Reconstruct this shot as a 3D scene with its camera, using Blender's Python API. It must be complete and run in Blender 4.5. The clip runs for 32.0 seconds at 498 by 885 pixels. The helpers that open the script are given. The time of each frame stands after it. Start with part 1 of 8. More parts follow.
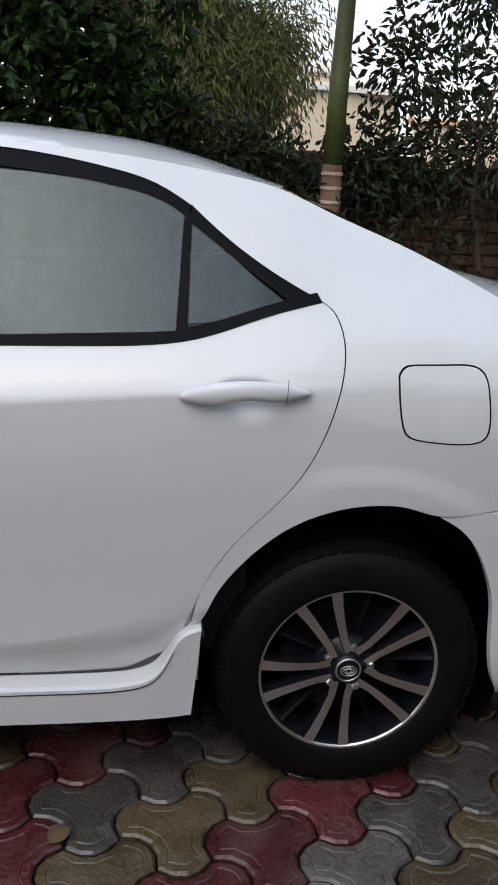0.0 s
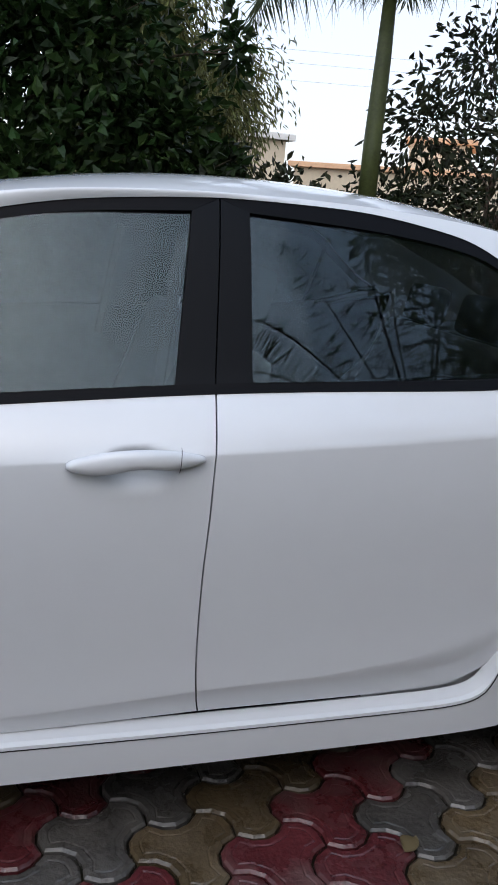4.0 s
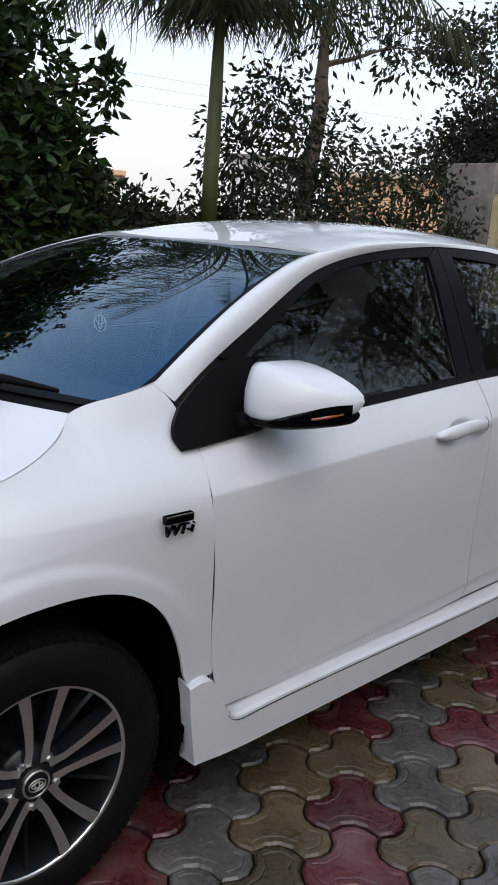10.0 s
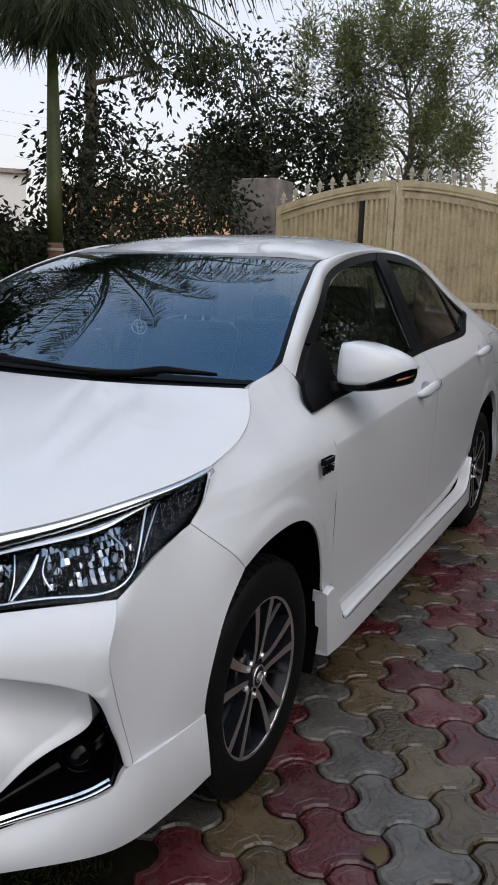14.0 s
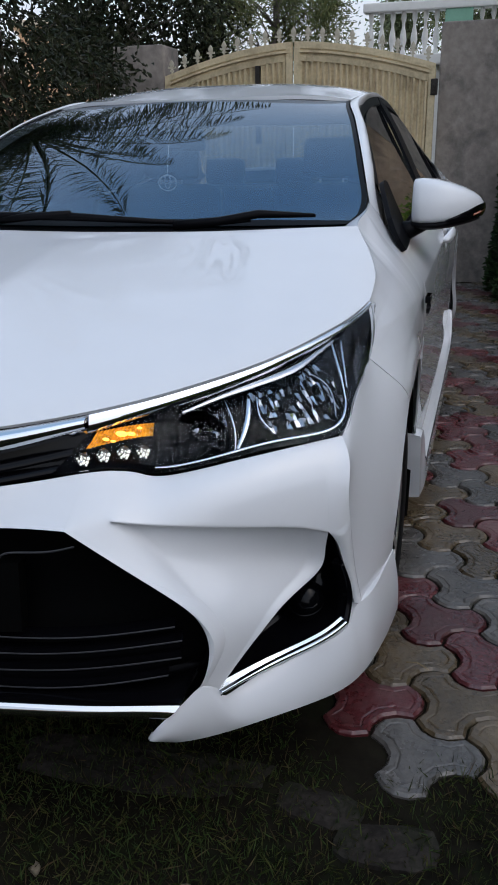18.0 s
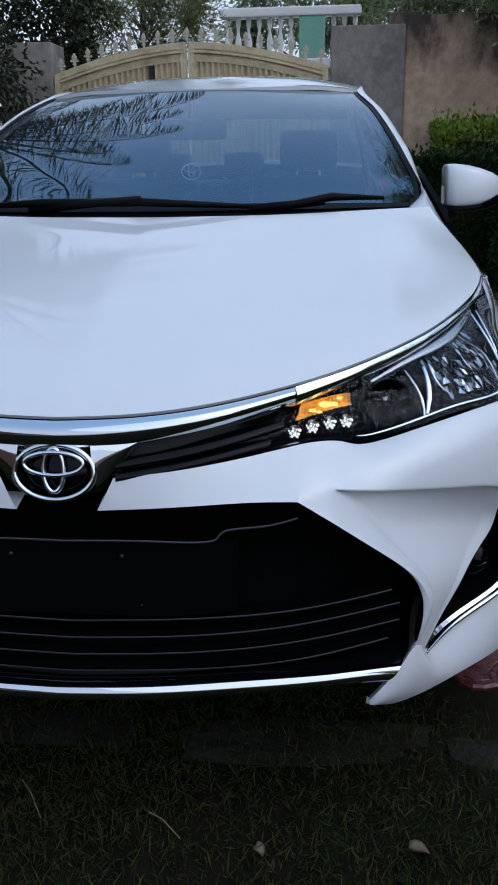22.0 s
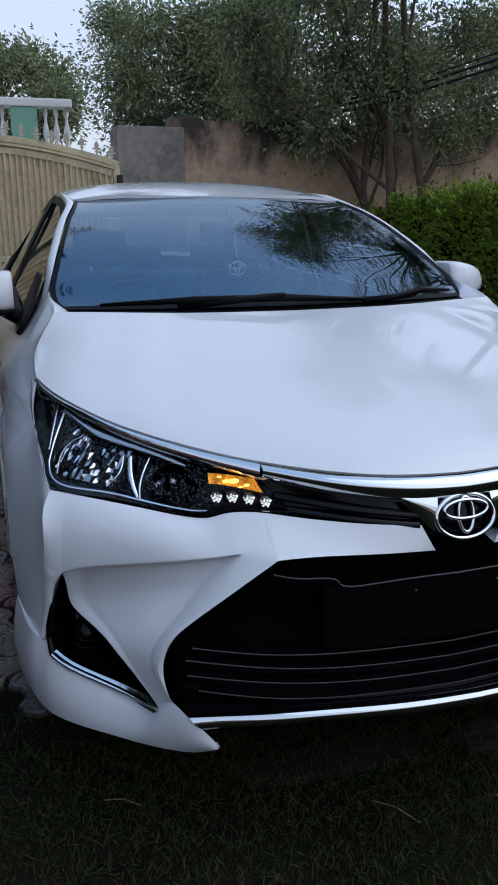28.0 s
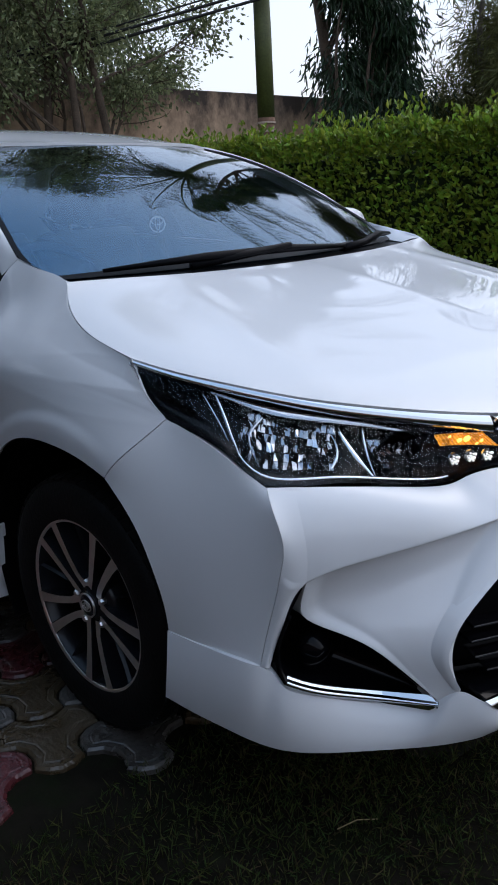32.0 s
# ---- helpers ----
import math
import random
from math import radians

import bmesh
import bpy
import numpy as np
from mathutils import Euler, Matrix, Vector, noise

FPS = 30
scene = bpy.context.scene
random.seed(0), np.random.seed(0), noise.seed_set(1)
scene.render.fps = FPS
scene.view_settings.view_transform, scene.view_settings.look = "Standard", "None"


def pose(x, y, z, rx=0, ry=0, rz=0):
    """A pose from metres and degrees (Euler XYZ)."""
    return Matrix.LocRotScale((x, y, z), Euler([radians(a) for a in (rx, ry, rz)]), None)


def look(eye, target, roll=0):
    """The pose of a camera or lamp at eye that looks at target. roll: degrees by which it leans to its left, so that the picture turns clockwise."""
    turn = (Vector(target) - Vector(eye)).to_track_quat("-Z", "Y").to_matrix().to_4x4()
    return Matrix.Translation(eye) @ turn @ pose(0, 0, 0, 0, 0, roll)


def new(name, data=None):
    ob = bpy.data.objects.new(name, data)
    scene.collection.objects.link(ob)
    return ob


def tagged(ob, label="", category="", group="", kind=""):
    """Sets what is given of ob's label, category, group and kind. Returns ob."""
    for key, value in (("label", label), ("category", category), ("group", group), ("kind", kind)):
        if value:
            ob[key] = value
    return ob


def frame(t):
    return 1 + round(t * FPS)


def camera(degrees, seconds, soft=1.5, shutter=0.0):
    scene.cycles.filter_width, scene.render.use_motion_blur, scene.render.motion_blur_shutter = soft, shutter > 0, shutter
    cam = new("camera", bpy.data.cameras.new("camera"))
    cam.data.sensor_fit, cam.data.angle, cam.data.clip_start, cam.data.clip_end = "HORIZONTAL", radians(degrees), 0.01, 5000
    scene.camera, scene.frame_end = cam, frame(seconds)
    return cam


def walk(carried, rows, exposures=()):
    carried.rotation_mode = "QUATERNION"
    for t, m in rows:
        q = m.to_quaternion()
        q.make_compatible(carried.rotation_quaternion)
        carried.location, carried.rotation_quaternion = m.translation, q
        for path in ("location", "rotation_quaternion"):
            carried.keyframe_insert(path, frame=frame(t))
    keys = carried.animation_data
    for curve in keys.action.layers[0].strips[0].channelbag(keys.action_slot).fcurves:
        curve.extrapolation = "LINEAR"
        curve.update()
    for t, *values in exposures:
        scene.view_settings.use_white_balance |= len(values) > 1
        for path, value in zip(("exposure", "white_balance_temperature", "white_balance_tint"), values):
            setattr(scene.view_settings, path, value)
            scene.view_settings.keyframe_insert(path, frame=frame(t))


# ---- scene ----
cam = camera(33.60, 32.0, soft=1.75)
PATH = [
    (0.0, 0.880, -2.480, 1.409, 71.89, -3.15, -6.12),
    (0.5, 0.722, -2.424, 1.397, 72.03, -3.75, -8.52),
    (1.0, 0.615, -2.409, 1.412, 72.42, -4.00, -9.21),
    (1.5, 0.472, -2.465, 1.432, 72.81, -3.95, -10.14),
    (2.0, 0.341, -2.545, 1.417, 73.75, -3.66, -11.40),
    (2.5, 0.212, -2.577, 1.407, 74.44, -4.09, -12.15),
    (3.0, 0.084, -2.547, 1.391, 74.91, -4.43, -12.90),
    (3.5, -0.057, -2.479, 1.394, 74.80, -4.12, -14.70),
    (4.0, -0.206, -2.439, 1.398, 74.77, -4.53, -15.42),
    (4.5, -0.392, -2.450, 1.408, 75.21, -5.14, -16.43),
    (6.5, -1.032, -2.340, 1.437, 75.30, -5.73, -24.08),
    (7.0, -1.210, -2.370, 1.437, 75.38, -5.86, -26.48),
    (7.5, -1.399, -2.435, 1.436, 75.64, -4.82, -28.81),
    (8.0, -1.489, -2.435, 1.450, 75.75, -4.76, -33.13),
    (8.5, -1.589, -2.363, 1.432, 75.59, -4.29, -36.94),
    (9.0, -1.727, -2.271, 1.410, 75.35, -3.32, -38.90),
    (9.5, -1.871, -2.207, 1.408, 75.71, -3.74, -40.76),
    (10.0, -2.095, -2.155, 1.416, 76.20, -3.96, -43.42),
    (10.5, -2.246, -2.104, 1.410, 76.31, -3.79, -45.46),
    (11.0, -2.383, -2.010, 1.397, 75.98, -2.60, -49.02),
    (11.5, -2.559, -1.923, 1.406, 76.14, -1.86, -52.35),
    (12.0, -2.745, -1.906, 1.411, 77.19, -1.82, -55.15),
    (12.5, -2.927, -1.896, 1.392, 77.25, -2.13, -56.97),
    (13.0, -3.004, -1.878, 1.385, 77.31, -2.88, -58.34),
    (13.5, -3.073, -1.779, 1.379, 77.52, -2.56, -60.82),
    (15.5, -3.388, -1.502, 1.322, 78.40, -0.31, -67.34),
    (16.0, -3.457, -1.419, 1.303, 77.97, 0.71, -67.31),
    (16.5, -3.472, -1.343, 1.286, 76.47, 0.31, -68.14),
    (17.0, -3.438, -1.222, 1.256, 74.24, 0.12, -70.13),
    (17.5, -3.395, -1.105, 1.239, 72.37, 0.57, -72.51),
    (18.0, -3.362, -1.034, 1.221, 70.79, 0.79, -74.45),
    (18.5, -3.366, -1.001, 1.218, 70.06, 1.04, -75.28),
    (19.0, -3.395, -0.953, 1.211, 69.87, 1.36, -76.43),
    (19.5, -3.452, -0.833, 1.221, 70.36, 1.62, -78.83),
    (20.0, -3.486, -0.718, 1.211, 70.84, 1.89, -80.51),
    (20.5, -3.478, -0.669, 1.207, 71.33, 2.45, -80.71),
    (21.0, -3.465, -0.629, 1.186, 71.24, 1.96, -81.32),
    (21.5, -3.491, -0.549, 1.167, 70.79, 1.20, -82.77),
    (22.0, -3.512, -0.434, 1.177, 70.97, 0.91, -85.17),
    (22.5, -3.511, -0.355, 1.178, 70.84, 1.10, -86.64),
    (23.0, -3.512, -0.290, 1.153, 70.61, 0.71, -87.67),
    (23.5, -3.564, -0.174, 1.175, 71.48, -0.03, -90.01),
    (24.0, -3.608, -0.035, 1.184, 72.26, 0.12, -92.67),
    (24.5, -3.639, 0.034, 1.213, 72.76, -0.07, -94.91),
    (25.0, -3.641, 0.113, 1.215, 72.81, -0.62, -97.16),
    (25.5, -3.628, 0.273, 1.230, 74.05, -0.89, -100.38),
    (27.5, -3.718, 0.814, 1.258, 75.66, 0.56, -107.50),
    (28.0, -3.679, 0.901, 1.257, 75.89, 0.60, -107.44),
    (28.5, -3.598, 1.050, 1.245, 75.69, 0.41, -110.13),
    (29.0, -3.508, 1.204, 1.253, 75.20, 0.95, -112.41),
    (29.5, -3.443, 1.342, 1.258, 74.66, 0.77, -114.89),
    (30.0, -3.348, 1.541, 1.251, 73.19, 1.08, -117.96),
    (30.5, -3.273, 1.681, 1.260, 71.51, 0.63, -121.38),
    (31.0, -3.168, 1.727, 1.250, 71.53, 1.69, -125.82),
    (31.5, -3.001, 1.760, 1.242, 72.88, 2.51, -131.04),
    (32.0, -2.886, 1.779, 1.231, 72.99, 2.67, -134.85),
]
EXPOSURES = [(0.0, 0.1, 6400, 10), (4.0, 0.02, 6050, 10), (9.0, -0.05, 6200, 10), (13.0, -0.12, 6450, 11), (16.0, -0.36, 6500, 11), (18.0, -0.36, 6000, 10), (19.0, -0.32, 5650, 9), (22.0, -0.45, 5500, 9), (25.0, -0.5, 5500, 9),
             (28.0, -0.40, 5600, 10), (30.0, -0.16, 5800, 11), (32.0, -0.14, 5900, 11)]
walk(cam, [(t, pose(x, y, z, rx, ry, rz)) for t, x, y, z, rx, ry, rz in PATH], EXPOSURES)

# ---- sky and sun: a pale overcast evening, brighter and warmer low down ----
world = bpy.data.worlds.new("evening_sky")
scene.world = world
world.use_nodes = True
wn, wl = world.node_tree.nodes, world.node_tree.links
sky = wn.new("ShaderNodeTexSky")
sky.sky_type = "NISHITA"
sky.sun_disc = False
sky.sun_elevation = radians(55)
sky.sun_rotation = radians(200)
sky.air_density, sky.dust_density, sky.ozone_density = 1.0, 4.0, 1.0
wn["Background"].inputs["Strength"].default_value = 0.10
cloud_tc, cloud_xyz, cloud_ramp = wn.new("ShaderNodeTexCoord"), wn.new("ShaderNodeSeparateXYZ"), wn.new("ShaderNodeValToRGB")
wl.new(cloud_tc.outputs["Generated"], cloud_xyz.inputs[0])
wl.new(cloud_xyz.outputs["Z"], cloud_ramp.inputs[0])
cloud_ramp.color_ramp.elements[0].position, cloud_ramp.color_ramp.elements[0].color = 0.0, (0.87, 0.82, 0.79, 1)
cloud_ramp.color_ramp.elements[1].position, cloud_ramp.color_ramp.elements[1].color = 0.95, (0.40, 0.61, 0.84, 1)
cloud_mid = cloud_ramp.color_ramp.elements.new(0.50)
cloud_mid.color = (0.86, 0.89, 0.93, 1)
cloud_veil = wn.new("ShaderNodeMix")
cloud_veil.data_type, cloud_veil.blend_type = "RGBA", "ADD"
cloud_veil.inputs[0].default_value = 1.0
cloud_gain = wn.new("ShaderNodeVectorMath")
cloud_gain.operation = "SCALE"
cloud_gain.inputs["Scale"].default_value = 9.0
wl.new(cloud_ramp.outputs[0], cloud_gain.inputs[0])
wl.new(sky.outputs[0], cloud_veil.inputs[6])
wl.new(cloud_gain.outputs[0], cloud_veil.inputs[7])
wl.new(cloud_veil.outputs[2], wn["Background"].inputs["Color"])
sun = new("sun", bpy.data.lights.new("sun", "SUN"))
sun.data.energy, sun.data.angle, sun.data.color = 0.9, radians(95), (1.0, 0.97, 0.94)
sun.matrix_world = look((-5, -6, 6.5), (0, 0, 0))

# ---- materials ----
def material(name, colour, rough=0.6, metal=0.0, coat=0.0, vary=0.0, scale=8.0, bump=0.0, bump_scale=60.0, spots=None, random_value=0.0,
             emit=0.0, specular=0.5, hue=None, laid=False, wet=None):
    """A node material: base colour with two scales of variation, grain bump, and a shift by object."""
    m = bpy.data.materials.new(name)
    m.use_nodes = True
    n, l = m.node_tree.nodes, m.node_tree.links
    b = n["Principled BSDF"]
    b.inputs["Roughness"].default_value, b.inputs["Metallic"].default_value = rough, metal
    b.inputs["Coat Weight"].default_value, b.inputs["Coat Roughness"].default_value = coat, 0.03
    b.inputs["Specular IOR Level"].default_value = specular
    b.inputs["Base Color"].default_value = (*colour, 1)
    if emit:
        b.inputs["Emission Color"].default_value, b.inputs["Emission Strength"].default_value = (*colour, 1), emit
    if not (vary or bump or spots or random_value):
        return m
    tc = n.new("ShaderNodeTexCoord")
    place = tc.outputs["Object"]
    if laid:
        place = n.new("ShaderNodeNewGeometry").outputs["Position"]
    out = None
    if vary:
        lo, hi = [c * (1 - vary) for c in colour], [min(1, c * (1 + vary)) for c in colour]
        big, fine = n.new("ShaderNodeTexNoise"), n.new("ShaderNodeTexNoise")
        big.inputs["Scale"].default_value, fine.inputs["Scale"].default_value = scale, scale * 9
        big.inputs["Detail"].default_value = fine.inputs["Detail"].default_value = 4
        for t in (big, fine):
            l.new(place, t.inputs["Vector"])
        mid = n.new("ShaderNodeMath")
        mid.operation = "MULTIPLY_ADD"
        l.new(fine.outputs[0], mid.inputs[0])
        mid.inputs[1].default_value = 0.5
        half = n.new("ShaderNodeMath")
        half.operation = "MULTIPLY"
        half.inputs[1].default_value = 0.55
        l.new(big.outputs[0], half.inputs[0])
        l.new(half.outputs[0], mid.inputs[2])
        ramp = n.new("ShaderNodeValToRGB")
        ramp.color_ramp.elements[0].position, ramp.color_ramp.elements[1].position = 0.36, 0.68
        ramp.color_ramp.elements[0].color, ramp.color_ramp.elements[1].color = (*lo, 1), (*hi, 1)
        l.new(mid.outputs[0], ramp.inputs[0])
        out = ramp.outputs[0]
    if spots:
        tint, amount, size = spots
        t = n.new("ShaderNodeTexNoise")
        t.inputs["Scale"].default_value, t.inputs["Detail"].default_value, t.inputs["Roughness"].default_value = size, 8, 0.7
        l.new(place, t.inputs["Vector"])
        r = n.new("ShaderNodeValToRGB")
        r.color_ramp.elements[0].position, r.color_ramp.elements[1].position = 0.5, 0.66
        r.color_ramp.elements[0].color, r.color_ramp.elements[1].color = (0, 0, 0, 1), (amount, amount, amount, 1)
        l.new(t.outputs[0], r.inputs[0])
        mix = n.new("ShaderNodeMix")
        mix.data_type = "RGBA"
        l.new(r.outputs[0], mix.inputs[0])
        if out:
            l.new(out, mix.inputs[6])
        else:
            mix.inputs[6].default_value = (*colour, 1)
        mix.inputs[7].default_value = (*tint, 1)
        out = mix.outputs[2]
    if random_value:
        info = n.new("ShaderNodeObjectInfo") if random_value > 0 else n.new("ShaderNodeNewGeometry")
        hsv = n.new("ShaderNodeHueSaturation")
        rng = n.new("ShaderNodeMapRange")
        rng.inputs["To Min"].default_value, rng.inputs["To Max"].default_value = 1 - abs(random_value), 1 + abs(random_value)
        l.new(info.outputs["Random" if random_value > 0 else "Random Per Island"], rng.inputs["Value"])
        l.new(rng.outputs[0], hsv.inputs["Value"])
        if out:
            l.new(out, hsv.inputs["Color"])
        else:
            hsv.inputs["Color"].default_value = (*colour, 1)
        if hue:
            hr = n.new("ShaderNodeMapRange")
            hr.inputs["To Min"].default_value, hr.inputs["To Max"].default_value = 0.5 - hue, 0.5 + hue
            mul = n.new("ShaderNodeMath")
            mul.operation = "FRACT"
            sc = n.new("ShaderNodeMath")
            sc.operation = "MULTIPLY"
            sc.inputs[1].default_value = 7.31
            l.new(info.outputs["Random" if random_value > 0 else "Random Per Island"], sc.inputs[0])
            l.new(sc.outputs[0], mul.inputs[0])
            l.new(mul.outputs[0], hr.inputs["Value"])
            l.new(hr.outputs[0], hsv.inputs["Hue"])
        out = hsv.outputs[0]
    if out:
        l.new(out, b.inputs["Base Color"])
    if wet:
        t = n.new("ShaderNodeTexNoise")
        t.inputs["Scale"].default_value, t.inputs["Detail"].default_value, t.inputs["Roughness"].default_value = wet[2], 6, 0.65
        l.new(place, t.inputs["Vector"])
        r = n.new("ShaderNodeMapRange")
        r.inputs["From Min"].default_value, r.inputs["From Max"].default_value = 0.38, 0.62
        r.inputs["To Min"].default_value, r.inputs["To Max"].default_value = wet[0], wet[1]
        l.new(t.outputs[0], r.inputs["Value"])
        l.new(r.outputs[0], b.inputs["Roughness"])
    if bump:
        t = n.new("ShaderNodeTexNoise")
        t.inputs["Scale"].default_value, t.inputs["Detail"].default_value = bump_scale, 5
        l.new(place, t.inputs["Vector"])
        bp = n.new("ShaderNodeBump")
        bp.inputs["Strength"].default_value, bp.inputs["Distance"].default_value = bump, 0.01
        l.new(t.outputs[0], bp.inputs["Height"])
        l.new(bp.outputs[0], b.inputs["Normal"])
    return m


def leaf_material(name, colour, shift=0.3, gloss=0.45, hue=0.02, specular=0.35):
    m = material(name, colour, rough=gloss, random_value=-shift, hue=hue, specular=specular)
    n, l = m.node_tree.nodes, m.node_tree.links
    b = n["Principled BSDF"]
    src = b.inputs["Base Color"].links[0].from_socket
    tr, mix = n.new("ShaderNodeBsdfTranslucent"), n.new("ShaderNodeMixShader")
    mix.inputs[0].default_value = 0.25
    l.new(src, tr.inputs["Color"])
    l.new(b.outputs[0], mix.inputs[1])
    l.new(tr.outputs[0], mix.inputs[2])
    l.new(mix.outputs[0], n["Material Output"].inputs["Surface"])
    return m


def glass_material(name, tint, rough=0.0, ior=1.5, sheen=(1, 1, 1)):
    m = bpy.data.materials.new(name)
    m.use_nodes = True
    b = m.node_tree.nodes["Principled BSDF"]
    b.inputs["Base Color"].default_value = (*tint, 1)
    b.inputs["Roughness"].default_value, b.inputs["Transmission Weight"].default_value, b.inputs["IOR"].default_value = rough, 1.0, ior
    b.inputs["Specular Tint"].default_value = (*sheen, 1)
    return m


PAINT = material("white_pearl_paint", (0.62, 0.625, 0.64), 0.5, coat=1.0, vary=0.012, scale=1.5, specular=0.2)
PAINT.node_tree.nodes["Principled BSDF"].inputs["Coat Roughness"].default_value = 0.008
BLACK_TRIM = material("satin_black_trim", (0.004, 0.004, 0.005), 0.38, bump=0.04, bump_scale=400, specular=0.06)
PILLAR_TRIM = material("matt_black_pillar_film", (0.004, 0.0045, 0.006), 0.42, bump=0.04, bump_scale=300, specular=0.08)
GLOSS_BLACK = material("gloss_black_plastic", (0.0022, 0.0022, 0.003), 0.12, specular=0.14)
DEEP_BLACK = material("dull_black_plastic", (0.0022, 0.0022, 0.0025), 0.7, vary=0.2, scale=30, specular=0.05)
RUBBER = material("tyre_rubber", (0.0050, 0.0050, 0.0054), 0.6, vary=0.3, scale=25, bump=0.25, bump_scale=120, spots=((0.010, 0.0095, 0.009), 0.25, 9), specular=0.14)
CHROME = material("chrome", (0.66, 0.68, 0.71), 0.05, metal=1.0)
SATIN_METAL = material("machined_alloy", (0.80, 0.77, 0.76), 0.34, metal=1.0, vary=0.05, scale=20)
RIM_DARK = material("dark_grey_alloy_paint", (0.010, 0.011, 0.014), 0.22, specular=0.25)
UNDER = material("dark_underbody", (0.0025, 0.0025, 0.0025), 0.95, specular=0.02)
WINDSCREEN = glass_material("tinted_windscreen_glass", (0.38, 0.48, 0.57), ior=2.0, sheen=(0.30, 0.64, 1.0))
SIDE_GLASS = glass_material("tinted_side_glass", (0.26, 0.30, 0.32), ior=1.46, sheen=(0.78, 0.93, 1.0))
REAR_GLASS = glass_material("lightly_tinted_rear_glass", (0.80, 0.86, 0.86), ior=1.4)
LENS = glass_material("clear_lamp_lens", (0.98, 0.985, 1.0), ior=1.12)
AMBER = material("amber_lamp", (1.0, 0.50, 0.07), 0.25, emit=3.0)
AMBER_GLOW = material("glowing_ribbed_amber_lens", (0.80, 0.22, 0.015), 0.2, emit=0.55, vary=0.9, scale=34)
amber_bsdf = AMBER_GLOW.node_tree.nodes["Principled BSDF"]
AMBER_GLOW.node_tree.links.new(amber_bsdf.inputs["Base Color"].links[0].from_socket, amber_bsdf.inputs["Emission Color"])
SMOKED_CHROME = material("smoked_reflector", (0.42, 0.43, 0.45), 0.10, metal=1.0)
GRILLE_EDGE = material("grille_slat_edge", (0.028, 0.028, 0.032), 0.3, specular=0.5)
AMBER_DULL = material("unlit_amber_lens", (0.28, 0.08, 0.03), 0.15, coat=1.0)
DRL = material("white_lamp_led", (1.0, 0.95, 0.82), 0.2, emit=0.7)
LAMP_DARK = material("lamp_black_bezel", (0.0025, 0.0028, 0.0036), 0.2, specular=0.15)
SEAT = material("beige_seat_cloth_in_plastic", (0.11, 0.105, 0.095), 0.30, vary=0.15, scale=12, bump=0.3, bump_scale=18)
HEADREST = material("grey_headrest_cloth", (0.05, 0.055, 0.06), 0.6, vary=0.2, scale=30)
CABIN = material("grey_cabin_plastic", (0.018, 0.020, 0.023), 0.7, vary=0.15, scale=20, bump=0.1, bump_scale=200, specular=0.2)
# pale lining set to dark grey: the cabin's shade is in the colour
HEADLINER = material("dimmed_headliner", (0.045, 0.044, 0.042), 0.9, vary=0.05, scale=10)
STICKER = material("white_sticker", (0.75, 0.78, 0.80), 0.5)
RED_STICKER = material("red_sticker", (0.6, 0.08, 0.08), 0.5)
TAIL_RED = material("red_tail_lens", (0.35, 0.01, 0.015), 0.1, coat=1.0)
SOIL = material("damp_soil", (0.010, 0.0085, 0.006), 0.95, vary=0.45, scale=3, bump=0.9, bump_scale=25, spots=((0.009, 0.012, 0.005), 0.8, 6), specular=0.04)
TILE_RED = material("dusty_red_paver", (0.072, 0.016, 0.018), 0.34, vary=0.38, scale=7, bump=0.35, bump_scale=70, spots=((0.15, 0.095, 0.085), 0.5, 5), random_value=0.3, laid=True, wet=(0.14, 0.42, 5.0), specular=0.6)
TILE_GREY = material("weathered_grey_paver", (0.066, 0.060, 0.054), 0.34, vary=0.38, scale=7, bump=0.35, bump_scale=70, spots=((0.17, 0.155, 0.14), 0.5, 5), random_value=0.3, laid=True, wet=(0.14, 0.42, 5.0), specular=0.6)
TILE_YELLOW = material("faded_ochre_paver", (0.068, 0.048, 0.026), 0.34, vary=0.38, scale=7, bump=0.35, bump_scale=70, spots=((0.15, 0.115, 0.075), 0.5, 5), random_value=0.3, laid=True, wet=(0.14, 0.42, 5.0), specular=0.6)
STONE = material("grey_flagstone", (0.026, 0.022, 0.019), 0.85, vary=0.5, scale=7, bump=0.8, bump_scale=40, spots=((0.009, 0.012, 0.005), 0.9, 9), specular=0.06)
BRICK = material("weathered_brown_brick", (0.145, 0.075, 0.05), 0.9, vary=0.35, scale=14, bump=0.6, bump_scale=60, spots=((0.05, 0.04, 0.032), 0.7, 6), random_value=0.3, laid=True)
MORTAR = material("grey_mortar", (0.11, 0.095, 0.08), 0.95, vary=0.3, scale=10, bump=0.5, bump_scale=80)
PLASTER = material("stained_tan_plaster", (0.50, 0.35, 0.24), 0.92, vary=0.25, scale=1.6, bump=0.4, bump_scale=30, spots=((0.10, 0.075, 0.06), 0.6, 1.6))


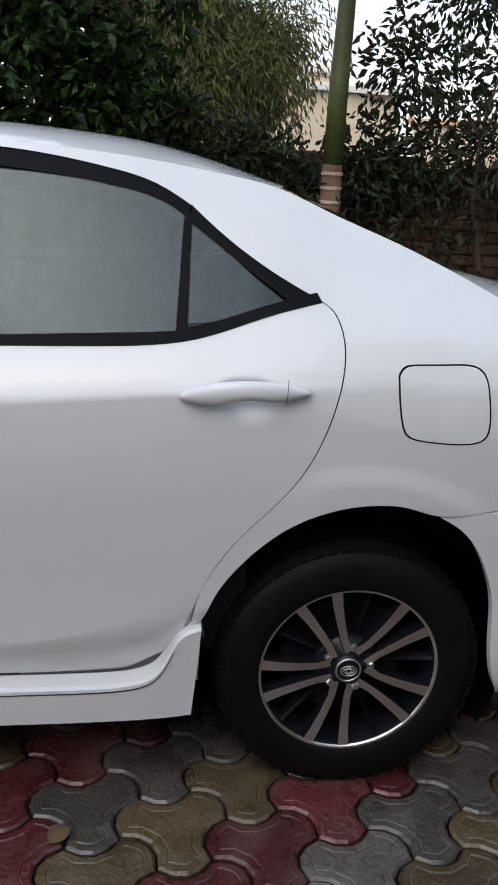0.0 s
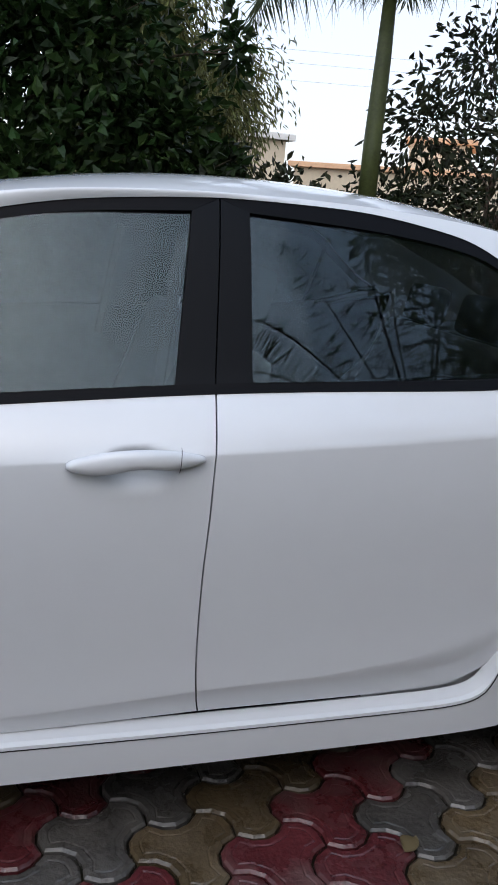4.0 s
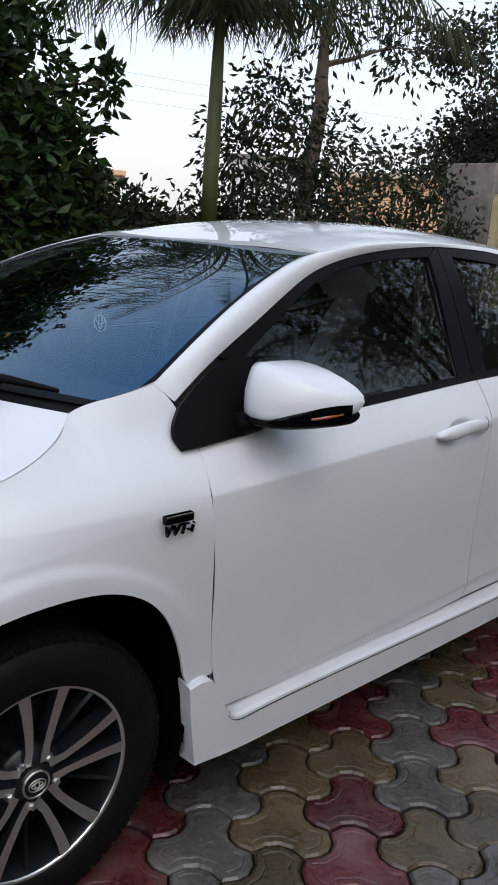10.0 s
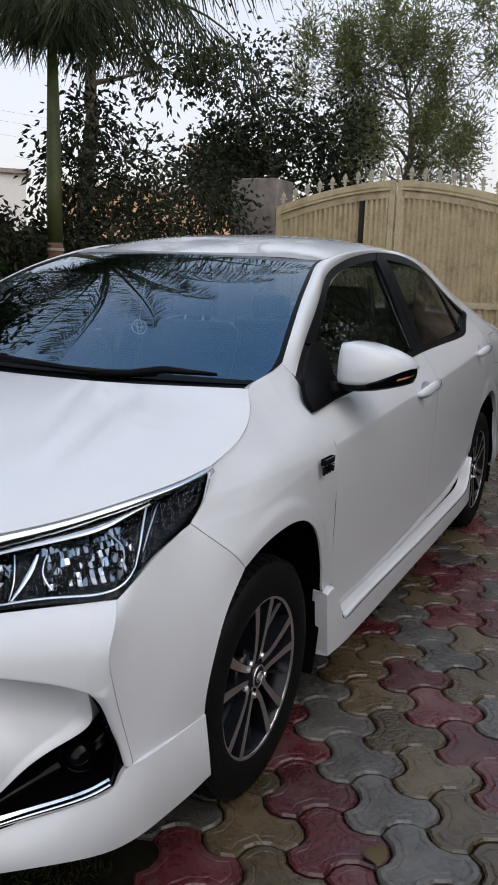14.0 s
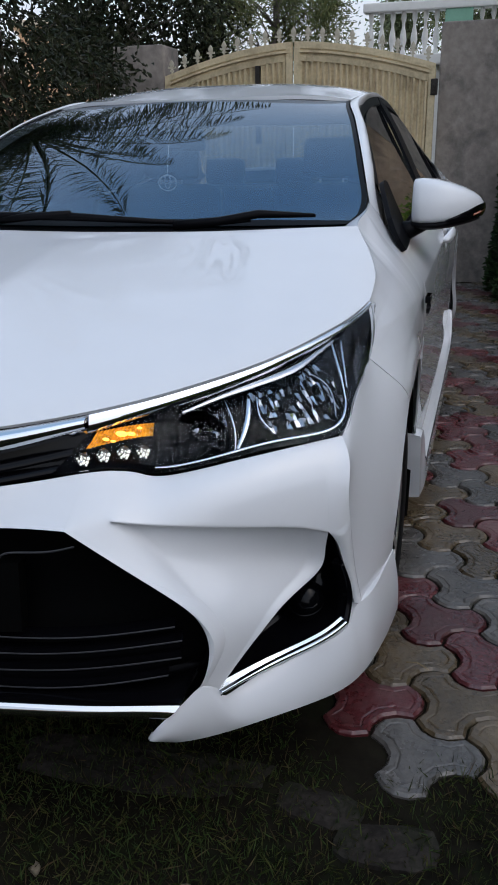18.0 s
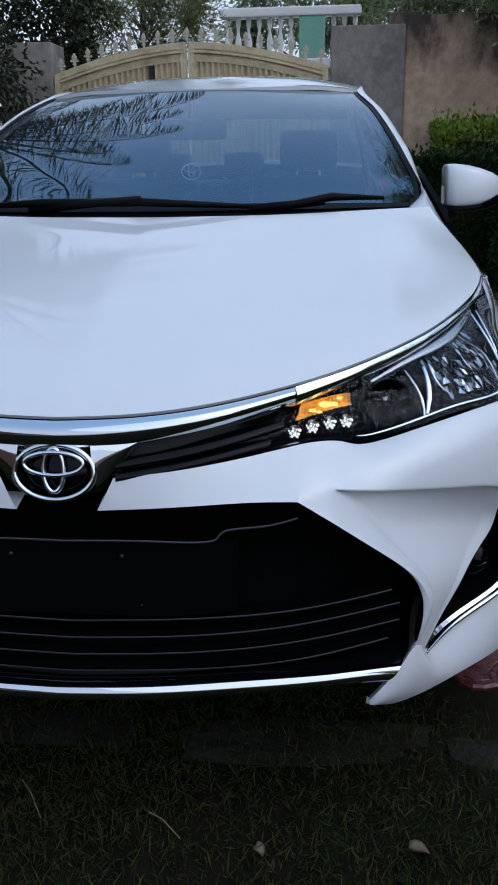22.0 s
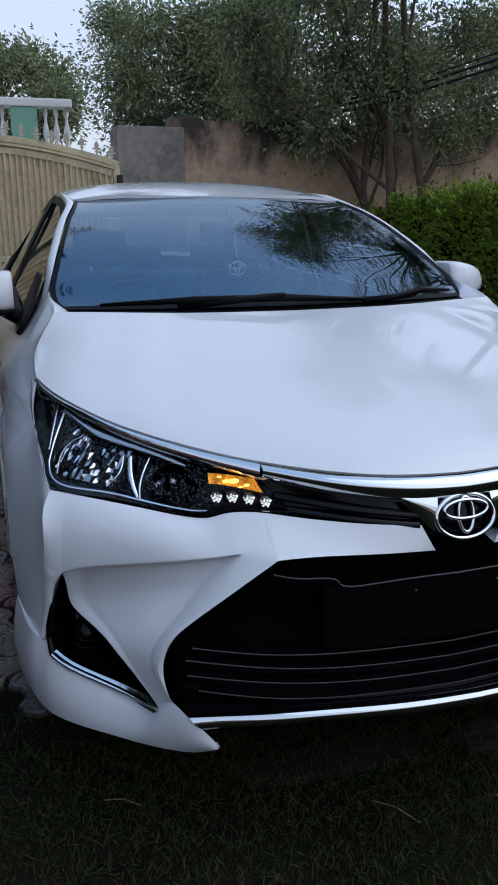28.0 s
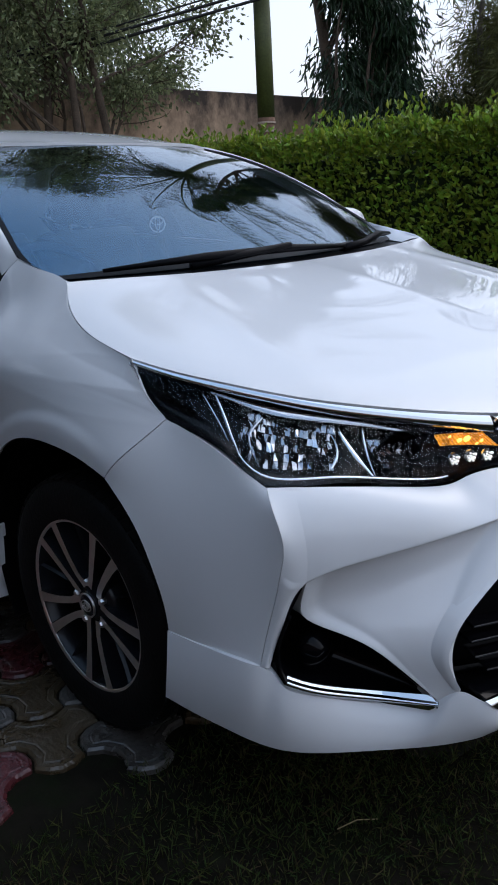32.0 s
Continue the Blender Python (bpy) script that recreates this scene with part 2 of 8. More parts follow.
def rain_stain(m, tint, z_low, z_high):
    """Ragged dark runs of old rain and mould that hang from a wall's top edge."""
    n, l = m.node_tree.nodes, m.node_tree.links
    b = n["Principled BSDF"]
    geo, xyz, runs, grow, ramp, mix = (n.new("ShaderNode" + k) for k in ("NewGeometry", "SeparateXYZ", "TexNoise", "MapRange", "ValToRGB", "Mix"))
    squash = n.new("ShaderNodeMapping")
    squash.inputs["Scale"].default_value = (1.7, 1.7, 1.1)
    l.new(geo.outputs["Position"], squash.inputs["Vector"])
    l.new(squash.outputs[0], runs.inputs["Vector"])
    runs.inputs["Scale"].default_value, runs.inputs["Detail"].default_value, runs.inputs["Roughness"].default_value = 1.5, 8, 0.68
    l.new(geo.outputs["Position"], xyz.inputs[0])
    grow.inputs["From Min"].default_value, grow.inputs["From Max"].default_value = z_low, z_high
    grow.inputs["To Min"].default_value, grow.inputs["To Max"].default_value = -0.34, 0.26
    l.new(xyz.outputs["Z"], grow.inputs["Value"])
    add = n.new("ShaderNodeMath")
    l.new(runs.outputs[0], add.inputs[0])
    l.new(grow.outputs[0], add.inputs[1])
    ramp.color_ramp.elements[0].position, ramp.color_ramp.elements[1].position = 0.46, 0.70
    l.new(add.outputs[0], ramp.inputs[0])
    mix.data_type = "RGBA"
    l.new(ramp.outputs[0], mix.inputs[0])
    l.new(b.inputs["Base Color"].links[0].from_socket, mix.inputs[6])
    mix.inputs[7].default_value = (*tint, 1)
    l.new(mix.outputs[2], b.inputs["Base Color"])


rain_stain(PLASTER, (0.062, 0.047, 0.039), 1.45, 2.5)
CEMENT = material("bare_grey_cement", (0.26, 0.225, 0.195), 0.93, vary=0.3, scale=1.6, bump=0.45, bump_scale=35, spots=((0.09, 0.082, 0.076), 0.8, 1.7))
GATE_PAINT = material("cream_gate_paint", (0.60, 0.49, 0.30), 0.55, vary=0.14, scale=4, bump=0.12, bump_scale=60, spots=((0.24, 0.16, 0.08), 0.5, 6))
SPEAR = material("aged_brass_paint", (0.50, 0.45, 0.34), 0.55, vary=0.25, scale=20)
IRON = material("rusty_dark_iron", (0.03, 0.024, 0.02), 0.6, metal=0.4, vary=0.4, scale=40)
BARK = material("brown_bark", (0.085, 0.062, 0.045), 0.95, vary=0.4, scale=8, bump=0.9, bump_scale=25)
BARK_GREY = material("grey_bark", (0.14, 0.12, 0.10), 0.95, vary=0.4, scale=8, bump=0.9, bump_scale=25)
PALM_GREEN = material("green_palm_shaft", (0.064, 0.078, 0.020), 0.5, vary=0.3, scale=6, bump=0.15, bump_scale=20)
PALM_BASE = material("brown_palm_trunk", (0.15, 0.085, 0.055), 0.9, vary=0.35, scale=9, bump=0.6, bump_scale=30)
PALM_BAND = material("whitewash_band", (0.42, 0.33, 0.27), 0.9, vary=0.25, scale=12)
WHITE_WALL = material("white_house_paint", (0.72, 0.70, 0.66), 0.85, vary=0.06, scale=1)
PEACH_WALL = material("peach_house_paint", (0.68, 0.42, 0.25), 0.85, vary=0.08, scale=1)
CREAM_WALL = material("cream_house_paint", (0.62, 0.52, 0.38), 0.85, vary=0.08, scale=1)
GREEN_PANEL = material("mint_painted_panel", (0.22, 0.42, 0.30), 0.7, vary=0.06, scale=2)
WINDOW_DARK = material("dark_window_glass", (0.03, 0.035, 0.04), 0.1)
CABLE = material("black_cable", (0.008, 0.008, 0.009), 0.6)
LITTER = material("pale_dry_leaf", (0.26, 0.21, 0.15), 0.8, vary=0.2, scale=40)
STRAW = material("dry_straw", (0.20, 0.15, 0.07), 0.8)
FRUIT = material("yellow_citrus_fruit", (0.75, 0.45, 0.03), 0.4, vary=0.1, scale=40)
CITRUS = leaf_material("dark_glossy_citrus_leaf", (0.020, 0.040, 0.010), 0.6, 0.42, specular=0.22)
BROAD = leaf_material("dull_green_broad_leaf", (0.032, 0.038, 0.018), 0.6, 0.5, 0.05, specular=0.25)
FEATHER = leaf_material("olive_feathery_leaf", (0.115, 0.120, 0.036), 0.45, 0.6)
WILLOW = leaf_material("pale_green_narrow_leaf", (0.160, 0.180, 0.070), 0.4, 0.5, 0.03)
ACACIA = leaf_material("grey_green_small_leaf", (0.205, 0.235, 0.115), 0.5, 0.6)
HEDGE = leaf_material("bright_green_hedge_leaf", (0.175, 0.250, 0.022), 0.55, 0.45, 0.03)
ASHOKA = leaf_material("dark_drooping_leaf", (0.022, 0.046, 0.018), 0.4, 0.4)
FROND = leaf_material("palm_frond_leaf", (0.060, 0.075, 0.030), 0.45, 0.45, 0.03)
GRASS = leaf_material("patchy_lawn_blade", (0.034, 0.044, 0.013), 0.7, 0.7, 0.05, specular=0.06)
GRASS_DRY = leaf_material("dry_lawn_blade", (0.060, 0.046, 0.022), 0.5, 0.7, 0.02, specular=0.06)
# filler green with the shade of the hedge's depth put into the colour
HEDGE_CORE = material("shade_toned_hedge_filler", (0.012, 0.020, 0.006), 0.9, vary=0.5, scale=20, bump=0.8, bump_scale=30, specular=0.1)

# ---- building blocks ----
def mesh_object(name, verts, faces, mat, parent=None, label="", smooth=False):
    me = bpy.data.meshes.new(name)
    me.from_pydata([tuple(map(float, v)) for v in verts], [], faces)
    me.materials.append(mat)
    if smooth:
        me.polygons.foreach_set("use_smooth", [True] * len(me.polygons))
    me.update()
    ob = new(name, me)
    ob.parent = parent
    if label:
        ob["label"] = label
    return ob


def part(name, bm, mat, parent, label="", smooth=False):
    """Links a bmesh as one mesh object under a thing or a part."""
    bmesh.ops.recalc_face_normals(bm, faces=bm.faces)
    me = bpy.data.meshes.new(name)
    bm.to_mesh(me)
    bm.free()
    me.materials.append(mat)
    if smooth:
        me.polygons.foreach_set("use_smooth", [True] * len(me.polygons))
    ob = new(name, me)
    ob.parent = parent
    if label:
        ob["label"] = label
    return ob


def thing(name, label, category, group="", kind="", at=(0, 0, 0)):
    ob = new(name)
    ob.location = at
    ob.empty_display_size = 0.1
    return tagged(ob, label, category, group, kind)


def box(bm, x0, x1, y0, y1, z0, z1, bevel=0.0, m=None):
    mat = Matrix.Translation(((x0 + x1) / 2, (y0 + y1) / 2, (z0 + z1) / 2)) @ Matrix.Diagonal((x1 - x0, y1 - y0, z1 - z0, 1))
    r = bmesh.ops.create_cube(bm, size=1, matrix=(m or Matrix()) @ mat)
    if bevel:
        es = list({e for v in r["verts"] for e in v.link_edges})
        bmesh.ops.bevel(bm, geom=es, offset=bevel, segments=2, affect="EDGES", profile=0.6)


def tube(bm, pts, radii, sides=8, cap=True):
    """A tapered tube along points."""
    pts = [Vector(p) for p in pts]
    radii = radii if hasattr(radii, "__len__") else [radii] * len(pts)
    rings = []
    for i, p in enumerate(pts):
        d = (pts[min(i + 1, len(pts) - 1)] - pts[max(i - 1, 0)]).normalized()
        a = d.orthogonal().normalized() if i == 0 else (rings_a - d * rings_a.dot(d)).normalized()
        rings_a = a
        b = d.cross(a)
        rings.append([bm.verts.new(p + radii[i] * (a * math.cos(2 * math.pi * k / sides) + b * math.sin(2 * math.pi * k / sides))) for k in range(sides)])
    for r0, r1 in zip(rings, rings[1:]):
        for k in range(sides):
            bm.faces.new((r0[k], r0[(k + 1) % sides], r1[(k + 1) % sides], r1[k]))
    if cap:
        bm.faces.new(rings[0][::-1])
        bm.faces.new(rings[-1])


def lathe(bm, profile, axis="y", seg=48, m=None):
    """Turns a profile of (radius, along) about an axis."""
    rings = []
    for r, h in profile:
        ring = []
        for k in range(seg):
            a = 2 * math.pi * k / seg
            p = Vector((r * math.cos(a), h, r * math.sin(a))) if axis == "y" else Vector((r * math.cos(a), r * math.sin(a), h))
            ring.append(bm.verts.new(m @ p if m else p))
        rings.append(ring)
    for r0, r1 in zip(rings, rings[1:]):
        for k in range(seg):
            bm.faces.new((r0[k], r0[(k + 1) % seg], r1[(k + 1) % seg], r1[k]))


def rnd(a, b):
    return a + (b - a) * random.random()

# ---- the ground and the boundary walls ----
ground = mesh_object("ground", [(-60, -60, -0.014), (80, -60, -0.014), (80, 60, -0.014), (-60, 60, -0.014)], [(0, 1, 2, 3)], SOIL)
tagged(ground, "dark damp soil ground under lawn and pavers", "ground", kind="structure")


def wall_block(name, label, x0, x1, y0, y1, z1, mat, bevel=0.012):
    bm = bmesh.new()
    box(bm, x0, x1, y0, y1, -0.1, z1, bevel)
    bmesh.ops.recalc_face_normals(bm, faces=bm.faces)
    ob = part(name, bm, mat, None)
    return tagged(ob, label, "wall", kind="structure")


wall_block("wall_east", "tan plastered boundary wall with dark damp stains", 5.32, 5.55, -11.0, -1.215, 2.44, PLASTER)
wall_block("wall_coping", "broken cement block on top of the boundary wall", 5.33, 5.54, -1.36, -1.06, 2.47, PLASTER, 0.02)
pillar_r = wall_block("gate_pillar_south", "bare grey cement gate pillar", 5.27, 5.72, -1.21, -0.50, 2.36, CEMENT, 0.015)
pillar_l = wall_block("gate_pillar_north", "bare grey cement gate pillar", 5.24, 5.70, 2.25, 2.80, 2.29, CEMENT, 0.015)
for w in (pillar_r, pillar_l):
    w["category"] = "pillar"
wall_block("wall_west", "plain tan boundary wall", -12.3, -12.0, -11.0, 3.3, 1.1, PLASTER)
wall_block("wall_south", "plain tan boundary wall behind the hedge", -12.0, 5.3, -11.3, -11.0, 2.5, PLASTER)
wall_block("wall_north_core", "mortar core of the brick boundary wall", -12.0, 5.40, 3.004, 3.2, 1.50, MORTAR)


# ---- the gate ----
def gate():
    g = thing("gate", "closed cream double steel gate with arched top and spear finials", "gate", at=(5.16, 0.88, 0))
    g.rotation_euler = (0, 0, radians(-4.5))
    half = 1.36
    arch = lambda y: 2.24 - 0.25 * (abs(y) / half) ** 1.7

    def bar_curve(name, y0, y1, dz, depth, height, x):
        bm = bmesh.new()
        n = 14
        ring = []
        for i in range(n + 1):
            y = y0 + (y1 - y0) * i / n
            z = arch(y) + dz
            ring.append([bm.verts.new((x + sx, y, z + sz)) for sx, sz in ((-depth, 0), (depth, 0), (depth, height), (-depth, height))])
        for a, b in zip(ring, ring[1:]):
            for k in range(4):
                bm.faces.new((a[k], a[(k + 1) % 4], b[(k + 1) % 4], b[k]))
        bm.faces.new(ring[0][::-1])
        bm.faces.new(ring[-1])
        return part(name, bm, GATE_PAINT, g)

    for s in (-1, 1):
        y0, y1 = (0.015, half) if s > 0 else (-half, -0.015)
        bar_curve("arched_rail", y0, y1, -0.06, 0.022, 0.06, 0)
        bar_curve("arched_rail", y0 + 0.06, y1 - 0.06, -0.17, 0.016, 0.045, 0)
        bar_curve("arched_plate", y0 + 0.03, y1 - 0.03, -0.165, 0.007, 0.125, 0)
        bar_curve("arched_moulding", y0 + 0.02, y1 - 0.02, -0.095, 0.03, 0.02, 0)
        for y in (y0 + 0.025, y1 - 0.025):
            bm = bmesh.new()
            box(bm, -0.024, 0.024, y - 0.03, y + 0.03, 0.04, arch(y) - 0.05, 0.006)
            part("gate_stile", bm, GATE_PAINT, g)
        for z in (0.10, 1.02):
            bm = bmesh.new()
            box(bm, -0.02, 0.02, y0, y1, z, z + 0.06, 0.005)
            part("gate_rail", bm, GATE_PAINT, g)
        # corrugated infill: one mesh of pressed ribs a leaf
        bm = bmesh.new()
        n = int((y1 - y0 - 0.08) / 0.056)
        prev = None
        for i in range(n * 4 + 1):
            y = y0 + 0.04 + (y1 - y0 - 0.08) * i / (n * 4)
            x = 0.016 if i % 4 in (0, 1) else -0.016
            a, b = bm.verts.new((x, y, 0.06)), bm.verts.new((x, y, arch(y) - 0.12))
            if prev:
                bm.faces.new((prev[0], a, b, prev[1]))
            prev = (a, b)
        part("ribbed_panel", bm, GATE_PAINT, g)
    # wicket slot with its iron bar, and the hinge lock by the pillar
    bm = bmesh.new()
    box(bm, -0.03, 0.03, 0.34, 0.385, 1.35, arch(0.36) - 0.17, 0.004)
    part("latch_bar", bm, IRON, g, "dark rusty iron latch bar")
    bm = bmesh.new()
    box(bm, -0.05, 0.0, -half - 0.03, -half + 0.03, 1.72, 1.86, 0.008)
    tube(bm, [(-0.05, -half, 1.80), (-0.09, -half, 1.80), (-0.09, -half, 1.74)], 0.012, 8)
    part("hinge_lock", bm, IRON, g, "rusty iron hinge")
    # spear finials
    spear = [(0.009, 0.0), (0.009, 0.022), (0.022, 0.026), (0.022, 0.034), (0.010, 0.040), (0.012, 0.050), (0.044, 0.054), (0.040, 0.072), (0.030, 0.066), (0.017, 0.070), (0.026, 0.090), (0.018, 0.108), (0.0, 0.135)]
    first = None
    n = 19
    for i in range(n):
        y = -half + 0.07 + (2 * half - 0.14) * i / (n - 1)
        if first is None:
            bm = bmesh.new()
            rim = [(w_, z_) for w_, z_ in spear] + [(-w_, z_) for w_, z_ in spear[-2::-1]]
            sides = [[bm.verts.new((dx, w_, z_)) for w_, z_ in rim] for dx in (-0.007, 0.007)]
            for q in range(len(rim)):
                q2 = (q + 1) % len(rim)
                bm.faces.new((sides[0][q], sides[0][q2], sides[1][q2], sides[1][q]))
            for side_ in sides:
                bm.faces.new(side_)
            first = part("spear_finial", bm, SPEAR, g, "dull brass spear finial")
            first.location = (0, y, arch(y) - 0.002)
        else:
            o = new("spear_finial", first.data)
            o.parent = g
            o.location = (0, y, arch(y) - 0.002)
    return g


gate()

# ---- the car: shared curves and surfaces (half widths, mirrored to both sides) ----
car = thing("car", "white four-door sedan with body kit and dark alloy wheels", "car")


def spl(pts, n):
    """Natural cubic spline through points, n samples by chord length."""
    p = np.array(pts, float)
    if len(p) == 2:
        return p[0] + (p[1] - p[0]) * np.linspace(0, 1, n)[:, None]
    s = np.r_[0, np.cumsum(np.sqrt(np.linalg.norm(np.diff(p, axis=0), axis=1)))]
    h = np.diff(s)
    k = len(p)
    a, r = np.zeros((k, k)), np.zeros((k, p.shape[1]))
    a[0, 0] = a[-1, -1] = 1
    for i in range(1, k - 1):
        a[i, i - 1], a[i, i], a[i, i + 1] = h[i - 1], 2 * (h[i - 1] + h[i]), h[i]
        r[i] = 6 * ((p[i + 1] - p[i]) / h[i] - (p[i] - p[i - 1]) / h[i - 1])
    m = np.linalg.solve(a, r)
    fine = np.linspace(0, s[-1], 40 * k)
    i = np.clip(np.searchsorted(s, fine, side="right") - 1, 0, k - 2)
    t0, t1, hh = (s[i + 1] - fine)[:, None], (fine - s[i])[:, None], h[i][:, None]
    q = (m[i] * t0 ** 3 + m[i + 1] * t1 ** 3) / (6 * hh) + (p[i] / hh - m[i] * hh / 6) * t0 + (p[i + 1] / hh - m[i + 1] * hh / 6) * t1
    d = np.r_[0, np.cumsum(np.linalg.norm(np.diff(q, axis=0), axis=1))]
    u = np.linspace(0, d[-1], n)
    return np.stack([np.interp(u, d, q[:, c]) for c in range(p.shape[1])], 1)


def val(x, xs, ys):
    """Smooth interpolation of a station table."""
    x = np.asarray(x, float)
    xs, ys = np.array(xs, float), np.array(ys, float)
    sl = np.gradient(ys, xs)
    i = np.clip(np.searchsorted(xs, x, side="right") - 1, 0, len(xs) - 2)
    h = xs[i + 1] - xs[i]
    t = np.clip((x - xs[i]) / h, 0, 1)
    return (2 * t ** 3 - 3 * t ** 2 + 1) * ys[i] + (t ** 3 - 2 * t ** 2 + t) * h * sl[i] + (-2 * t ** 3 + 3 * t ** 2) * ys[i + 1] + (t ** 3 - t ** 2) * h * sl[i + 1]


def coons(b, t, l, r):
    """A patch between four border curves given as sample arrays: bottom, top (n), left, right (m)."""
    u, v = np.linspace(0, 1, len(b))[None, :, None], np.linspace(0, 1, len(l))[:, None, None]
    ruled = (1 - v) * b[None] + v * t[None] + (1 - u) * l[:, None] + u * r[:, None]
    return ruled - ((1 - u) * (1 - v) * b[0] + u * (1 - v) * b[-1] + (1 - u) * v * t[0] + u * v * t[-1])


# plan width, shoulder line, top edge of the side
def plan_w(x):
    return val(x, [-1.9, -1.7, -1.5, -1.2, -0.9, -0.4, 0.2, 0.8, 1.35, 1.7, 2.0, 2.2], [0.835, 0.872, 0.884, 0.884, 0.882, 0.886, 0.889, 0.888, 0.885, 0.876, 0.835, 0.77])


def shoulder(x):
    return val(x, [-1.5, -0.95, -0.3, 0.2, 0.6, 0.94, 1.45, 2.1], [0.86, 0.866, 0.905, 0.931, 0.957, 0.982, 1.004, 1.0])


EDGE_X = [-0.997, -0.75, -0.55, -0.36, -0.1, 0.2, 0.5, 0.8, 1.0, 1.157, 1.289, 1.425, 1.611, 1.75, 1.9, 2.15]
EDGE_Z = [1.094, 1.235, 1.326, 1.385, 1.424, 1.447, 1.448, 1.432, 1.408, 1.379, 1.328, 1.277, 1.195, 1.13, 1.09, 1.05]
EDGE_Y = [0.719, 0.655, 0.605, 0.558, 0.562, 0.565, 0.565, 0.56, 0.555, 0.56, 0.575, 0.60, 0.645, 0.68, 0.70, 0.69]


def edge_z(x):
    return val(x, EDGE_X, EDGE_Z)


def edge_y(x):
    return val(x, EDGE_X, EDGE_Y)


LOW_T, LOW_Y = [-0.75, -0.6, -0.45, -0.3, -0.15, -0.05, 0.0], [0.0, -0.004, -0.008, -0.004, 0.0, -0.002, -0.005]
UP_T = [0.0, 0.03, 0.06, 0.09, 0.12, 0.2, 0.3, 0.4, 0.5, 0.6]
UP_Y = [-0.005, -0.021, -0.042, -0.066, -0.092, -0.134, -0.178, -0.222, -0.275, -0.34]


def prof(t):
    return np.where(np.asarray(t) < 0, val(t, LOW_T, LOW_Y), val(t, UP_T, UP_Y))


def side_y(x, z):
    x, z = np.asarray(x, float), np.asarray(z, float)
    t = z - shoulder(x)
    soft = 0.004 + 0.10 * np.clip((x - 1.0) / 0.5, 0, 1)
    y = plan_w(x) + 0.25 * prof(t - soft) + 0.5 * prof(t) + 0.25 * prof(t + soft)
    te = np.maximum(edge_z(x) - shoulder(x), 0.1)
    miss = edge_y(x) - (plan_w(x) + prof(te))
    y = y + miss * np.clip(t / te, 0, 1.2) ** 2
    return y - 0.36 * np.maximum(0, low_crease(x) - z) * np.clip((1.15 - x) / 0.2, 0, 1)


def low_crease(x):
    return val(x, [-1.0, -0.2, 0.2, 0.66, 0.9, 1.2], [0.335, 0.362, 0.389, 0.414, 0.45, 0.60])


def side_flare(x, z, cx, cz):
    """A raised lip round a wheel arch."""
    r = np.hypot(x - cx, (z - cz))
    q = np.clip((0.475 - r) / 0.055, 0, 1)
    return 0.007 * q * q * (3 - 2 * q) * np.clip((z - 0.64) / 0.10, 0, 1) * np.clip((x - 1.16) / 0.10, 0, 1)


def lifted(g2, off=0.0):
    x, z = g2[..., 0], g2[..., 1]
    y = side_y(x, z) + off + side_flare(x, z, 1.335, 0.37)
    return np.stack([x, y, z], -1)


def patch2(b, t, l, r, nu=30, nv=24, off=0.0):
    """A body-side panel from four borders in (x, z)."""
    return lifted(coons(spl(b, nu), spl(t, nu), spl(l, nv), spl(r, nv)), off)


def door_patch(b, t, l, r, nu=96):
    """A door skin whose rows run along the low crease and the shoulder crease."""
    g = coons(spl(b, nu), spl(t, nu), spl(l, 140), spl(r, 140))
    cols = []
    for j in range(nu):
        x, z = g[:, j, 0], np.maximum.accumulate(g[:, j, 1])
        xm = x[70]
        lo, sh = float(low_crease(xm)), float(shoulder(xm))
        lo, sh = max(lo, z[0] + 0.012), min(sh, z[-1] - 0.02)
        want = np.concatenate([np.linspace(z[0], lo - 0.003, 5), [lo, lo + 0.003], np.linspace(lo + 0.02, sh - 0.02, 26), [sh - 0.003, sh, sh + 0.003], np.linspace(sh + 0.010, z[-1], 16)])
        cols.append(np.stack([np.interp(want, z, x), want], 1))
    g3 = lifted(np.stack(cols, 1))
    for cx, cz in ((0.035, 0.905), (1.072, 0.975)):
        q = ((g3[..., 0] - cx) / 0.082) ** 2 + ((g3[..., 2] - cz) / 0.040) ** 2
        g3[..., 1] -= 0.020 * np.clip(1 - q, 0, 1) ** 0.8
    return g3


def strip2(a, b, n=40, m=5, off=0.0):
    """A body-side band between two curves in (x, z)."""
    a, b = spl(a, n), spl(b, n)
    v = np.linspace(0, 1, m)[:, None, None]
    return lifted(a[None] * (1 - v) + b[None] * v, off)


def strip3(a, b, n=40, m=5, bulge=(0, 0, 0)):
    a, b = spl(a, n), spl(b, n)
    v = np.linspace(0, 1, m)[:, None, None]
    return a[None] * (1 - v) + b[None] * v + np.array(bulge) * (4 * v * (1 - v))


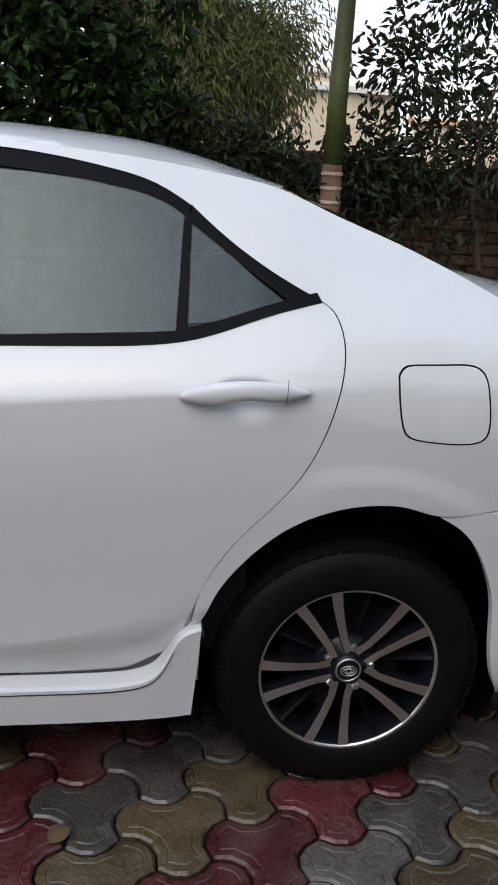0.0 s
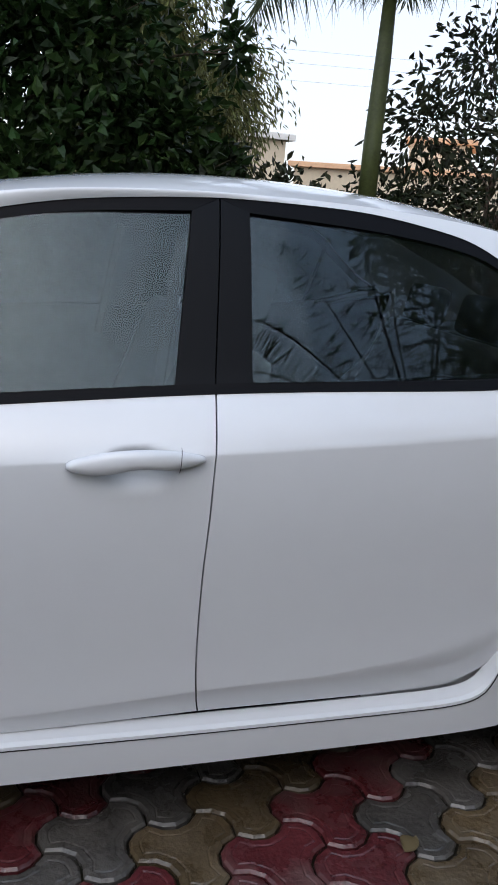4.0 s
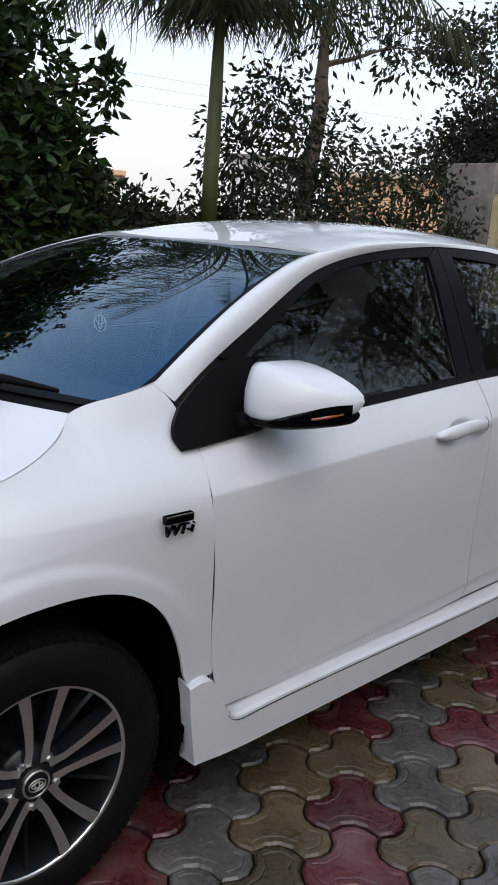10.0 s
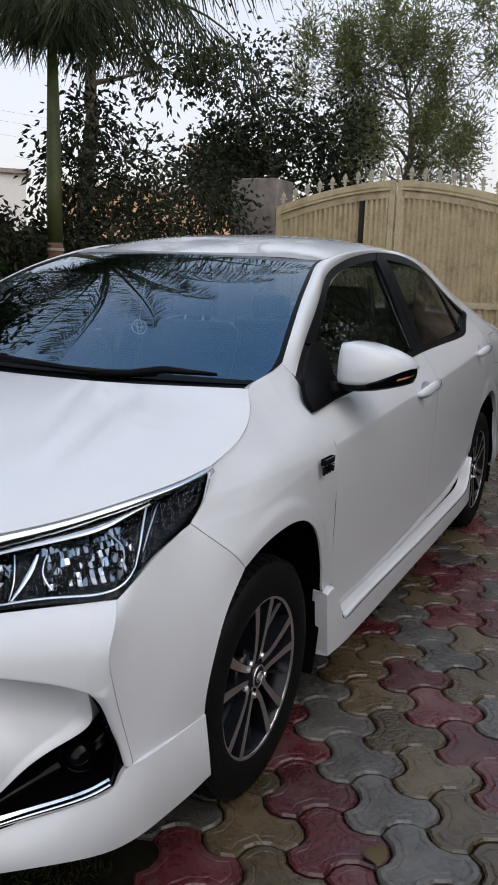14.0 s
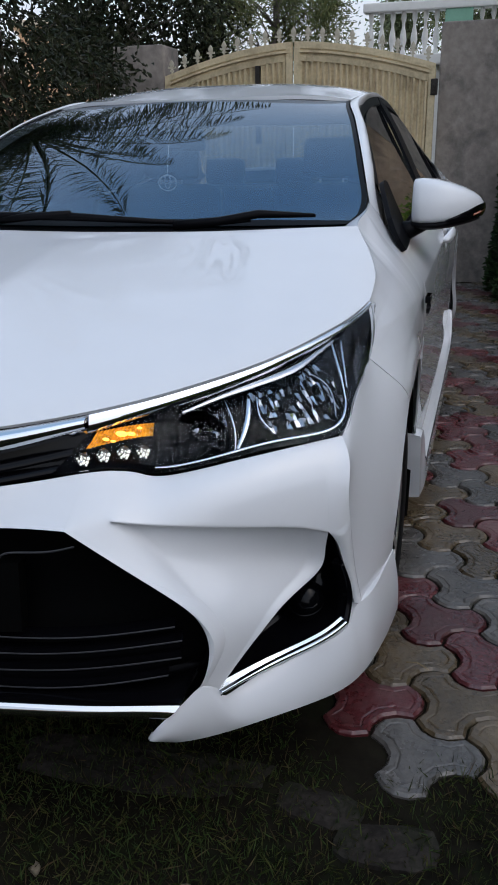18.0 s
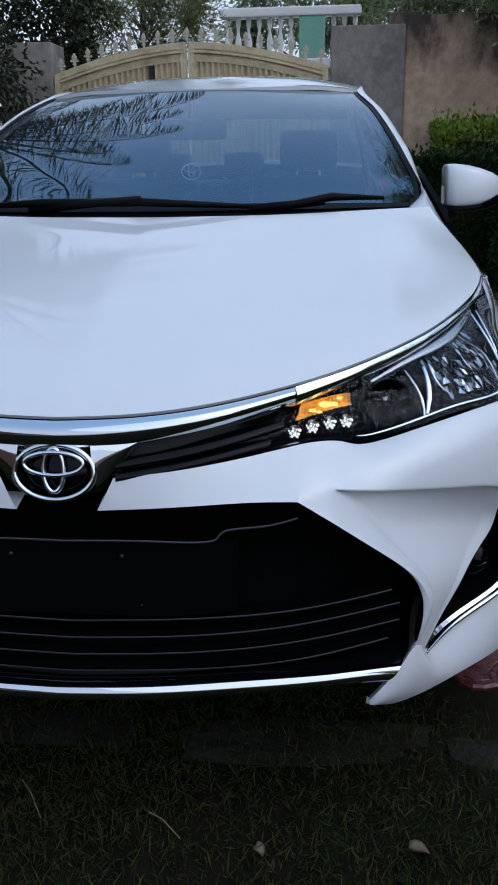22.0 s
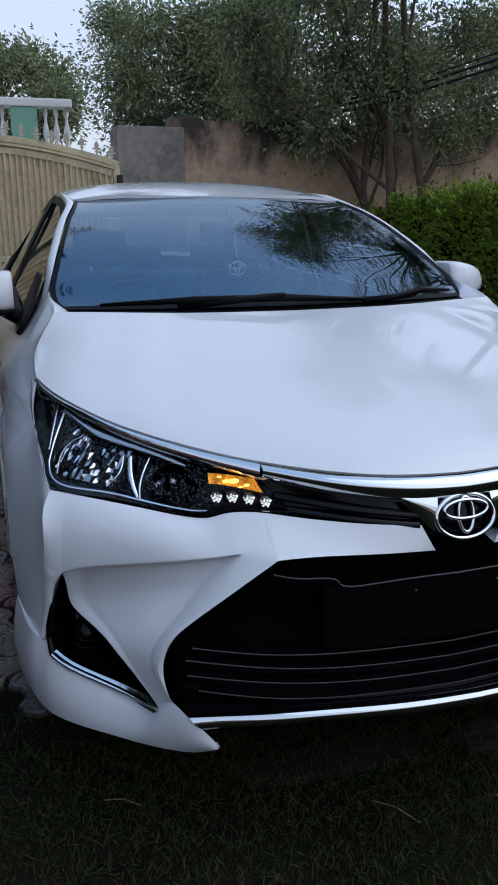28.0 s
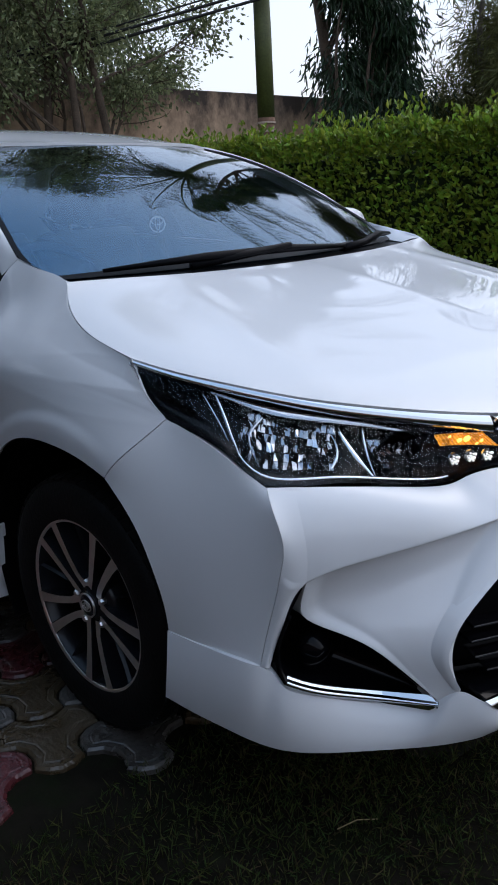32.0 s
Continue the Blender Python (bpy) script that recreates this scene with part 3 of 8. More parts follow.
def sheet(name, g, mat, parent=None, label="", gap=0.0, fold=0.0, thick=0.0, both=True, side=-1):
    """Grids of half-width points become a left and a right panel with folded edges. Returns the left one."""
    g = np.array(g, float)
    nv, nu = g.shape[:2]
    if gap:
        c = g.copy()
        for a, b, w in ((0, 1, 0), (-1, -2, 0), (0, 1, 1), (-1, -2, 1)):
            e0 = g[a] if w == 0 else g[:, a]
            e1 = g[b] if w == 0 else g[:, b]
            d = e1 - e0
            d = d / np.maximum(np.linalg.norm(d, axis=-1, keepdims=True), 1e-6) * gap
            if w == 0:
                c[a] += d
            else:
                c[:, a] += d
        g = c
    du = np.gradient(g, axis=1)
    dv = np.gradient(g, axis=0)
    nrm = np.cross(du, dv)
    nrm /= np.maximum(np.linalg.norm(nrm, axis=-1, keepdims=True), 1e-9)
    out = np.array([0.0, 0.0, 0.5])
    mid = g.reshape(-1, 3).mean(0)
    if (nrm.reshape(-1, 3) * (g.reshape(-1, 3) - out * [1, 0, 1] - [np.clip(mid[0], -1.2, 1.2), 0, 0])).sum() < 0:
        nrm = -nrm
        flip = True
    else:
        flip = False
    vs = [tuple(p) for p in g.reshape(-1, 3)]
    fs = []
    row_open = [bool(np.abs(g[i + 1] - g[i]).max() > 1e-6) for i in range(nv - 1)]
    col_open = [bool(np.abs(g[:, j + 1] - g[:, j]).max() > 1e-6) for j in range(nu - 1)]
    ids = np.arange(nv * nu).reshape(nv, nu)
    sharp = set()
    for i in range(nv - 1):
        if not row_open[i]:
            ids[i + 1] = ids[i]
            sharp.update((int(a), int(b)) for a, b in zip(ids[i], ids[i][1:]))
    ids = ids.tolist()
    ids = {(i, j): ids[i][j] for i in range(nv) for j in range(nu)}
    for i in range(nv - 1):
        for j in range(nu - 1):
            if not (row_open[i] and col_open[j]):
                continue
            q = (ids[i, j], ids[i, j + 1], ids[i + 1, j + 1], ids[i + 1, j])
            fs.append(q[::-1] if flip else q)
    smooth_n = len(fs)
    depth = fold or thick
    if depth:
        ring = [(0, j) for j in range(nu)] + [(i, nu - 1) for i in range(1, nv)] + [(nv - 1, j) for j in range(nu - 2, -1, -1)] + [(i, 0) for i in range(nv - 2, 0, -1)]
        base = len(vs)
        vs += [tuple(g[i, j]) for i, j in ring]
        vs += [tuple(g[i, j] - nrm[i, j] * depth) for i, j in ring]
        k = len(ring)
        for a in range(k):
            b = (a + 1) % k
            q = (base + a, base + b, base + k + b, base + k + a)
            fs.append(q if flip else q[::-1])
    if thick:
        base = len(vs)
        vs += [tuple(p) for p in (g - nrm * thick).reshape(-1, 3)]
        for i in range(nv - 1):
            for j in range(nu - 1):
                q = (base + i * nu + j, base + i * nu + j + 1, base + (i + 1) * nu + j + 1, base + (i + 1) * nu + j)
                fs.append(q if flip else q[::-1])
    if sharp:
        used = sorted({a for f in fs for a in f})
        place = {a: k for k, a in enumerate(used)}
        vs, fs = [vs[a] for a in used], [tuple(place[a] for a in f) for f in fs]
        sharp = {frozenset((place[a], place[b])) for a, b in sharp if a in place and b in place}
    made = []
    for s in ((-1, 1) if both else (side,)):
        v2 = [(p[0], s * p[1], p[2]) for p in vs]
        f2 = [f[::-1] for f in fs] if s < 0 else fs
        ob = mesh_object(name, v2, f2, mat, parent if parent else car, label, True)
        if depth:
            ob.data.polygons.foreach_set("use_smooth", [True] * smooth_n + [False] * (len(f2) - smooth_n) if not thick else [True] * len(f2))
        if sharp:
            for e in ob.data.edges:
                if frozenset(e.vertices) in sharp:
                    e.use_edge_sharp = True
        made.append(ob)
    return made[0] if len(made) == 1 else made


def full_sheet(name, g, mat, parent=None, label="", fold=0.0, thick=0.0, gap=0.0):
    """A grid from the middle line out to one side, joined with its mirror image into one panel."""
    g = np.array(g, float)
    m = g[:, ::-1].copy()
    m[..., 1] *= -1
    g2 = np.concatenate([m[:, :-1], g], 1)
    return sheet(name, g2, mat, parent, label, gap, fold, thick, both=False, side=1)


# ---- side panels ----
SEAM_A = [(-0.868, 0.320), (-0.907, 0.427), (-0.922, 0.566), (-0.930, 0.716), (-0.944, 0.867), (-0.933, 0.969)]
SEAM_B = [(0.197, 0.324), (0.185, 0.39), (0.180, 0.561), (0.182, 0.692), (0.188, 0.812), (0.193, 0.934), (0.203, 1.042)]
SEAM_C = [(0.835, 0.328), (0.885, 0.342), (0.925, 0.375), (0.955, 0.43), (0.988, 0.523), (1.028, 0.605), (1.079, 0.675), (1.140, 0.740), (1.198, 0.815), (1.240, 0.905), (1.268, 1.006),
          (1.278, 1.085), (1.262, 1.138), (1.236, 1.158)]
BELT_F = [(-0.933, 0.969), (-0.569, 0.992), (-0.229, 1.014), (0.203, 1.042)]
BELT_R = [(0.203, 1.042), (0.571, 1.057), (0.799, 1.065), (0.938, 1.077), (1.032, 1.10), (1.125, 1.13), (1.236, 1.158)]
TRIM = [(-0.955, 1.055), (-0.80, 1.143), (-0.66, 1.212), (-0.524, 1.278), (-0.336, 1.351), (-0.131, 1.40), (0.03, 1.421), (0.238, 1.436), (0.40, 1.437), (0.60, 1.430), (0.78, 1.404), (0.88, 1.378), (0.958, 1.336)]
TRIM_C = [(0.958, 1.336), (1.029, 1.278), (1.13, 1.212), (1.236, 1.158)]

door_f = sheet("front_door", door_patch([SEAM_A[0], (-0.6, 0.316), (-0.2, 0.315), SEAM_B[0]], BELT_F, SEAM_A, SEAM_B), PAINT, gap=0.0018, fold=0.018)
door_r = sheet("rear_door", door_patch([SEAM_B[0], (0.5, 0.324), (0.7, 0.324), SEAM_C[0]], BELT_R, SEAM_B, SEAM_C), PAINT, gap=0.0018, fold=0.018)
ARCH_R = [(0.975, 0.447), (1.0, 0.470), (1.025, 0.526), (1.082, 0.607), (1.163, 0.681), (1.258, 0.730), (1.342, 0.747), (1.43, 0.743), (1.508, 0.723)]
WAIST_R = [(1.236, 1.158), (1.45, 1.135), (1.7, 1.105), (1.9, 1.08)]
q1 = patch2(ARCH_R + [(1.65, 0.735), (1.85, 0.75), (2.0, 0.765)], WAIST_R, [(0.975, 0.447)] + SEAM_C[4:], [(2.0, 0.765), (2.03, 0.9), (1.98, 1.02), (1.9, 1.08)], 120, 76)
E2 = [(x, z) for x, z in zip(EDGE_X, EDGE_Z)]
q2 = patch2(WAIST_R, [(0.958, 1.336), (0.975, 1.372), (1.0, 1.408)], TRIM_C[::-1], E2[14:7:-1], 120, 30)
quarter = sheet("rear_quarter_panel", np.concatenate([q1, q2[1:]], 0), PAINT, gap=0.001)
sheet("rear_arch_edge", np.stack([q1[0, :86], q1[0, :86] - [0, 0.03, 0]]), PAINT)
rail = strip2(TRIM, E2[:9], 70, 13)
rv_ = np.linspace(0, 1, 13)[:, None, None]
rail = rail + np.array([-0.008, 0.012, 0.014]) * (np.sin(math.pi * rv_) ** 0.8) * (np.clip((0.74 - np.linspace(0, 1, 70)) / 0.30, 0, 1) * np.clip(np.linspace(0, 1, 70) / 0.10, 0, 1))[None, :, None]
sheet("roof_rail", rail, PAINT, label="white windscreen pillar and roof rail")

# fender between hood line, door seam, arch and bumper seam
FND_TOP = [(-1.545, 0.800, 0.918), (-1.45, 0.797, 0.937), (-1.363, 0.786, 0.958), (-1.28, 0.762, 0.990), (-1.235, 0.738, 1.020), (-1.209, 0.719, 1.048), (-1.10, 0.722, 1.075), (-0.997, 0.719, 1.094)]
FND_FRONT = [(-1.548, 0.897, 0.689), (-1.583, 0.890, 0.727), (-1.630, 0.855, 0.775), (-1.667, 0.819, 0.815), (-1.61, 0.819, 0.855), (-1.545, 0.800, 0.918)]
FND_REAR = [(x, float(side_y(x, z)), z) for x, z in SEAM_A[1:] + [(-0.945, 1.020), (-0.965, 1.062)]] + [(-0.997, 0.719, 1.094)]
FND_LOW = [(-1.548, 0.897, 0.689), (-1.47, 0.896, 0.712), (-1.36, 0.896, 0.724), (-1.23, 0.895, 0.716), (-1.121, 0.893, 0.672), (-1.045, 0.890, 0.585), (-1.005, 0.887, 0.475), (-0.985, 0.886, 0.43), (-0.907, 0.880, 0.427)]


def fender_y(x, z):
    """The door's section carried forward to the lamp, leaning in to the hood line."""
    t = z - shoulder(x)
    soft = 0.006 + 0.05 * np.clip((-0.95 - x) / 0.45, 0, 1)
    y = plan_w(x) + 0.25 * prof(t - soft) + 0.5 * prof(t) + 0.25 * prof(t + soft)
    tx, ty, tz = np.array(FND_TOP).T
    zt, yt = np.interp(x, tx, tz), np.interp(x, tx, ty)
    te = np.maximum(zt - shoulder(x), 0.06)
    miss = yt - (plan_w(x) + prof(te))
    y = y + miss * np.clip((t + 0.03) / (te + 0.03), 0, 1.1) ** 2
    return y - 0.14 * np.maximum(0, low_crease(x) - z)


f3 = coons(spl(FND_LOW, 120), spl(FND_TOP, 120), np.concatenate([spl(FND_FRONT[:4], 35), spl(FND_FRONT[3:], 36)[1:]]), spl(FND_REAR, 70))
fender = f3.copy()
fy = fender_y(f3[..., 0], f3[..., 2])
err = f3[..., 1] - fy
uu, vv = np.linspace(0, 1, 120)[None], np.linspace(0, 1, 70)[:, None]
ring = np.clip((0.468 - np.hypot(f3[..., 0] + 1.345, f3[..., 2] - 0.330)) / 0.032, 0, 1)
ease = lambda q: q * q * (3 - 2 * q)
lo_w, hi_w = np.maximum(ease(ring), np.exp(-(vv / 0.03) ** 2)), ease(vv) ** 2
fr_w, re_w = (1 - uu) ** 3, uu ** 8
fy = fy + err[:1] * lo_w * (1 - fr_w) * (1 - re_w) + err[-1:] * hi_w * (1 - fr_w) * (1 - re_w) + err[:, :1] * fr_w + err[:, -1:] * re_w
fender[..., 1] = fy
sheet("front_fender", fender, PAINT, gap=0.0015, fold=0.006)

# dark shell behind the gaps
shell = patch2([(-0.98, 0.30), (1.0, 0.30)], [(-0.98, 0.975), (0.2, 1.035), (1.0, 1.08), (1.3, 1.15)], [(-0.98, 0.30), (-0.98, 0.975)], [(1.0, 0.30), (1.03, 0.6), (1.3, 0.9), (1.3, 1.15)], 30, 20, -0.022)
sheet("inner_shell", shell, UNDER, label="dark inner body shell")

# sill kit with its flared ends
SK_TOP = [(-0.990, 0.888, 0.425), (-0.935, 0.886, 0.432), (-0.905, 0.888, 0.395), (-0.862, 0.890, 0.318), (-0.78, 0.892, 0.309), (0.0, 0.895, 0.311), (0.70, 0.895, 0.316), (0.83, 0.894, 0.322), (0.905, 0.892, 0.352), (0.952, 0.890, 0.435), (0.998, 0.888, 0.456)]
SK_MID = [(-0.985, 0.896, 0.34), (-0.93, 0.899, 0.34), (-0.90, 0.902, 0.32), (-0.86, 0.905, 0.292), (-0.78, 0.906, 0.287), (0.0, 0.908, 0.288), (0.70, 0.908, 0.293), (0.83, 0.907, 0.298), (0.905, 0.905, 0.31), (0.955, 0.901, 0.35), (0.992, 0.897, 0.36)]
SK_LOW = [(-0.966, 0.897, 0.218), (-0.93, 0.900, 0.218), (-0.89, 0.903, 0.217), (-0.84, 0.905, 0.216), (-0.78, 0.906, 0.216), (0.0, 0.908, 0.220), (0.70, 0.908, 0.228), (0.83, 0.907, 0.231), (0.90, 0.906, 0.234), (0.945, 0.904, 0.237), (0.981, 0.902, 0.240)]
ST, SM, SL = spl(SK_TOP, 110), spl(SK_MID, 110), spl(SK_LOW, 110)
ledge = np.stack([ST[:, 0], SM[:, 1] - 0.002, ST[:, 2] - 0.005], 1)
edge = ledge * 0.75 + SM * 0.25
sk = np.stack([ST - [0, 0.040, -0.004], ST - [0, 0.004, 0], ST, ST, ledge, ledge, edge, edge, SM * 0.75 + ledge * 0.25, SM * 0.5 + SL * 0.5, SL, SL, SL - [0, 0.06, 0.004]])
sheet("side_skirt", sk, PAINT, label="white side skirt with flared ends", fold=0.04)
sheet("sill_panel", patch2([(-0.93, 0.27), (0.0, 0.27), (1.0, 0.27)], [(-0.93, 0.40), (-0.87, 0.335), (-0.5, 0.33), (0.8, 0.335), (0.92, 0.42), (0.96, 0.49), (1.0, 0.52)], [(-0.93, 0.27), (-0.93, 0.40)], [(1.0, 0.27), (1.0, 0.52)], 60, 6, -0.014), PAINT, label="white sill under the doors")
sheet("door_gap", strip2([(x - 0.0020, z) for x, z in SEAM_A], [(x + 0.0018, z) for x, z in SEAM_A], 60, 3, -0.0012), BLACK_TRIM, label="dark gap in front of the door")
# black strip stands in for the shadow between door bottoms and skirt
sheet("door_shadow_strip", strip2([(-0.845, 0.320), (-0.2, 0.3175), (0.2, 0.322), (0.60, 0.324)], [(-0.845, 0.3125), (-0.2, 0.3095), (0.2, 0.314), (0.60, 0.316)], 60, 3, -0.006), BLACK_TRIM, label="dark strip standing in for the shadow gap under the doors")
groove = np.stack([ST[:, 0], SM[:, 1] + 0.0010, ST[:, 2] - 0.0125], 1)[9:-4]
sheet("skirt_joint", np.stack([groove, groove - [0, 0, 0.0013]]), BLACK_TRIM, label="thin dark joint along the side skirt", fold=0.003)

# ---- greenhouse ----
GL_F_TOP = [(-0.715, 1.135), (-0.522, 1.245), (-0.334, 1.327), (-0.127, 1.376), (0.03, 1.394), (0.172, 1.404)]
GL_F_LOW = [(-0.755, 0.998), (-0.4, 1.018), (0.118, 1.051)]
GL_R_TOP = [(0.303, 1.409), (0.564, 1.394), (0.70, 1.381), (0.80, 1.366), (0.90, 1.340), (0.948, 1.310)]
GL_R_LOW = [(0.285, 1.062), (0.572, 1.073), (0.930, 1.090)]
gf = patch2(GL_F_LOW, GL_F_TOP, [GL_F_LOW[0], GL_F_TOP[0]], [GL_F_LOW[-1], GL_F_TOP[-1]], 24, 14, -0.010)
gr = patch2(GL_R_LOW, GL_R_TOP, [GL_R_LOW[0], GL_R_TOP[0]], [GL_R_LOW[-1], GL_R_TOP[-1]], 24, 14, -0.010)
gq = patch2([(0.952, 1.098), (1.05, 1.122), (1.165, 1.153)], [(0.960, 1.298), (1.06, 1.228), (1.166, 1.156)], [(0.952, 1.098), (0.960, 1.298)], [(1.165, 1.153), (1.166, 1.156)], 16, 10, -0.010)
# one evenly curved surface for the panes of a side
def bow_terms(x, z):
    return np.stack([np.ones_like(x), x, z, x * x, x * z, z * z, x ** 3], -1)


panes = np.concatenate([q.reshape(-1, 3) for q in (gf, gr, gq)])
bow = np.linalg.lstsq(bow_terms(panes[:, 0], panes[:, 2]), panes[:, 1], rcond=None)[0]
for q in (gf, gr, gq):
    q[..., 1] = bow_terms(q[..., 0], q[..., 2]) @ bow
for n, g in (("front_door_window", gf), ("rear_door_window", gr), ("quarter_window", gq)):
    for o in sheet(n, g, SIDE_GLASS, thick=0.004):
        o.visible_shadow = False
sheet("front_window_frame", strip2(TRIM[1:8], [(-0.735, 1.128)] + GL_F_TOP[1:], 50, 4, -0.003), BLACK_TRIM, fold=0.012)
sheet("rear_window_frame", strip2(TRIM[7:], GL_R_TOP, 40, 4, -0.003), BLACK_TRIM, fold=0.012)
sheet("quarter_window_frame", strip2(TRIM_C, [(0.960, 1.298), (1.02, 1.258), (1.09, 1.207), (1.166, 1.156)], 24, 4, -0.003), BLACK_TRIM, fold=0.012)
sheet("centre_pillar_front_cover", patch2([(0.118, 1.046), (0.2015, 1.046)], [(0.172, 1.404), (0.236, 1.434)], [(0.118, 1.046), (0.172, 1.404)], [(0.2015, 1.046), (0.236, 1.434)], 6, 20, 0.0), PILLAR_TRIM, fold=0.012)
sheet("centre_pillar_rear_cover", patch2([(0.205, 1.046), (0.285, 1.056)], [(0.2395, 1.434), (0.303, 1.409)], [(0.205, 1.046), (0.2395, 1.434)], [(0.285, 1.056), (0.303, 1.409)], 6, 20, 0.0), PILLAR_TRIM, fold=0.012)
sheet("window_divider", patch2([(0.926, 1.087), (0.950, 1.092)], [(0.943, 1.330), (0.960, 1.318)], [(0.926, 1.087), (0.943, 1.330)], [(0.950, 1.092), (0.960, 1.318)], 5, 14, 0.0), BLACK_TRIM, fold=0.012)
belt_all = BELT_F + BELT_R[1:]
sheet("belt_moulding", strip2([(x, z - 0.001) for x, z in belt_all[1:]], [(x - 0.01, z + 0.017) for x, z in belt_all[1:]], 60, 4, 0.004), BLACK_TRIM, fold=0.016)
sail = patch2([(-0.985, 0.966), (-0.93, 0.968), (-0.74, 0.984)], [(-0.965, 1.052), (-0.80, 1.140), (-0.712, 1.140)], [(-0.985, 0.966), (-0.999, 1.0), (-0.965, 1.052)], [(-0.74, 0.984), (-0.750, 1.0), (-0.712, 1.140)], 18, 10, 0.006)
sail[..., 1] = np.maximum(sail[..., 1], sail[..., 1] * 0.2 + 0.8 * (0.826 - 0.52 * (sail[..., 2] - 0.97)))
sheet("mirror_sail", sail, BLACK_TRIM, label="black mirror base triangle", fold=0.014)

# roof, windscreen, rear window
ys = np.linspace(0, 1, 22)[None]
us = np.linspace(0, 1, 40)[:, None]
rx = (-0.435 + 0.133 * ys ** 2) * (1 - us) + (1.22 - 0.06 * ys ** 2) * us
rc = val(rx, [-0.44, -0.3, 0.0, 0.3, 0.6, 0.9, 1.1, 1.22], [1.405, 1.432, 1.480, 1.501, 1.496, 1.467, 1.419, 1.380])
rg = np.stack([rx, edge_y(np.clip(rx, -0.302, 1.16)) * ys, rc + (edge_z(np.clip(rx, -0.302, 1.16)) - rc) * abs(ys) ** (3.0 - 1.1 * np.clip((rx - 0.55) / 0.6, 0, 1))], -1)
full_sheet("roof", rg, PAINT, fold=0.012)
sx = np.linspace(-0.960, -0.304, 12)
side_c = spl([(-1.112, 0.672, 1.043), (-1.085, 0.693, 1.050), (-1.035, 0.708, 1.068)] + [(x, float(edge_y(x)) - 0.004, float(edge_z(x)) - 0.005) for x in sx], 26)
mid_c = spl([(-1.275, 0, 1.046), (-0.95, 0, 1.208), (-0.68, 0, 1.318), (-0.434, 0, 1.402)], 26)
s_ = np.linspace(0, 1, 26)[None, :, None]
ws = mid_c[:, None] + (side_c - mid_c)[:, None] * np.concatenate([s_ ** 2.1, s_, s_ ** 2.0], -1)
full_sheet("windscreen", ws, WINDSCREEN, thick=0.005, label="tinted windscreen reflecting sky and palms").visible_shadow = False
sheet("windscreen_border", np.stack([ws[:, -1] * 0.55 + ws[:, -2] * 0.45, ws[:, -1]], 1) + [-0.0012, 0, 0.0016], PILLAR_TRIM, label="black windscreen edge band")
full_sheet("windscreen_header", ws[-3:] - [0.002, 0, 0.008], LAMP_DARK)
full_sheet("windscreen_base_band", ws[:2] + [-0.0010, 0, 0.0014], PILLAR_TRIM)
bx = np.linspace(1.16, 1.75, 20)
side_b = np.stack([bx, edge_y(bx) - 0.004, edge_z(bx) - 0.003], 1)
mid_b = spl([(1.222, 0, 1.382), (1.42, 0, 1.30), (1.70, 0, 1.165)], 20)
s2 = np.linspace(0, 1, 16)[None, :, None]
rw = mid_b[:, None] + (side_b - mid_b)[:, None] * np.concatenate([s2 ** 2, s2, s2 ** 2], -1)
full_sheet("rear_window", rw, REAR_GLASS, thick=0.004).visible_shadow = False

# ---- hood ----
HOOD_FRONT = [(-2.250, 0.0, 0.779), (-2.238, 0.12, 0.781), (-2.196, 0.25, 0.788), (-2.112, 0.392, 0.802), (-2.045, 0.48, 0.815), (-1.97, 0.56, 0.830), (-1.87, 0.65, 0.851), (-1.75, 0.73, 0.879), (-1.64, 0.778, 0.900), (-1.545, 0.800, 0.918)]
HOOD_REAR = [(-1.300, 0.0, 1.034), (-1.295, 0.2, 1.036), (-1.278, 0.4, 1.040), (-1.250, 0.58, 1.047), (-1.209, 0.717, 1.050)]
HOOD_MID = [(-2.250, 0.0, 0.779), (-2.20, 0, 0.812), (-2.10, 0, 0.850), (-1.9, 0, 0.910), (-1.6, 0, 0.982), (-1.300, 0, 1.034)]
hood = coons(spl(HOOD_FRONT, 46), spl(HOOD_REAR, 46), spl(HOOD_MID, 36), spl([p for p in FND_TOP[:6]], 36))
hu, hv = np.linspace(0, 1, 46)[None], np.linspace(0, 1, 36)[:, None]
hood[..., 2] += 0.030 * (4 * hv * (1 - hv)) ** 1.15 * hu ** 1.6 * (1 - hu ** 5) + 0.006 * np.exp(-((hu - 0.62) / 0.06) ** 2) * np.sin(math.pi * hv) ** 0.6
full_sheet("hood", hood, PAINT, fold=0.007, gap=0.0015)
full_sheet("hood_inner_panel", hood * [0.995, 0.985, 1] - [0.006, 0, 0.022], UNDER)
cowl = strip3([(p[0] - 0.02, p[1], p[2] - 0.016) for p in HOOD_REAR[:-1]] + [(-1.215, 0.690, 1.026)], [(-1.262, 0, 1.042), (-1.248, 0.2, 1.043), (-1.21, 0.4, 1.042), (-1.15, 0.58, 1.038), (-1.112, 0.664, 1.036)], 40, 4)
sheet("cowl_side", strip3([(-1.212, 0.7165, 1.046), (-1.10, 0.7215, 1.0745), (-1.05, 0.7205, 1.085), (-0.985, 0.7185, 1.098)], [(-1.165, 0.676, 1.034), (-1.112, 0.674, 1.042), (-1.035, 0.710, 1.067), (-0.978, 0.7165, 1.097)], 30, 7, (0, 0, 0.004)), PAINT, label="white panel beside the windscreen base")
full_sheet("windscreen_cowl", cowl, BLACK_TRIM, label="black plastic windscreen cowl")


# ---- front end ----
def off_curve(c, d):
    return [tuple(np.array(p) + np.array(d)) for p in c]


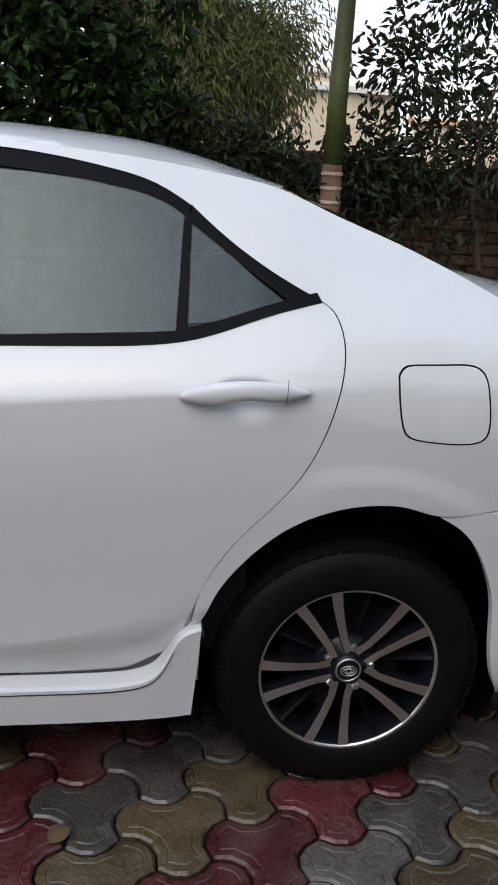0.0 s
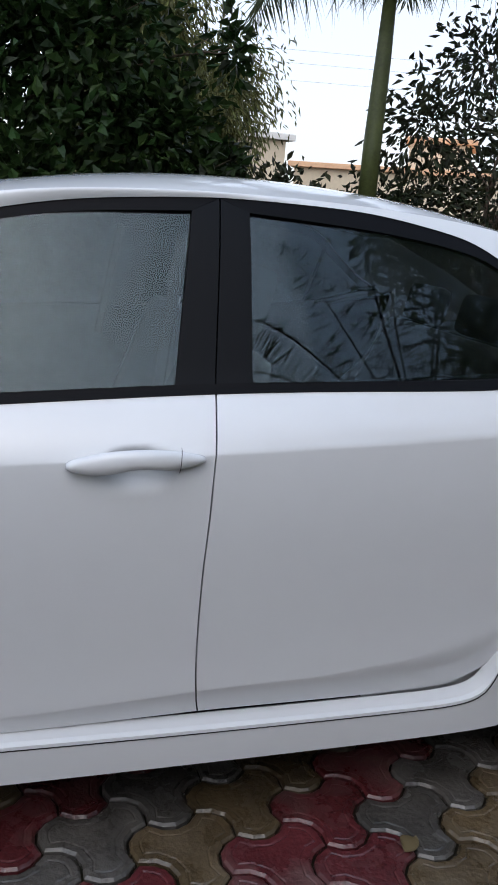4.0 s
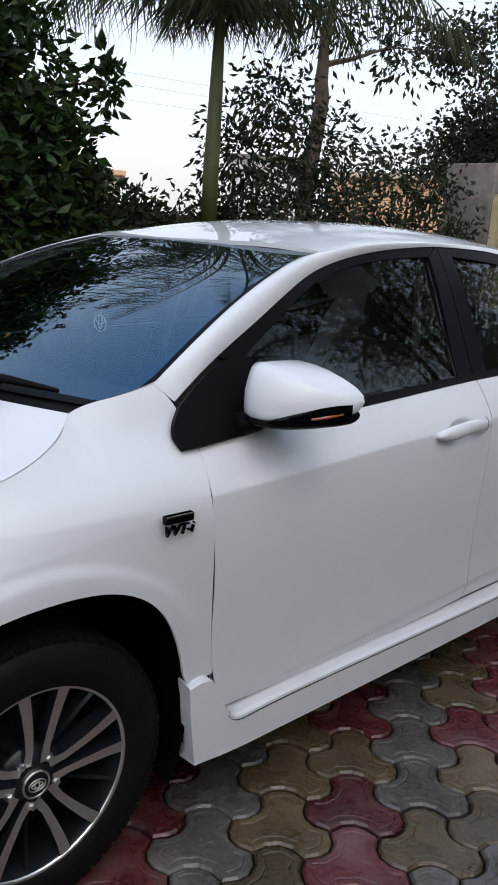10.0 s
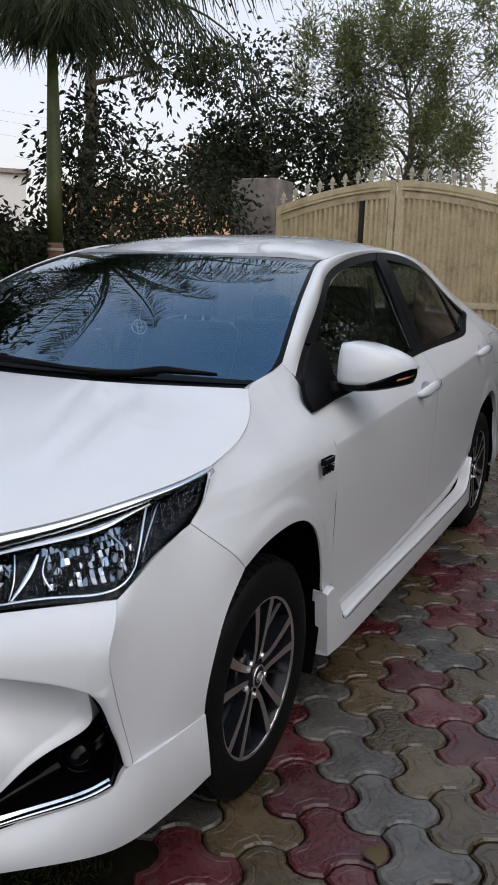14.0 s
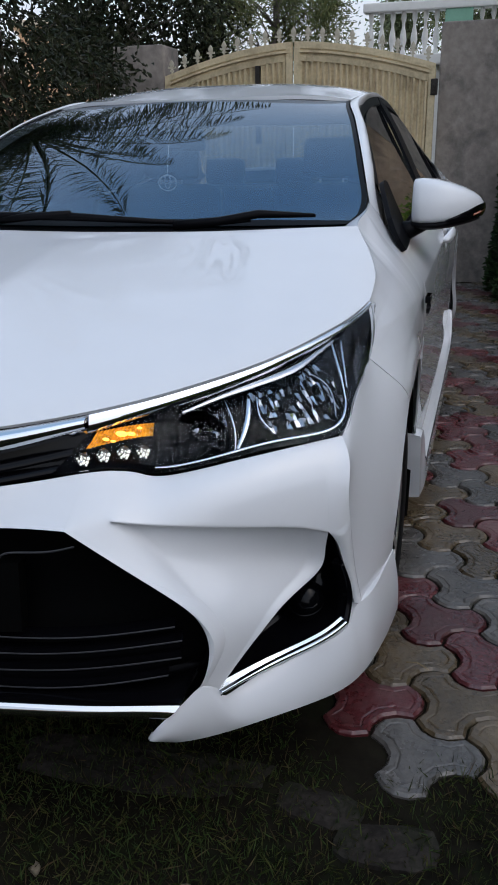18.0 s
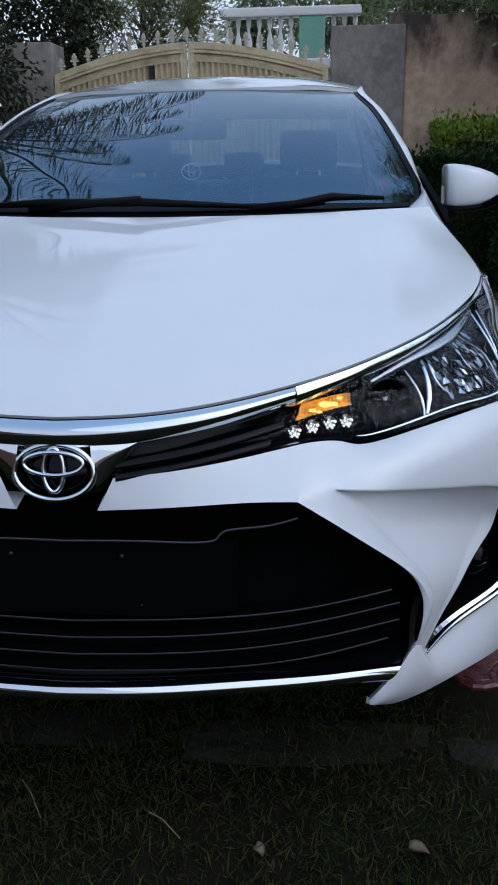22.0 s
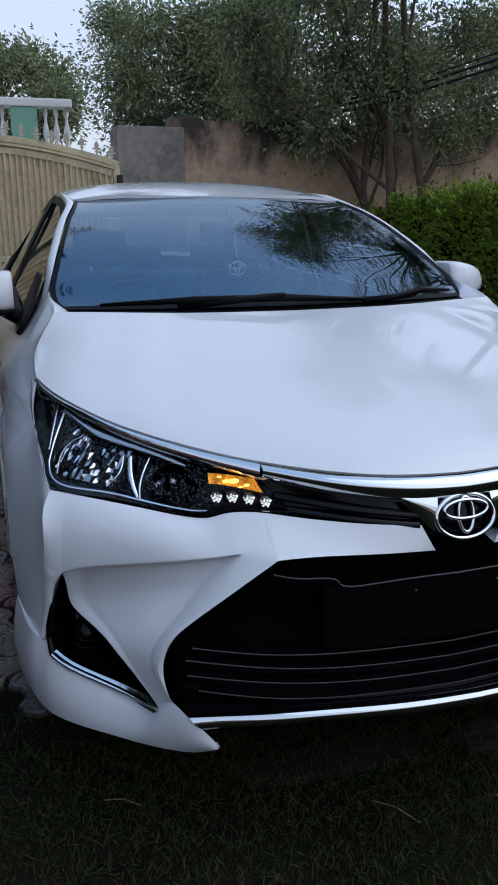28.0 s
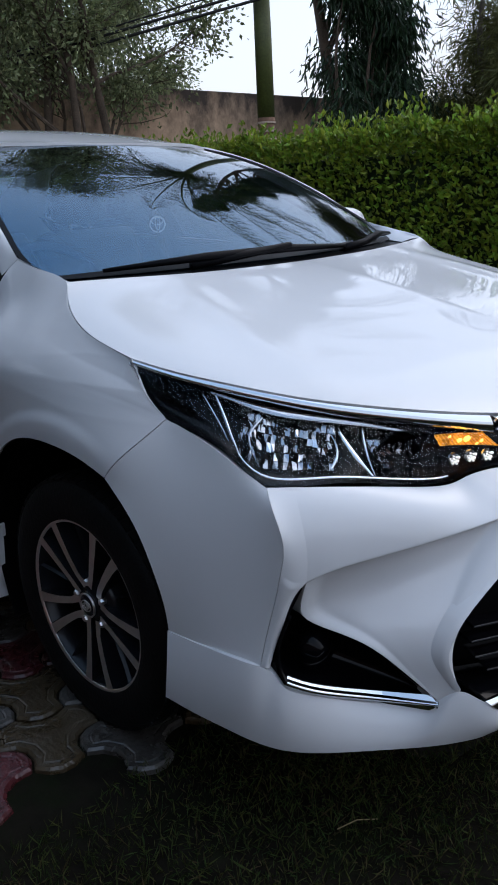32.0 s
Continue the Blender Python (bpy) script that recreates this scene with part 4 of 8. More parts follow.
CH_TOP = off_curve(HOOD_FRONT, (-0.005, 0, -0.004))
CH_LOW = [(-2.262, 0.0, 0.722), (-2.252, 0.10, 0.724), (-2.211, 0.25, 0.744), (-2.126, 0.392, 0.767), (-2.056, 0.48, 0.786), (-1.98, 0.56, 0.803), (-1.878, 0.65, 0.828), (-1.757, 0.732, 0.860), (-1.646, 0.782, 0.886), (-1.548, 0.804, 0.908)]
full_sheet("chrome_garnish", strip3(CH_TOP[:4], CH_LOW[:4], 30, 15, (-0.016, 0, 0.007)), CHROME, label="bright chrome grille bar under the hood edge", fold=0.01)
sheet("chrome_lamp_brow", strip3(CH_TOP[3:], CH_LOW[3:], 40, 6, (-0.005, 0.003, 0.0)), CHROME, label="chrome strip over the headlamp", fold=0.008)
# dark upper grille between chrome and white bar
UG_LOW = [(-2.282, 0.0, 0.640), (-2.268, 0.10, 0.676), (-2.245, 0.20, 0.687), (-2.186, 0.336, 0.701)]
full_sheet("upper_grille", strip3([(p[0] + 0.030, p[1], p[2]) for p in CH_LOW[:4]], [(p[0] + 0.032, p[1], p[2]) for p in UG_LOW], 26, 4), GLOSS_BLACK)
for k in (0.34, 0.72):
    c = [tuple(np.array(a) * (1 - k) + np.array(b) * k + [0.005, 0, 0]) for a, b in zip(CH_LOW[:4], UG_LOW)]
    sheet("grille_bar", strip3([c[1], c[2], c[3]], off_curve([c[1], c[2], c[3]], (-0.012, 0, -0.014)), 20, 4, (-0.006, 0, 0)), GLOSS_BLACK, fold=0.012)

# white bumper: upper bar with cheek above the crease
BAR_TOP = [(-2.268, 0.096, 0.681), (-2.250, 0.20, 0.689), (-2.190, 0.339, 0.700), (-2.150, 0.42, 0.707), (-2.122, 0.475, 0.700), (-2.104, 0.508, 0.689), (-2.052, 0.615, 0.703), (-1.99, 0.715, 0.718), (-1.918, 0.805, 0.726)]
BAR_LOW = [(-2.282, 0.069, 0.628), (-2.276, 0.20, 0.634), (-2.265, 0.32, 0.640), (-2.254, 0.40, 0.638)]
bumper = new("front_bumper")
bumper.parent = car
bumper["label"] = "sculpted white front bumper with large black grille"


def cut_at(curve, y, n):
    """A smooth curve sampled from the middle to one place across the car."""
    c = spl(curve, 400)
    c = c[:int(np.argmin(abs(c[:, 1] - y))) + 1]
    return np.stack([np.interp(np.linspace(0, 1, n), np.linspace(0, 1, len(c)), c[:, i]) for i in range(3)], 1)


CORNER = [(-1.918, 0.805, 0.726), (-1.955, 0.826, 0.690), (-1.977, 0.829, 0.640), (-1.9705, 0.832, 0.585), (-1.958, 0.835, 0.530), (-1.938, 0.842, 0.452), (-1.930, 0.853, 0.392)]
rows_v = [0, 0.03, 0.12, 0.25, 0.4, 0.55, 0.7, 0.82, 0.91, 0.965, 0.99, 1.0]
bt_in = cut_at(BAR_TOP, 0.400, 30)
bl_in = cut_at(BAR_LOW, 0.400, 30)
swell = np.array([-0.006, 0.004, 0.002])
bar_in = np.stack([bt_in * (1 - v) + bl_in * v + swell * 0.15 * (4 * v * (1 - v)) ** 0.8 for v in rows_v])
bar_in = np.concatenate([bar_in, bar_in[-1:], bar_in[-1:] + [0.012, 0, 0.003], bar_in[-1:] + [0.05, 0, 0.01]])
sheet("upper_bumper", bar_in, PAINT, bumper)
# bumper side between corner line and wheel arch
ARCH_F = [(-1.548, 0.897, 0.689), (-1.60, 0.897, 0.645), (-1.645, 0.897, 0.595), (-1.685, 0.896, 0.519), (-1.705, 0.892, 0.45), (-1.708, 0.889, 0.400)]
SIDE_TOP = [(-1.918, 0.805, 0.726), (-1.85, 0.813, 0.757), (-1.777, 0.817, 0.787), (-1.667, 0.819, 0.815), (-1.630, 0.855, 0.775), (-1.583, 0.890, 0.727), (-1.548, 0.897, 0.689)]
KIT_LINE = [(-1.930, 0.853, 0.392), (-1.85, 0.870, 0.396), (-1.77, 0.882, 0.398), (-1.708, 0.889, 0.400)]
bs = coons(spl(KIT_LINE, 26), np.concatenate([spl(SIDE_TOP[:4], 14), spl(SIDE_TOP[3:], 13)[1:]]), spl(CORNER[::-1], 24), spl(ARCH_F[::-1], 24))
for k in range(120):
    bs[1:-1, 1:-1] += 0.8 * (0.25 * (bs[:-2, 1:-1] + bs[2:, 1:-1] + bs[1:-1, :-2] + bs[1:-1, 2:]) - bs[1:-1, 1:-1])
bs[..., 1] += 0.007 * np.sin(math.pi * np.linspace(0, 1, 24))[:, None] * np.sin(math.pi * np.linspace(0, 1, 26))[None]
sheet("bumper_side", bs, PAINT, bumper, gap=0.0012, fold=0.02)
# the face: a shoulder under the lamp that ends in a hard ridge, and the cheek set back below it
GR_EDGE = [(-2.254, 0.400, 0.638), (-2.242, 0.465, 0.592), (-2.226, 0.522, 0.548), (-2.209, 0.578, 0.503), (-2.196, 0.617, 0.460), (-2.190, 0.634, 0.415), (-2.195, 0.626, 0.375), (-2.203, 0.612, 0.343)]
FOG_UP = [(-1.994, 0.792, 0.556), (-1.978, 0.788, 0.520), (-1.973, 0.783, 0.486), (-1.992, 0.770, 0.468), (-2.028, 0.746, 0.452), (-2.068, 0.722, 0.434), (-2.100, 0.700, 0.408), (-2.130, 0.669, 0.366), (-2.168, 0.636, 0.318)]
RIDGE = [(-2.214, 0.462, 0.646), (-2.181, 0.524, 0.632), (-2.131, 0.615, 0.616), (-2.069, 0.709, 0.598), (-2.030, 0.764, 0.584), (-2.001, 0.798, 0.566)]
N_IN, N_RIDGE, N_END = 16, 54, 9
ridge_in = spl([(-2.254, 0.400, 0.638), (-2.236, 0.430, 0.646), (-2.214, 0.462, 0.646)], N_IN + 1)[:-1]
ridge_out = spl(RIDGE, N_RIDGE)
ridge_end = spl([RIDGE[-1], (-1.986, 0.818, 0.566), CORNER[3]], N_END)[1:]
ridge = np.concatenate([ridge_in, ridge_out, ridge_end])
K = N_IN + N_RIDGE - 1
top_fine = spl(BAR_TOP, 400)
top_fine = top_fine[int(np.argmin(abs(top_fine[:, 1] - 0.400))):]
r_len = np.r_[0, np.cumsum(np.linalg.norm(np.diff(ridge, axis=0), axis=1))]
t_len = np.r_[0, np.cumsum(np.linalg.norm(np.diff(top_fine, axis=0), axis=1))]
top_row = np.stack([np.interp(r_len / r_len[-1], t_len / t_len[-1], top_fine[:, i]) for i in range(3)], 1)
rows_v = np.array([0, 0.02, 0.08, 0.16, 0.26, 0.37, 0.48, 0.59, 0.70, 0.80, 0.88, 0.94, 0.98, 1.0])
s_col = r_len / r_len[-1]
belly = np.clip((s_col - 0.10) / 0.35, 0, 1)
belly = (belly * belly * (3 - 2 * belly))[None, :, None]
lobe = top_row[None] * (1 - rows_v[:, None, None]) + ridge[None] * rows_v[:, None, None]
lobe = lobe + np.array([-0.013, 0.008, 0.009]) * (np.sin(math.pi * rows_v ** 0.85) ** 0.9)[:, None, None] * belly
corner_up = spl(CORNER[:4], 80)
reach = np.stack([np.interp(rows_v, np.linspace(0, 1, 80), corner_up[:, i]) for i in range(3)], 1)
lobe = lobe + (reach - lobe[:, -1])[:, None] * (np.clip((s_col - 0.72) / 0.28, 0, 1)[None, :, None] ** 2)
# step under the ridge: none at the tip, full from a hand's width out, closing at the pocket
sr = np.linspace(0, 1, N_RIDGE)
step = np.concatenate([np.zeros(N_IN), np.clip(sr / 0.08, 0, 1) ** 0.6 * np.clip((1.0 - sr) / 0.10, 0.12, 1)])[:, None]
edge_row = lobe[-1, :K + 1]
under = edge_row + np.array([0.013, -0.009, -0.004]) * step
lowest = spl([GR_EDGE[-1], (-2.185, 0.622, 0.330), FOG_UP[-1]], K + 1)
gr_side, fog_side = spl(GR_EDGE, 40), spl([tuple(under[-1])] + FOG_UP[1:], 40)
cheek = coons(under, lowest, gr_side, fog_side)
cv, cu = np.linspace(0, 1, 40)[:, None, None], np.linspace(0, 1, K + 1)[None, :, None]
cheek = cheek + np.array([0.004, -0.002, 0.0]) * np.sin(math.pi * cu) ** 0.8 * np.sin(math.pi * cv) ** 1.2 + np.array([-0.003, 0.0, 0.0]) * np.sin(math.pi * cu) * np.exp(-((cv - 0.72) / 0.24) ** 2) * np.clip((1 - cv) / 0.1, 0, 1)
face = np.concatenate([lobe[:, :K + 1], (edge_row + np.array([0.0015, -0.001, -0.0035]) * step)[None], (edge_row + np.array([0.006, -0.004, -0.0045]) * step)[None], cheek, cheek[-1:] + [0.008, -0.004, -0.022]])
# inboard of the ridge's tip the shoulder flows into the cheek
free = np.zeros(face.shape[:2])
free[1:-2, 1:N_IN + 2] = (np.clip((N_IN + 1 - np.arange(1, N_IN + 2)) / 4.0, 0, 1) * np.clip(np.arange(1, N_IN + 2) / 3.0, 0, 1))[None]
for k in range(60):
    mean = 0.25 * (face[:-2, 1:-1] + face[2:, 1:-1] + face[1:-1, :-2] + face[1:-1, 2:])
    face[1:-1, 1:-1] += (mean - face[1:-1, 1:-1]) * 0.8 * free[1:-1, 1:-1, None]
sheet("bumper_cheek", face, PAINT, bumper)
# round the outer end of the ridge and down beside the fog pocket
rim_line = spl([tuple(lobe[-1, K]), (-1.982, 0.812, 0.535), (-1.966, 0.822, 0.486), (-1.950, 0.833, 0.430), (-1.944, 0.842, 0.392)], 24)
low_line = spl([CORNER[3], CORNER[4], CORNER[5], CORNER[6]], 24)
cc = np.linspace(0, 1, N_END)[None, :, None]
end_rows = rim_line[1:, None] * (1 - cc) + low_line[1:, None] * cc
end_rows = end_rows + (lobe[-1, K:] - (rim_line[0] * (1 - cc[0]) + low_line[0] * cc[0]))[None] * ((1 - np.linspace(0, 1, 24)[1:]) ** 2)[:, None, None]
end_rows = end_rows + np.array([-0.004, 0.002, 0.0]) * np.sin(math.pi * cc)
sheet("bumper_corner", np.concatenate([lobe[:, K:], end_rows]), PAINT, bumper, "white edge beside the fog lamp")
# rolled edges of the cheek at the grille and at the fog pocket, and the inner wall of the corner
inner = face[len(rows_v) + 2:, 0]
sheet("grille_edge", np.stack([inner, inner, inner + [0.004, 0.004, 0], inner + [0.012, 0.008, 0], inner + [0.05, 0.014, 0]]), PAINT, bumper)
rim_c = face[len(rows_v) + 2:, -1]
sheet("pocket_edge", np.stack([rim_c, rim_c + [0.005, -0.001, 0], rim_c + [0.014, -0.004, 0], rim_c + [0.05, -0.012, 0]]), PAINT, bumper)
sheet("pocket_wall", np.stack([rim_line, rim_line, rim_line + [0.006, -0.004, -0.001], rim_line + [0.035, -0.016, -0.002]]), PAINT, bumper)
# lower kit lip
KIT_TOP = [(-1.708, 0.891, 0.400), (-1.80, 0.882, 0.399), (-1.919, 0.862, 0.396), (-1.946, 0.842, 0.382), (-1.968, 0.835, 0.357), (-2.004, 0.800, 0.337), (-2.067, 0.713, 0.306), (-2.140, 0.645, 0.295), (-2.174, 0.634, 0.306), (-2.200, 0.613, 0.336), (-2.224, 0.594, 0.326), (-2.244, 0.573, 0.307), (-2.256, 0.547, 0.280), (-2.252, 0.528, 0.252)]
KIT_LOW = [(-1.703, 0.906, 0.254), (-1.78, 0.898, 0.248), (-1.85, 0.886, 0.242), (-1.915, 0.868, 0.232), (-1.977, 0.838, 0.224), (-2.04, 0.785, 0.222), (-2.10, 0.720, 0.221), (-2.150, 0.665, 0.221), (-2.185, 0.625, 0.223), (-2.208, 0.597, 0.226), (-2.226, 0.572, 0.230), (-2.238, 0.550, 0.235), (-2.246, 0.534, 0.240), (-2.248, 0.524, 0.246)]
kit = strip3(KIT_TOP, KIT_LOW, 120, 9)
kv = np.linspace(0, 1, 9)[:, None, None]
kit += np.array([-0.008, 0.006, 0]) * (4 * kv * (1 - kv))
neck = np.clip((0.66 - np.linspace(0, 1, 120)) / 0.04, 0, 1)[None, :, None]
fold_in = np.array([0.010, -0.030, 0.0]) * neck + np.array([0.020, 0.004, -0.002]) * (1 - neck)
hem = np.array([0.05, -0.06, 0.004]) * neck + np.array([0.014, 0.002, 0.004]) * (1 - neck)
kit = np.concatenate([kit[:1] + fold_in, kit[:1] + fold_in * 0.1, kit[:1], kit, kit[-1:], kit[-1:] + hem * 0.3, kit[-1:] + hem], 0)
sheet("bumper_lip", kit, PAINT, bumper, "white lower bumper kit with pointed corners")
# lower grille: dark recess with thin bars, and the chrome lip
LG_TOP = [(-2.246, 0.0, 0.628), (-2.243, 0.20, 0.634), (-2.236, 0.32, 0.640), (-2.222, 0.400, 0.636), (-2.205, 0.478, 0.588), (-2.186, 0.56, 0.523), (-2.160, 0.62, 0.455), (-2.150, 0.632, 0.415)]
LG_LOW = [(-2.315, 0.0, 0.352), (-2.306, 0.12, 0.352), (-2.290, 0.24, 0.350), (-2.268, 0.34, 0.347), (-2.240, 0.44, 0.342), (-2.212, 0.52, 0.338), (-2.185, 0.585, 0.336), (-2.160, 0.612, 0.345)]
full_sheet("lower_grille_recess", strip3(LG_TOP, [(p[0] + 0.05, p[1], p[2] - 0.07) for p in LG_LOW], 40, 8, (0.075, 0, 0)), DEEP_BLACK, bumper)
full_sheet("grille_lower_plate", strip3([(p[0] + 0.045, p[1] * 0.985, p[2] - 0.052 + 0.06 * (p[1] / 0.612) ** 3) for p in LG_LOW], [(-2.366, 0, 0.340), (-2.355, 0.15, 0.339), (-2.325, 0.3, 0.335), (-2.290, 0.44, 0.329), (-2.262, 0.52, 0.324), (-2.236, 0.584, 0.318)], 40, 4, (0, 0, 0.006)), GLOSS_BLACK, bumper, fold=0.01)
for z0, x0, z1, w in ((0.404, -2.258, 0.450, 0.566), (0.372, -2.262, 0.427, 0.580), (0.343, -2.270, 0.398, 0.580), (0.318, -2.284, 0.368, 0.560)):
    slat = [(x0, 0, z0), (x0 + 0.006, 0.2, z0 + 0.006), (x0 + 0.024, 0.4, z0 + (z1 - z0) * 0.45), (x0 + 0.060, w, z1)]
    back_edge = [(p[0] + 0.030, p[1] * 0.985, p[2] + 0.004) for p in slat]
    full_sheet("grille_slat", strip3(slat, back_edge, 30, 4, (0, 0, 0.002)), GLOSS_BLACK, bumper, "gloss black grille slat", fold=0.006)
    full_sheet("slat_edge", strip3([(p[0] - 0.001, p[1], p[2] + 0.0012) for p in slat], [(p[0] - 0.001, p[1], p[2] - 0.0022) for p in slat], 30, 3, (-0.0012, 0, 0)), GRILLE_EDGE, bumper, "thin bright slat edge")
full_sheet("plate_mount", strip3([(-2.256, 0, 0.557), (-2.254, 0.20, 0.558), (-2.244, 0.300, 0.562)], [(-2.262, 0, 0.420), (-2.260, 0.20, 0.421), (-2.248, 0.295, 0.428)], 24, 5), UNDER, bumper, "blank black number plate mount", fold=0.03)
TB = [(-2.262, 0, 0.563), (-2.260, 0.16, 0.564), (-2.250, 0.262, 0.566), (-2.248, 0.272, 0.578), (-2.238, 0.34, 0.586), (-2.226, 0.400, 0.598)]
full_sheet("grille_top_bar", strip3(TB, [(p[0] + 0.001, p[1], p[2] - 0.004) for p in TB], 60, 3, (-0.002, 0, 0)), GRILLE_EDGE, bumper, "thin grey moulding across the grille", fold=0.004)
CL_TOP = [(-2.368, 0, 0.341), (-2.357, 0.15, 0.340), (-2.327, 0.3, 0.336), (-2.292, 0.44, 0.330), (-2.264, 0.52, 0.325), (-2.238, 0.584, 0.319)]
CL_LOW = [(-2.366, 0, 0.300), (-2.355, 0.15, 0.299), (-2.326, 0.3, 0.296), (-2.293, 0.43, 0.290), (-2.270, 0.50, 0.285), (-2.256, 0.546, 0.280)]
full_sheet("chrome_lip", strip3(CL_TOP, [(p[0] + 0.016, p[1] * 0.99, p[2] + 0.006) for p in CL_LOW], 44, 13, (-0.013, 0.004, -0.002)), CHROME, bumper, "chrome strip along the bottom of the bumper", fold=0.03)
full_sheet("bumper_underside", strip3([(p[0] + 0.02, p[1], p[2]) for p in CL_LOW], [(-2.10, 0, 0.24), (-2.10, 0.15, 0.24), (-2.09, 0.3, 0.24), (-2.08, 0.43, 0.24), (-2.07, 0.50, 0.235), (-2.05, 0.546, 0.23)], 30, 3), UNDER, bumper)
for s in (-1, 1):
    for y, z in ((0.098, 0.533), (0.128, 0.440)):
        bm = bmesh.new()
        lathe(bm, [(0.0005, 0.0), (0.004, 0.001), (0.005, 0.003), (0.005, 0.01)], "z", 10, Matrix.Translation((-2.262, s * y, z)) @ Euler((0, radians(90), 0)).to_matrix().to_4x4())
        part("plate_screw", bm, RIM_DARK, bumper, smooth=True)

# fog pockets
FOG_OUT = [(-1.992, 0.800, 0.552), (-1.968, 0.820, 0.486), (-1.950, 0.834, 0.416), (-1.968, 0.831, 0.362), (-2.004, 0.797, 0.342), (-2.067, 0.711, 0.312), (-2.168, 0.634, 0.305)]
pocket = coons(spl(FOG_OUT, 34), spl(FOG_UP, 34), spl([FOG_OUT[0], FOG_UP[0]], 8), spl([FOG_OUT[-1], FOG_UP[-1]], 8))
pv = np.linspace(0, 1, 8)[:, None, None]
pocket += np.array([0.10, -0.045, 0.0]) * (4 * pv * (1 - pv)) ** 0.7 * np.sin(math.pi * np.linspace(0.04, 0.96, 34))[None, :, None] ** 0.5
sheet("fog_lamp_pocket", pocket, GLOSS_BLACK, bumper)
FOG_RIM = off_curve(FOG_OUT, (-0.003, 0.004, 0.0))
sheet("fog_pocket_rim", strip3(FOG_RIM[1:4], [tuple(np.array(p) + [-0.004, -0.010, 0.002]) for p in FOG_RIM[1:4]], 20, 4, (-0.003, 0.002, 0)), GLOSS_BLACK, bumper, fold=0.03)
sheet("fog_chrome_strip", strip3([FOG_RIM[3], FOG_RIM[4], FOG_RIM[5], FOG_RIM[6]], [(-1.970, 0.823, 0.369), (-2.006, 0.791, 0.352), (-2.069, 0.709, 0.324), (-2.166, 0.636, 0.312)], 30, 8, (-0.006, 0.003, 0.002)), CHROME, bumper, "chrome strip under the fog lamp", fold=0.02)
for s in (-1, 1):
    bm = bmesh.new()
    m = look((-1.985, s * 0.755, 0.405), (-4, s * 1.5, 0.40)) @ Matrix.Rotation(math.pi, 4, "Y")
    lathe(bm, [(0.038, 0.0), (0.040, -0.012), (0.034, -0.014), (0.030, -0.004), (0.012, 0.012), (0.0005, 0.014)], "z", 28, m)
    part("fog_lamp", bm, GLOSS_BLACK, bumper, "round black fog lamp", smooth=True)

# ---- headlamps ----
HL_LOW = BAR_TOP[2:] + [(-1.85, 0.813, 0.757), (-1.777, 0.817, 0.787), (-1.667, 0.820, 0.813), (-1.61, 0.821, 0.852), (-1.545, 0.803, 0.910)]
HL_TOP = CH_LOW[3:]
hl_a, hl_b = spl(off_curve(HL_LOW, (0.002, 0, 0.003)), 60), spl(HL_TOP, 60)
hv_ = np.linspace(0, 1, 10)[:, None, None]
lens_g = hl_a[None] * (1 - hv_) + hl_b[None] * hv_ + np.array([-0.010, 0.010, 0]) * (4 * hv_ * (1 - hv_))
back = lens_g * [1, 0.985, 1] + [0.045, -0.025, 0]
back[0] += (lens_g[0] - back[0]) * 0.9
back[-1] += (lens_g[-1] - back[-1]) * 0.9
lamps = []
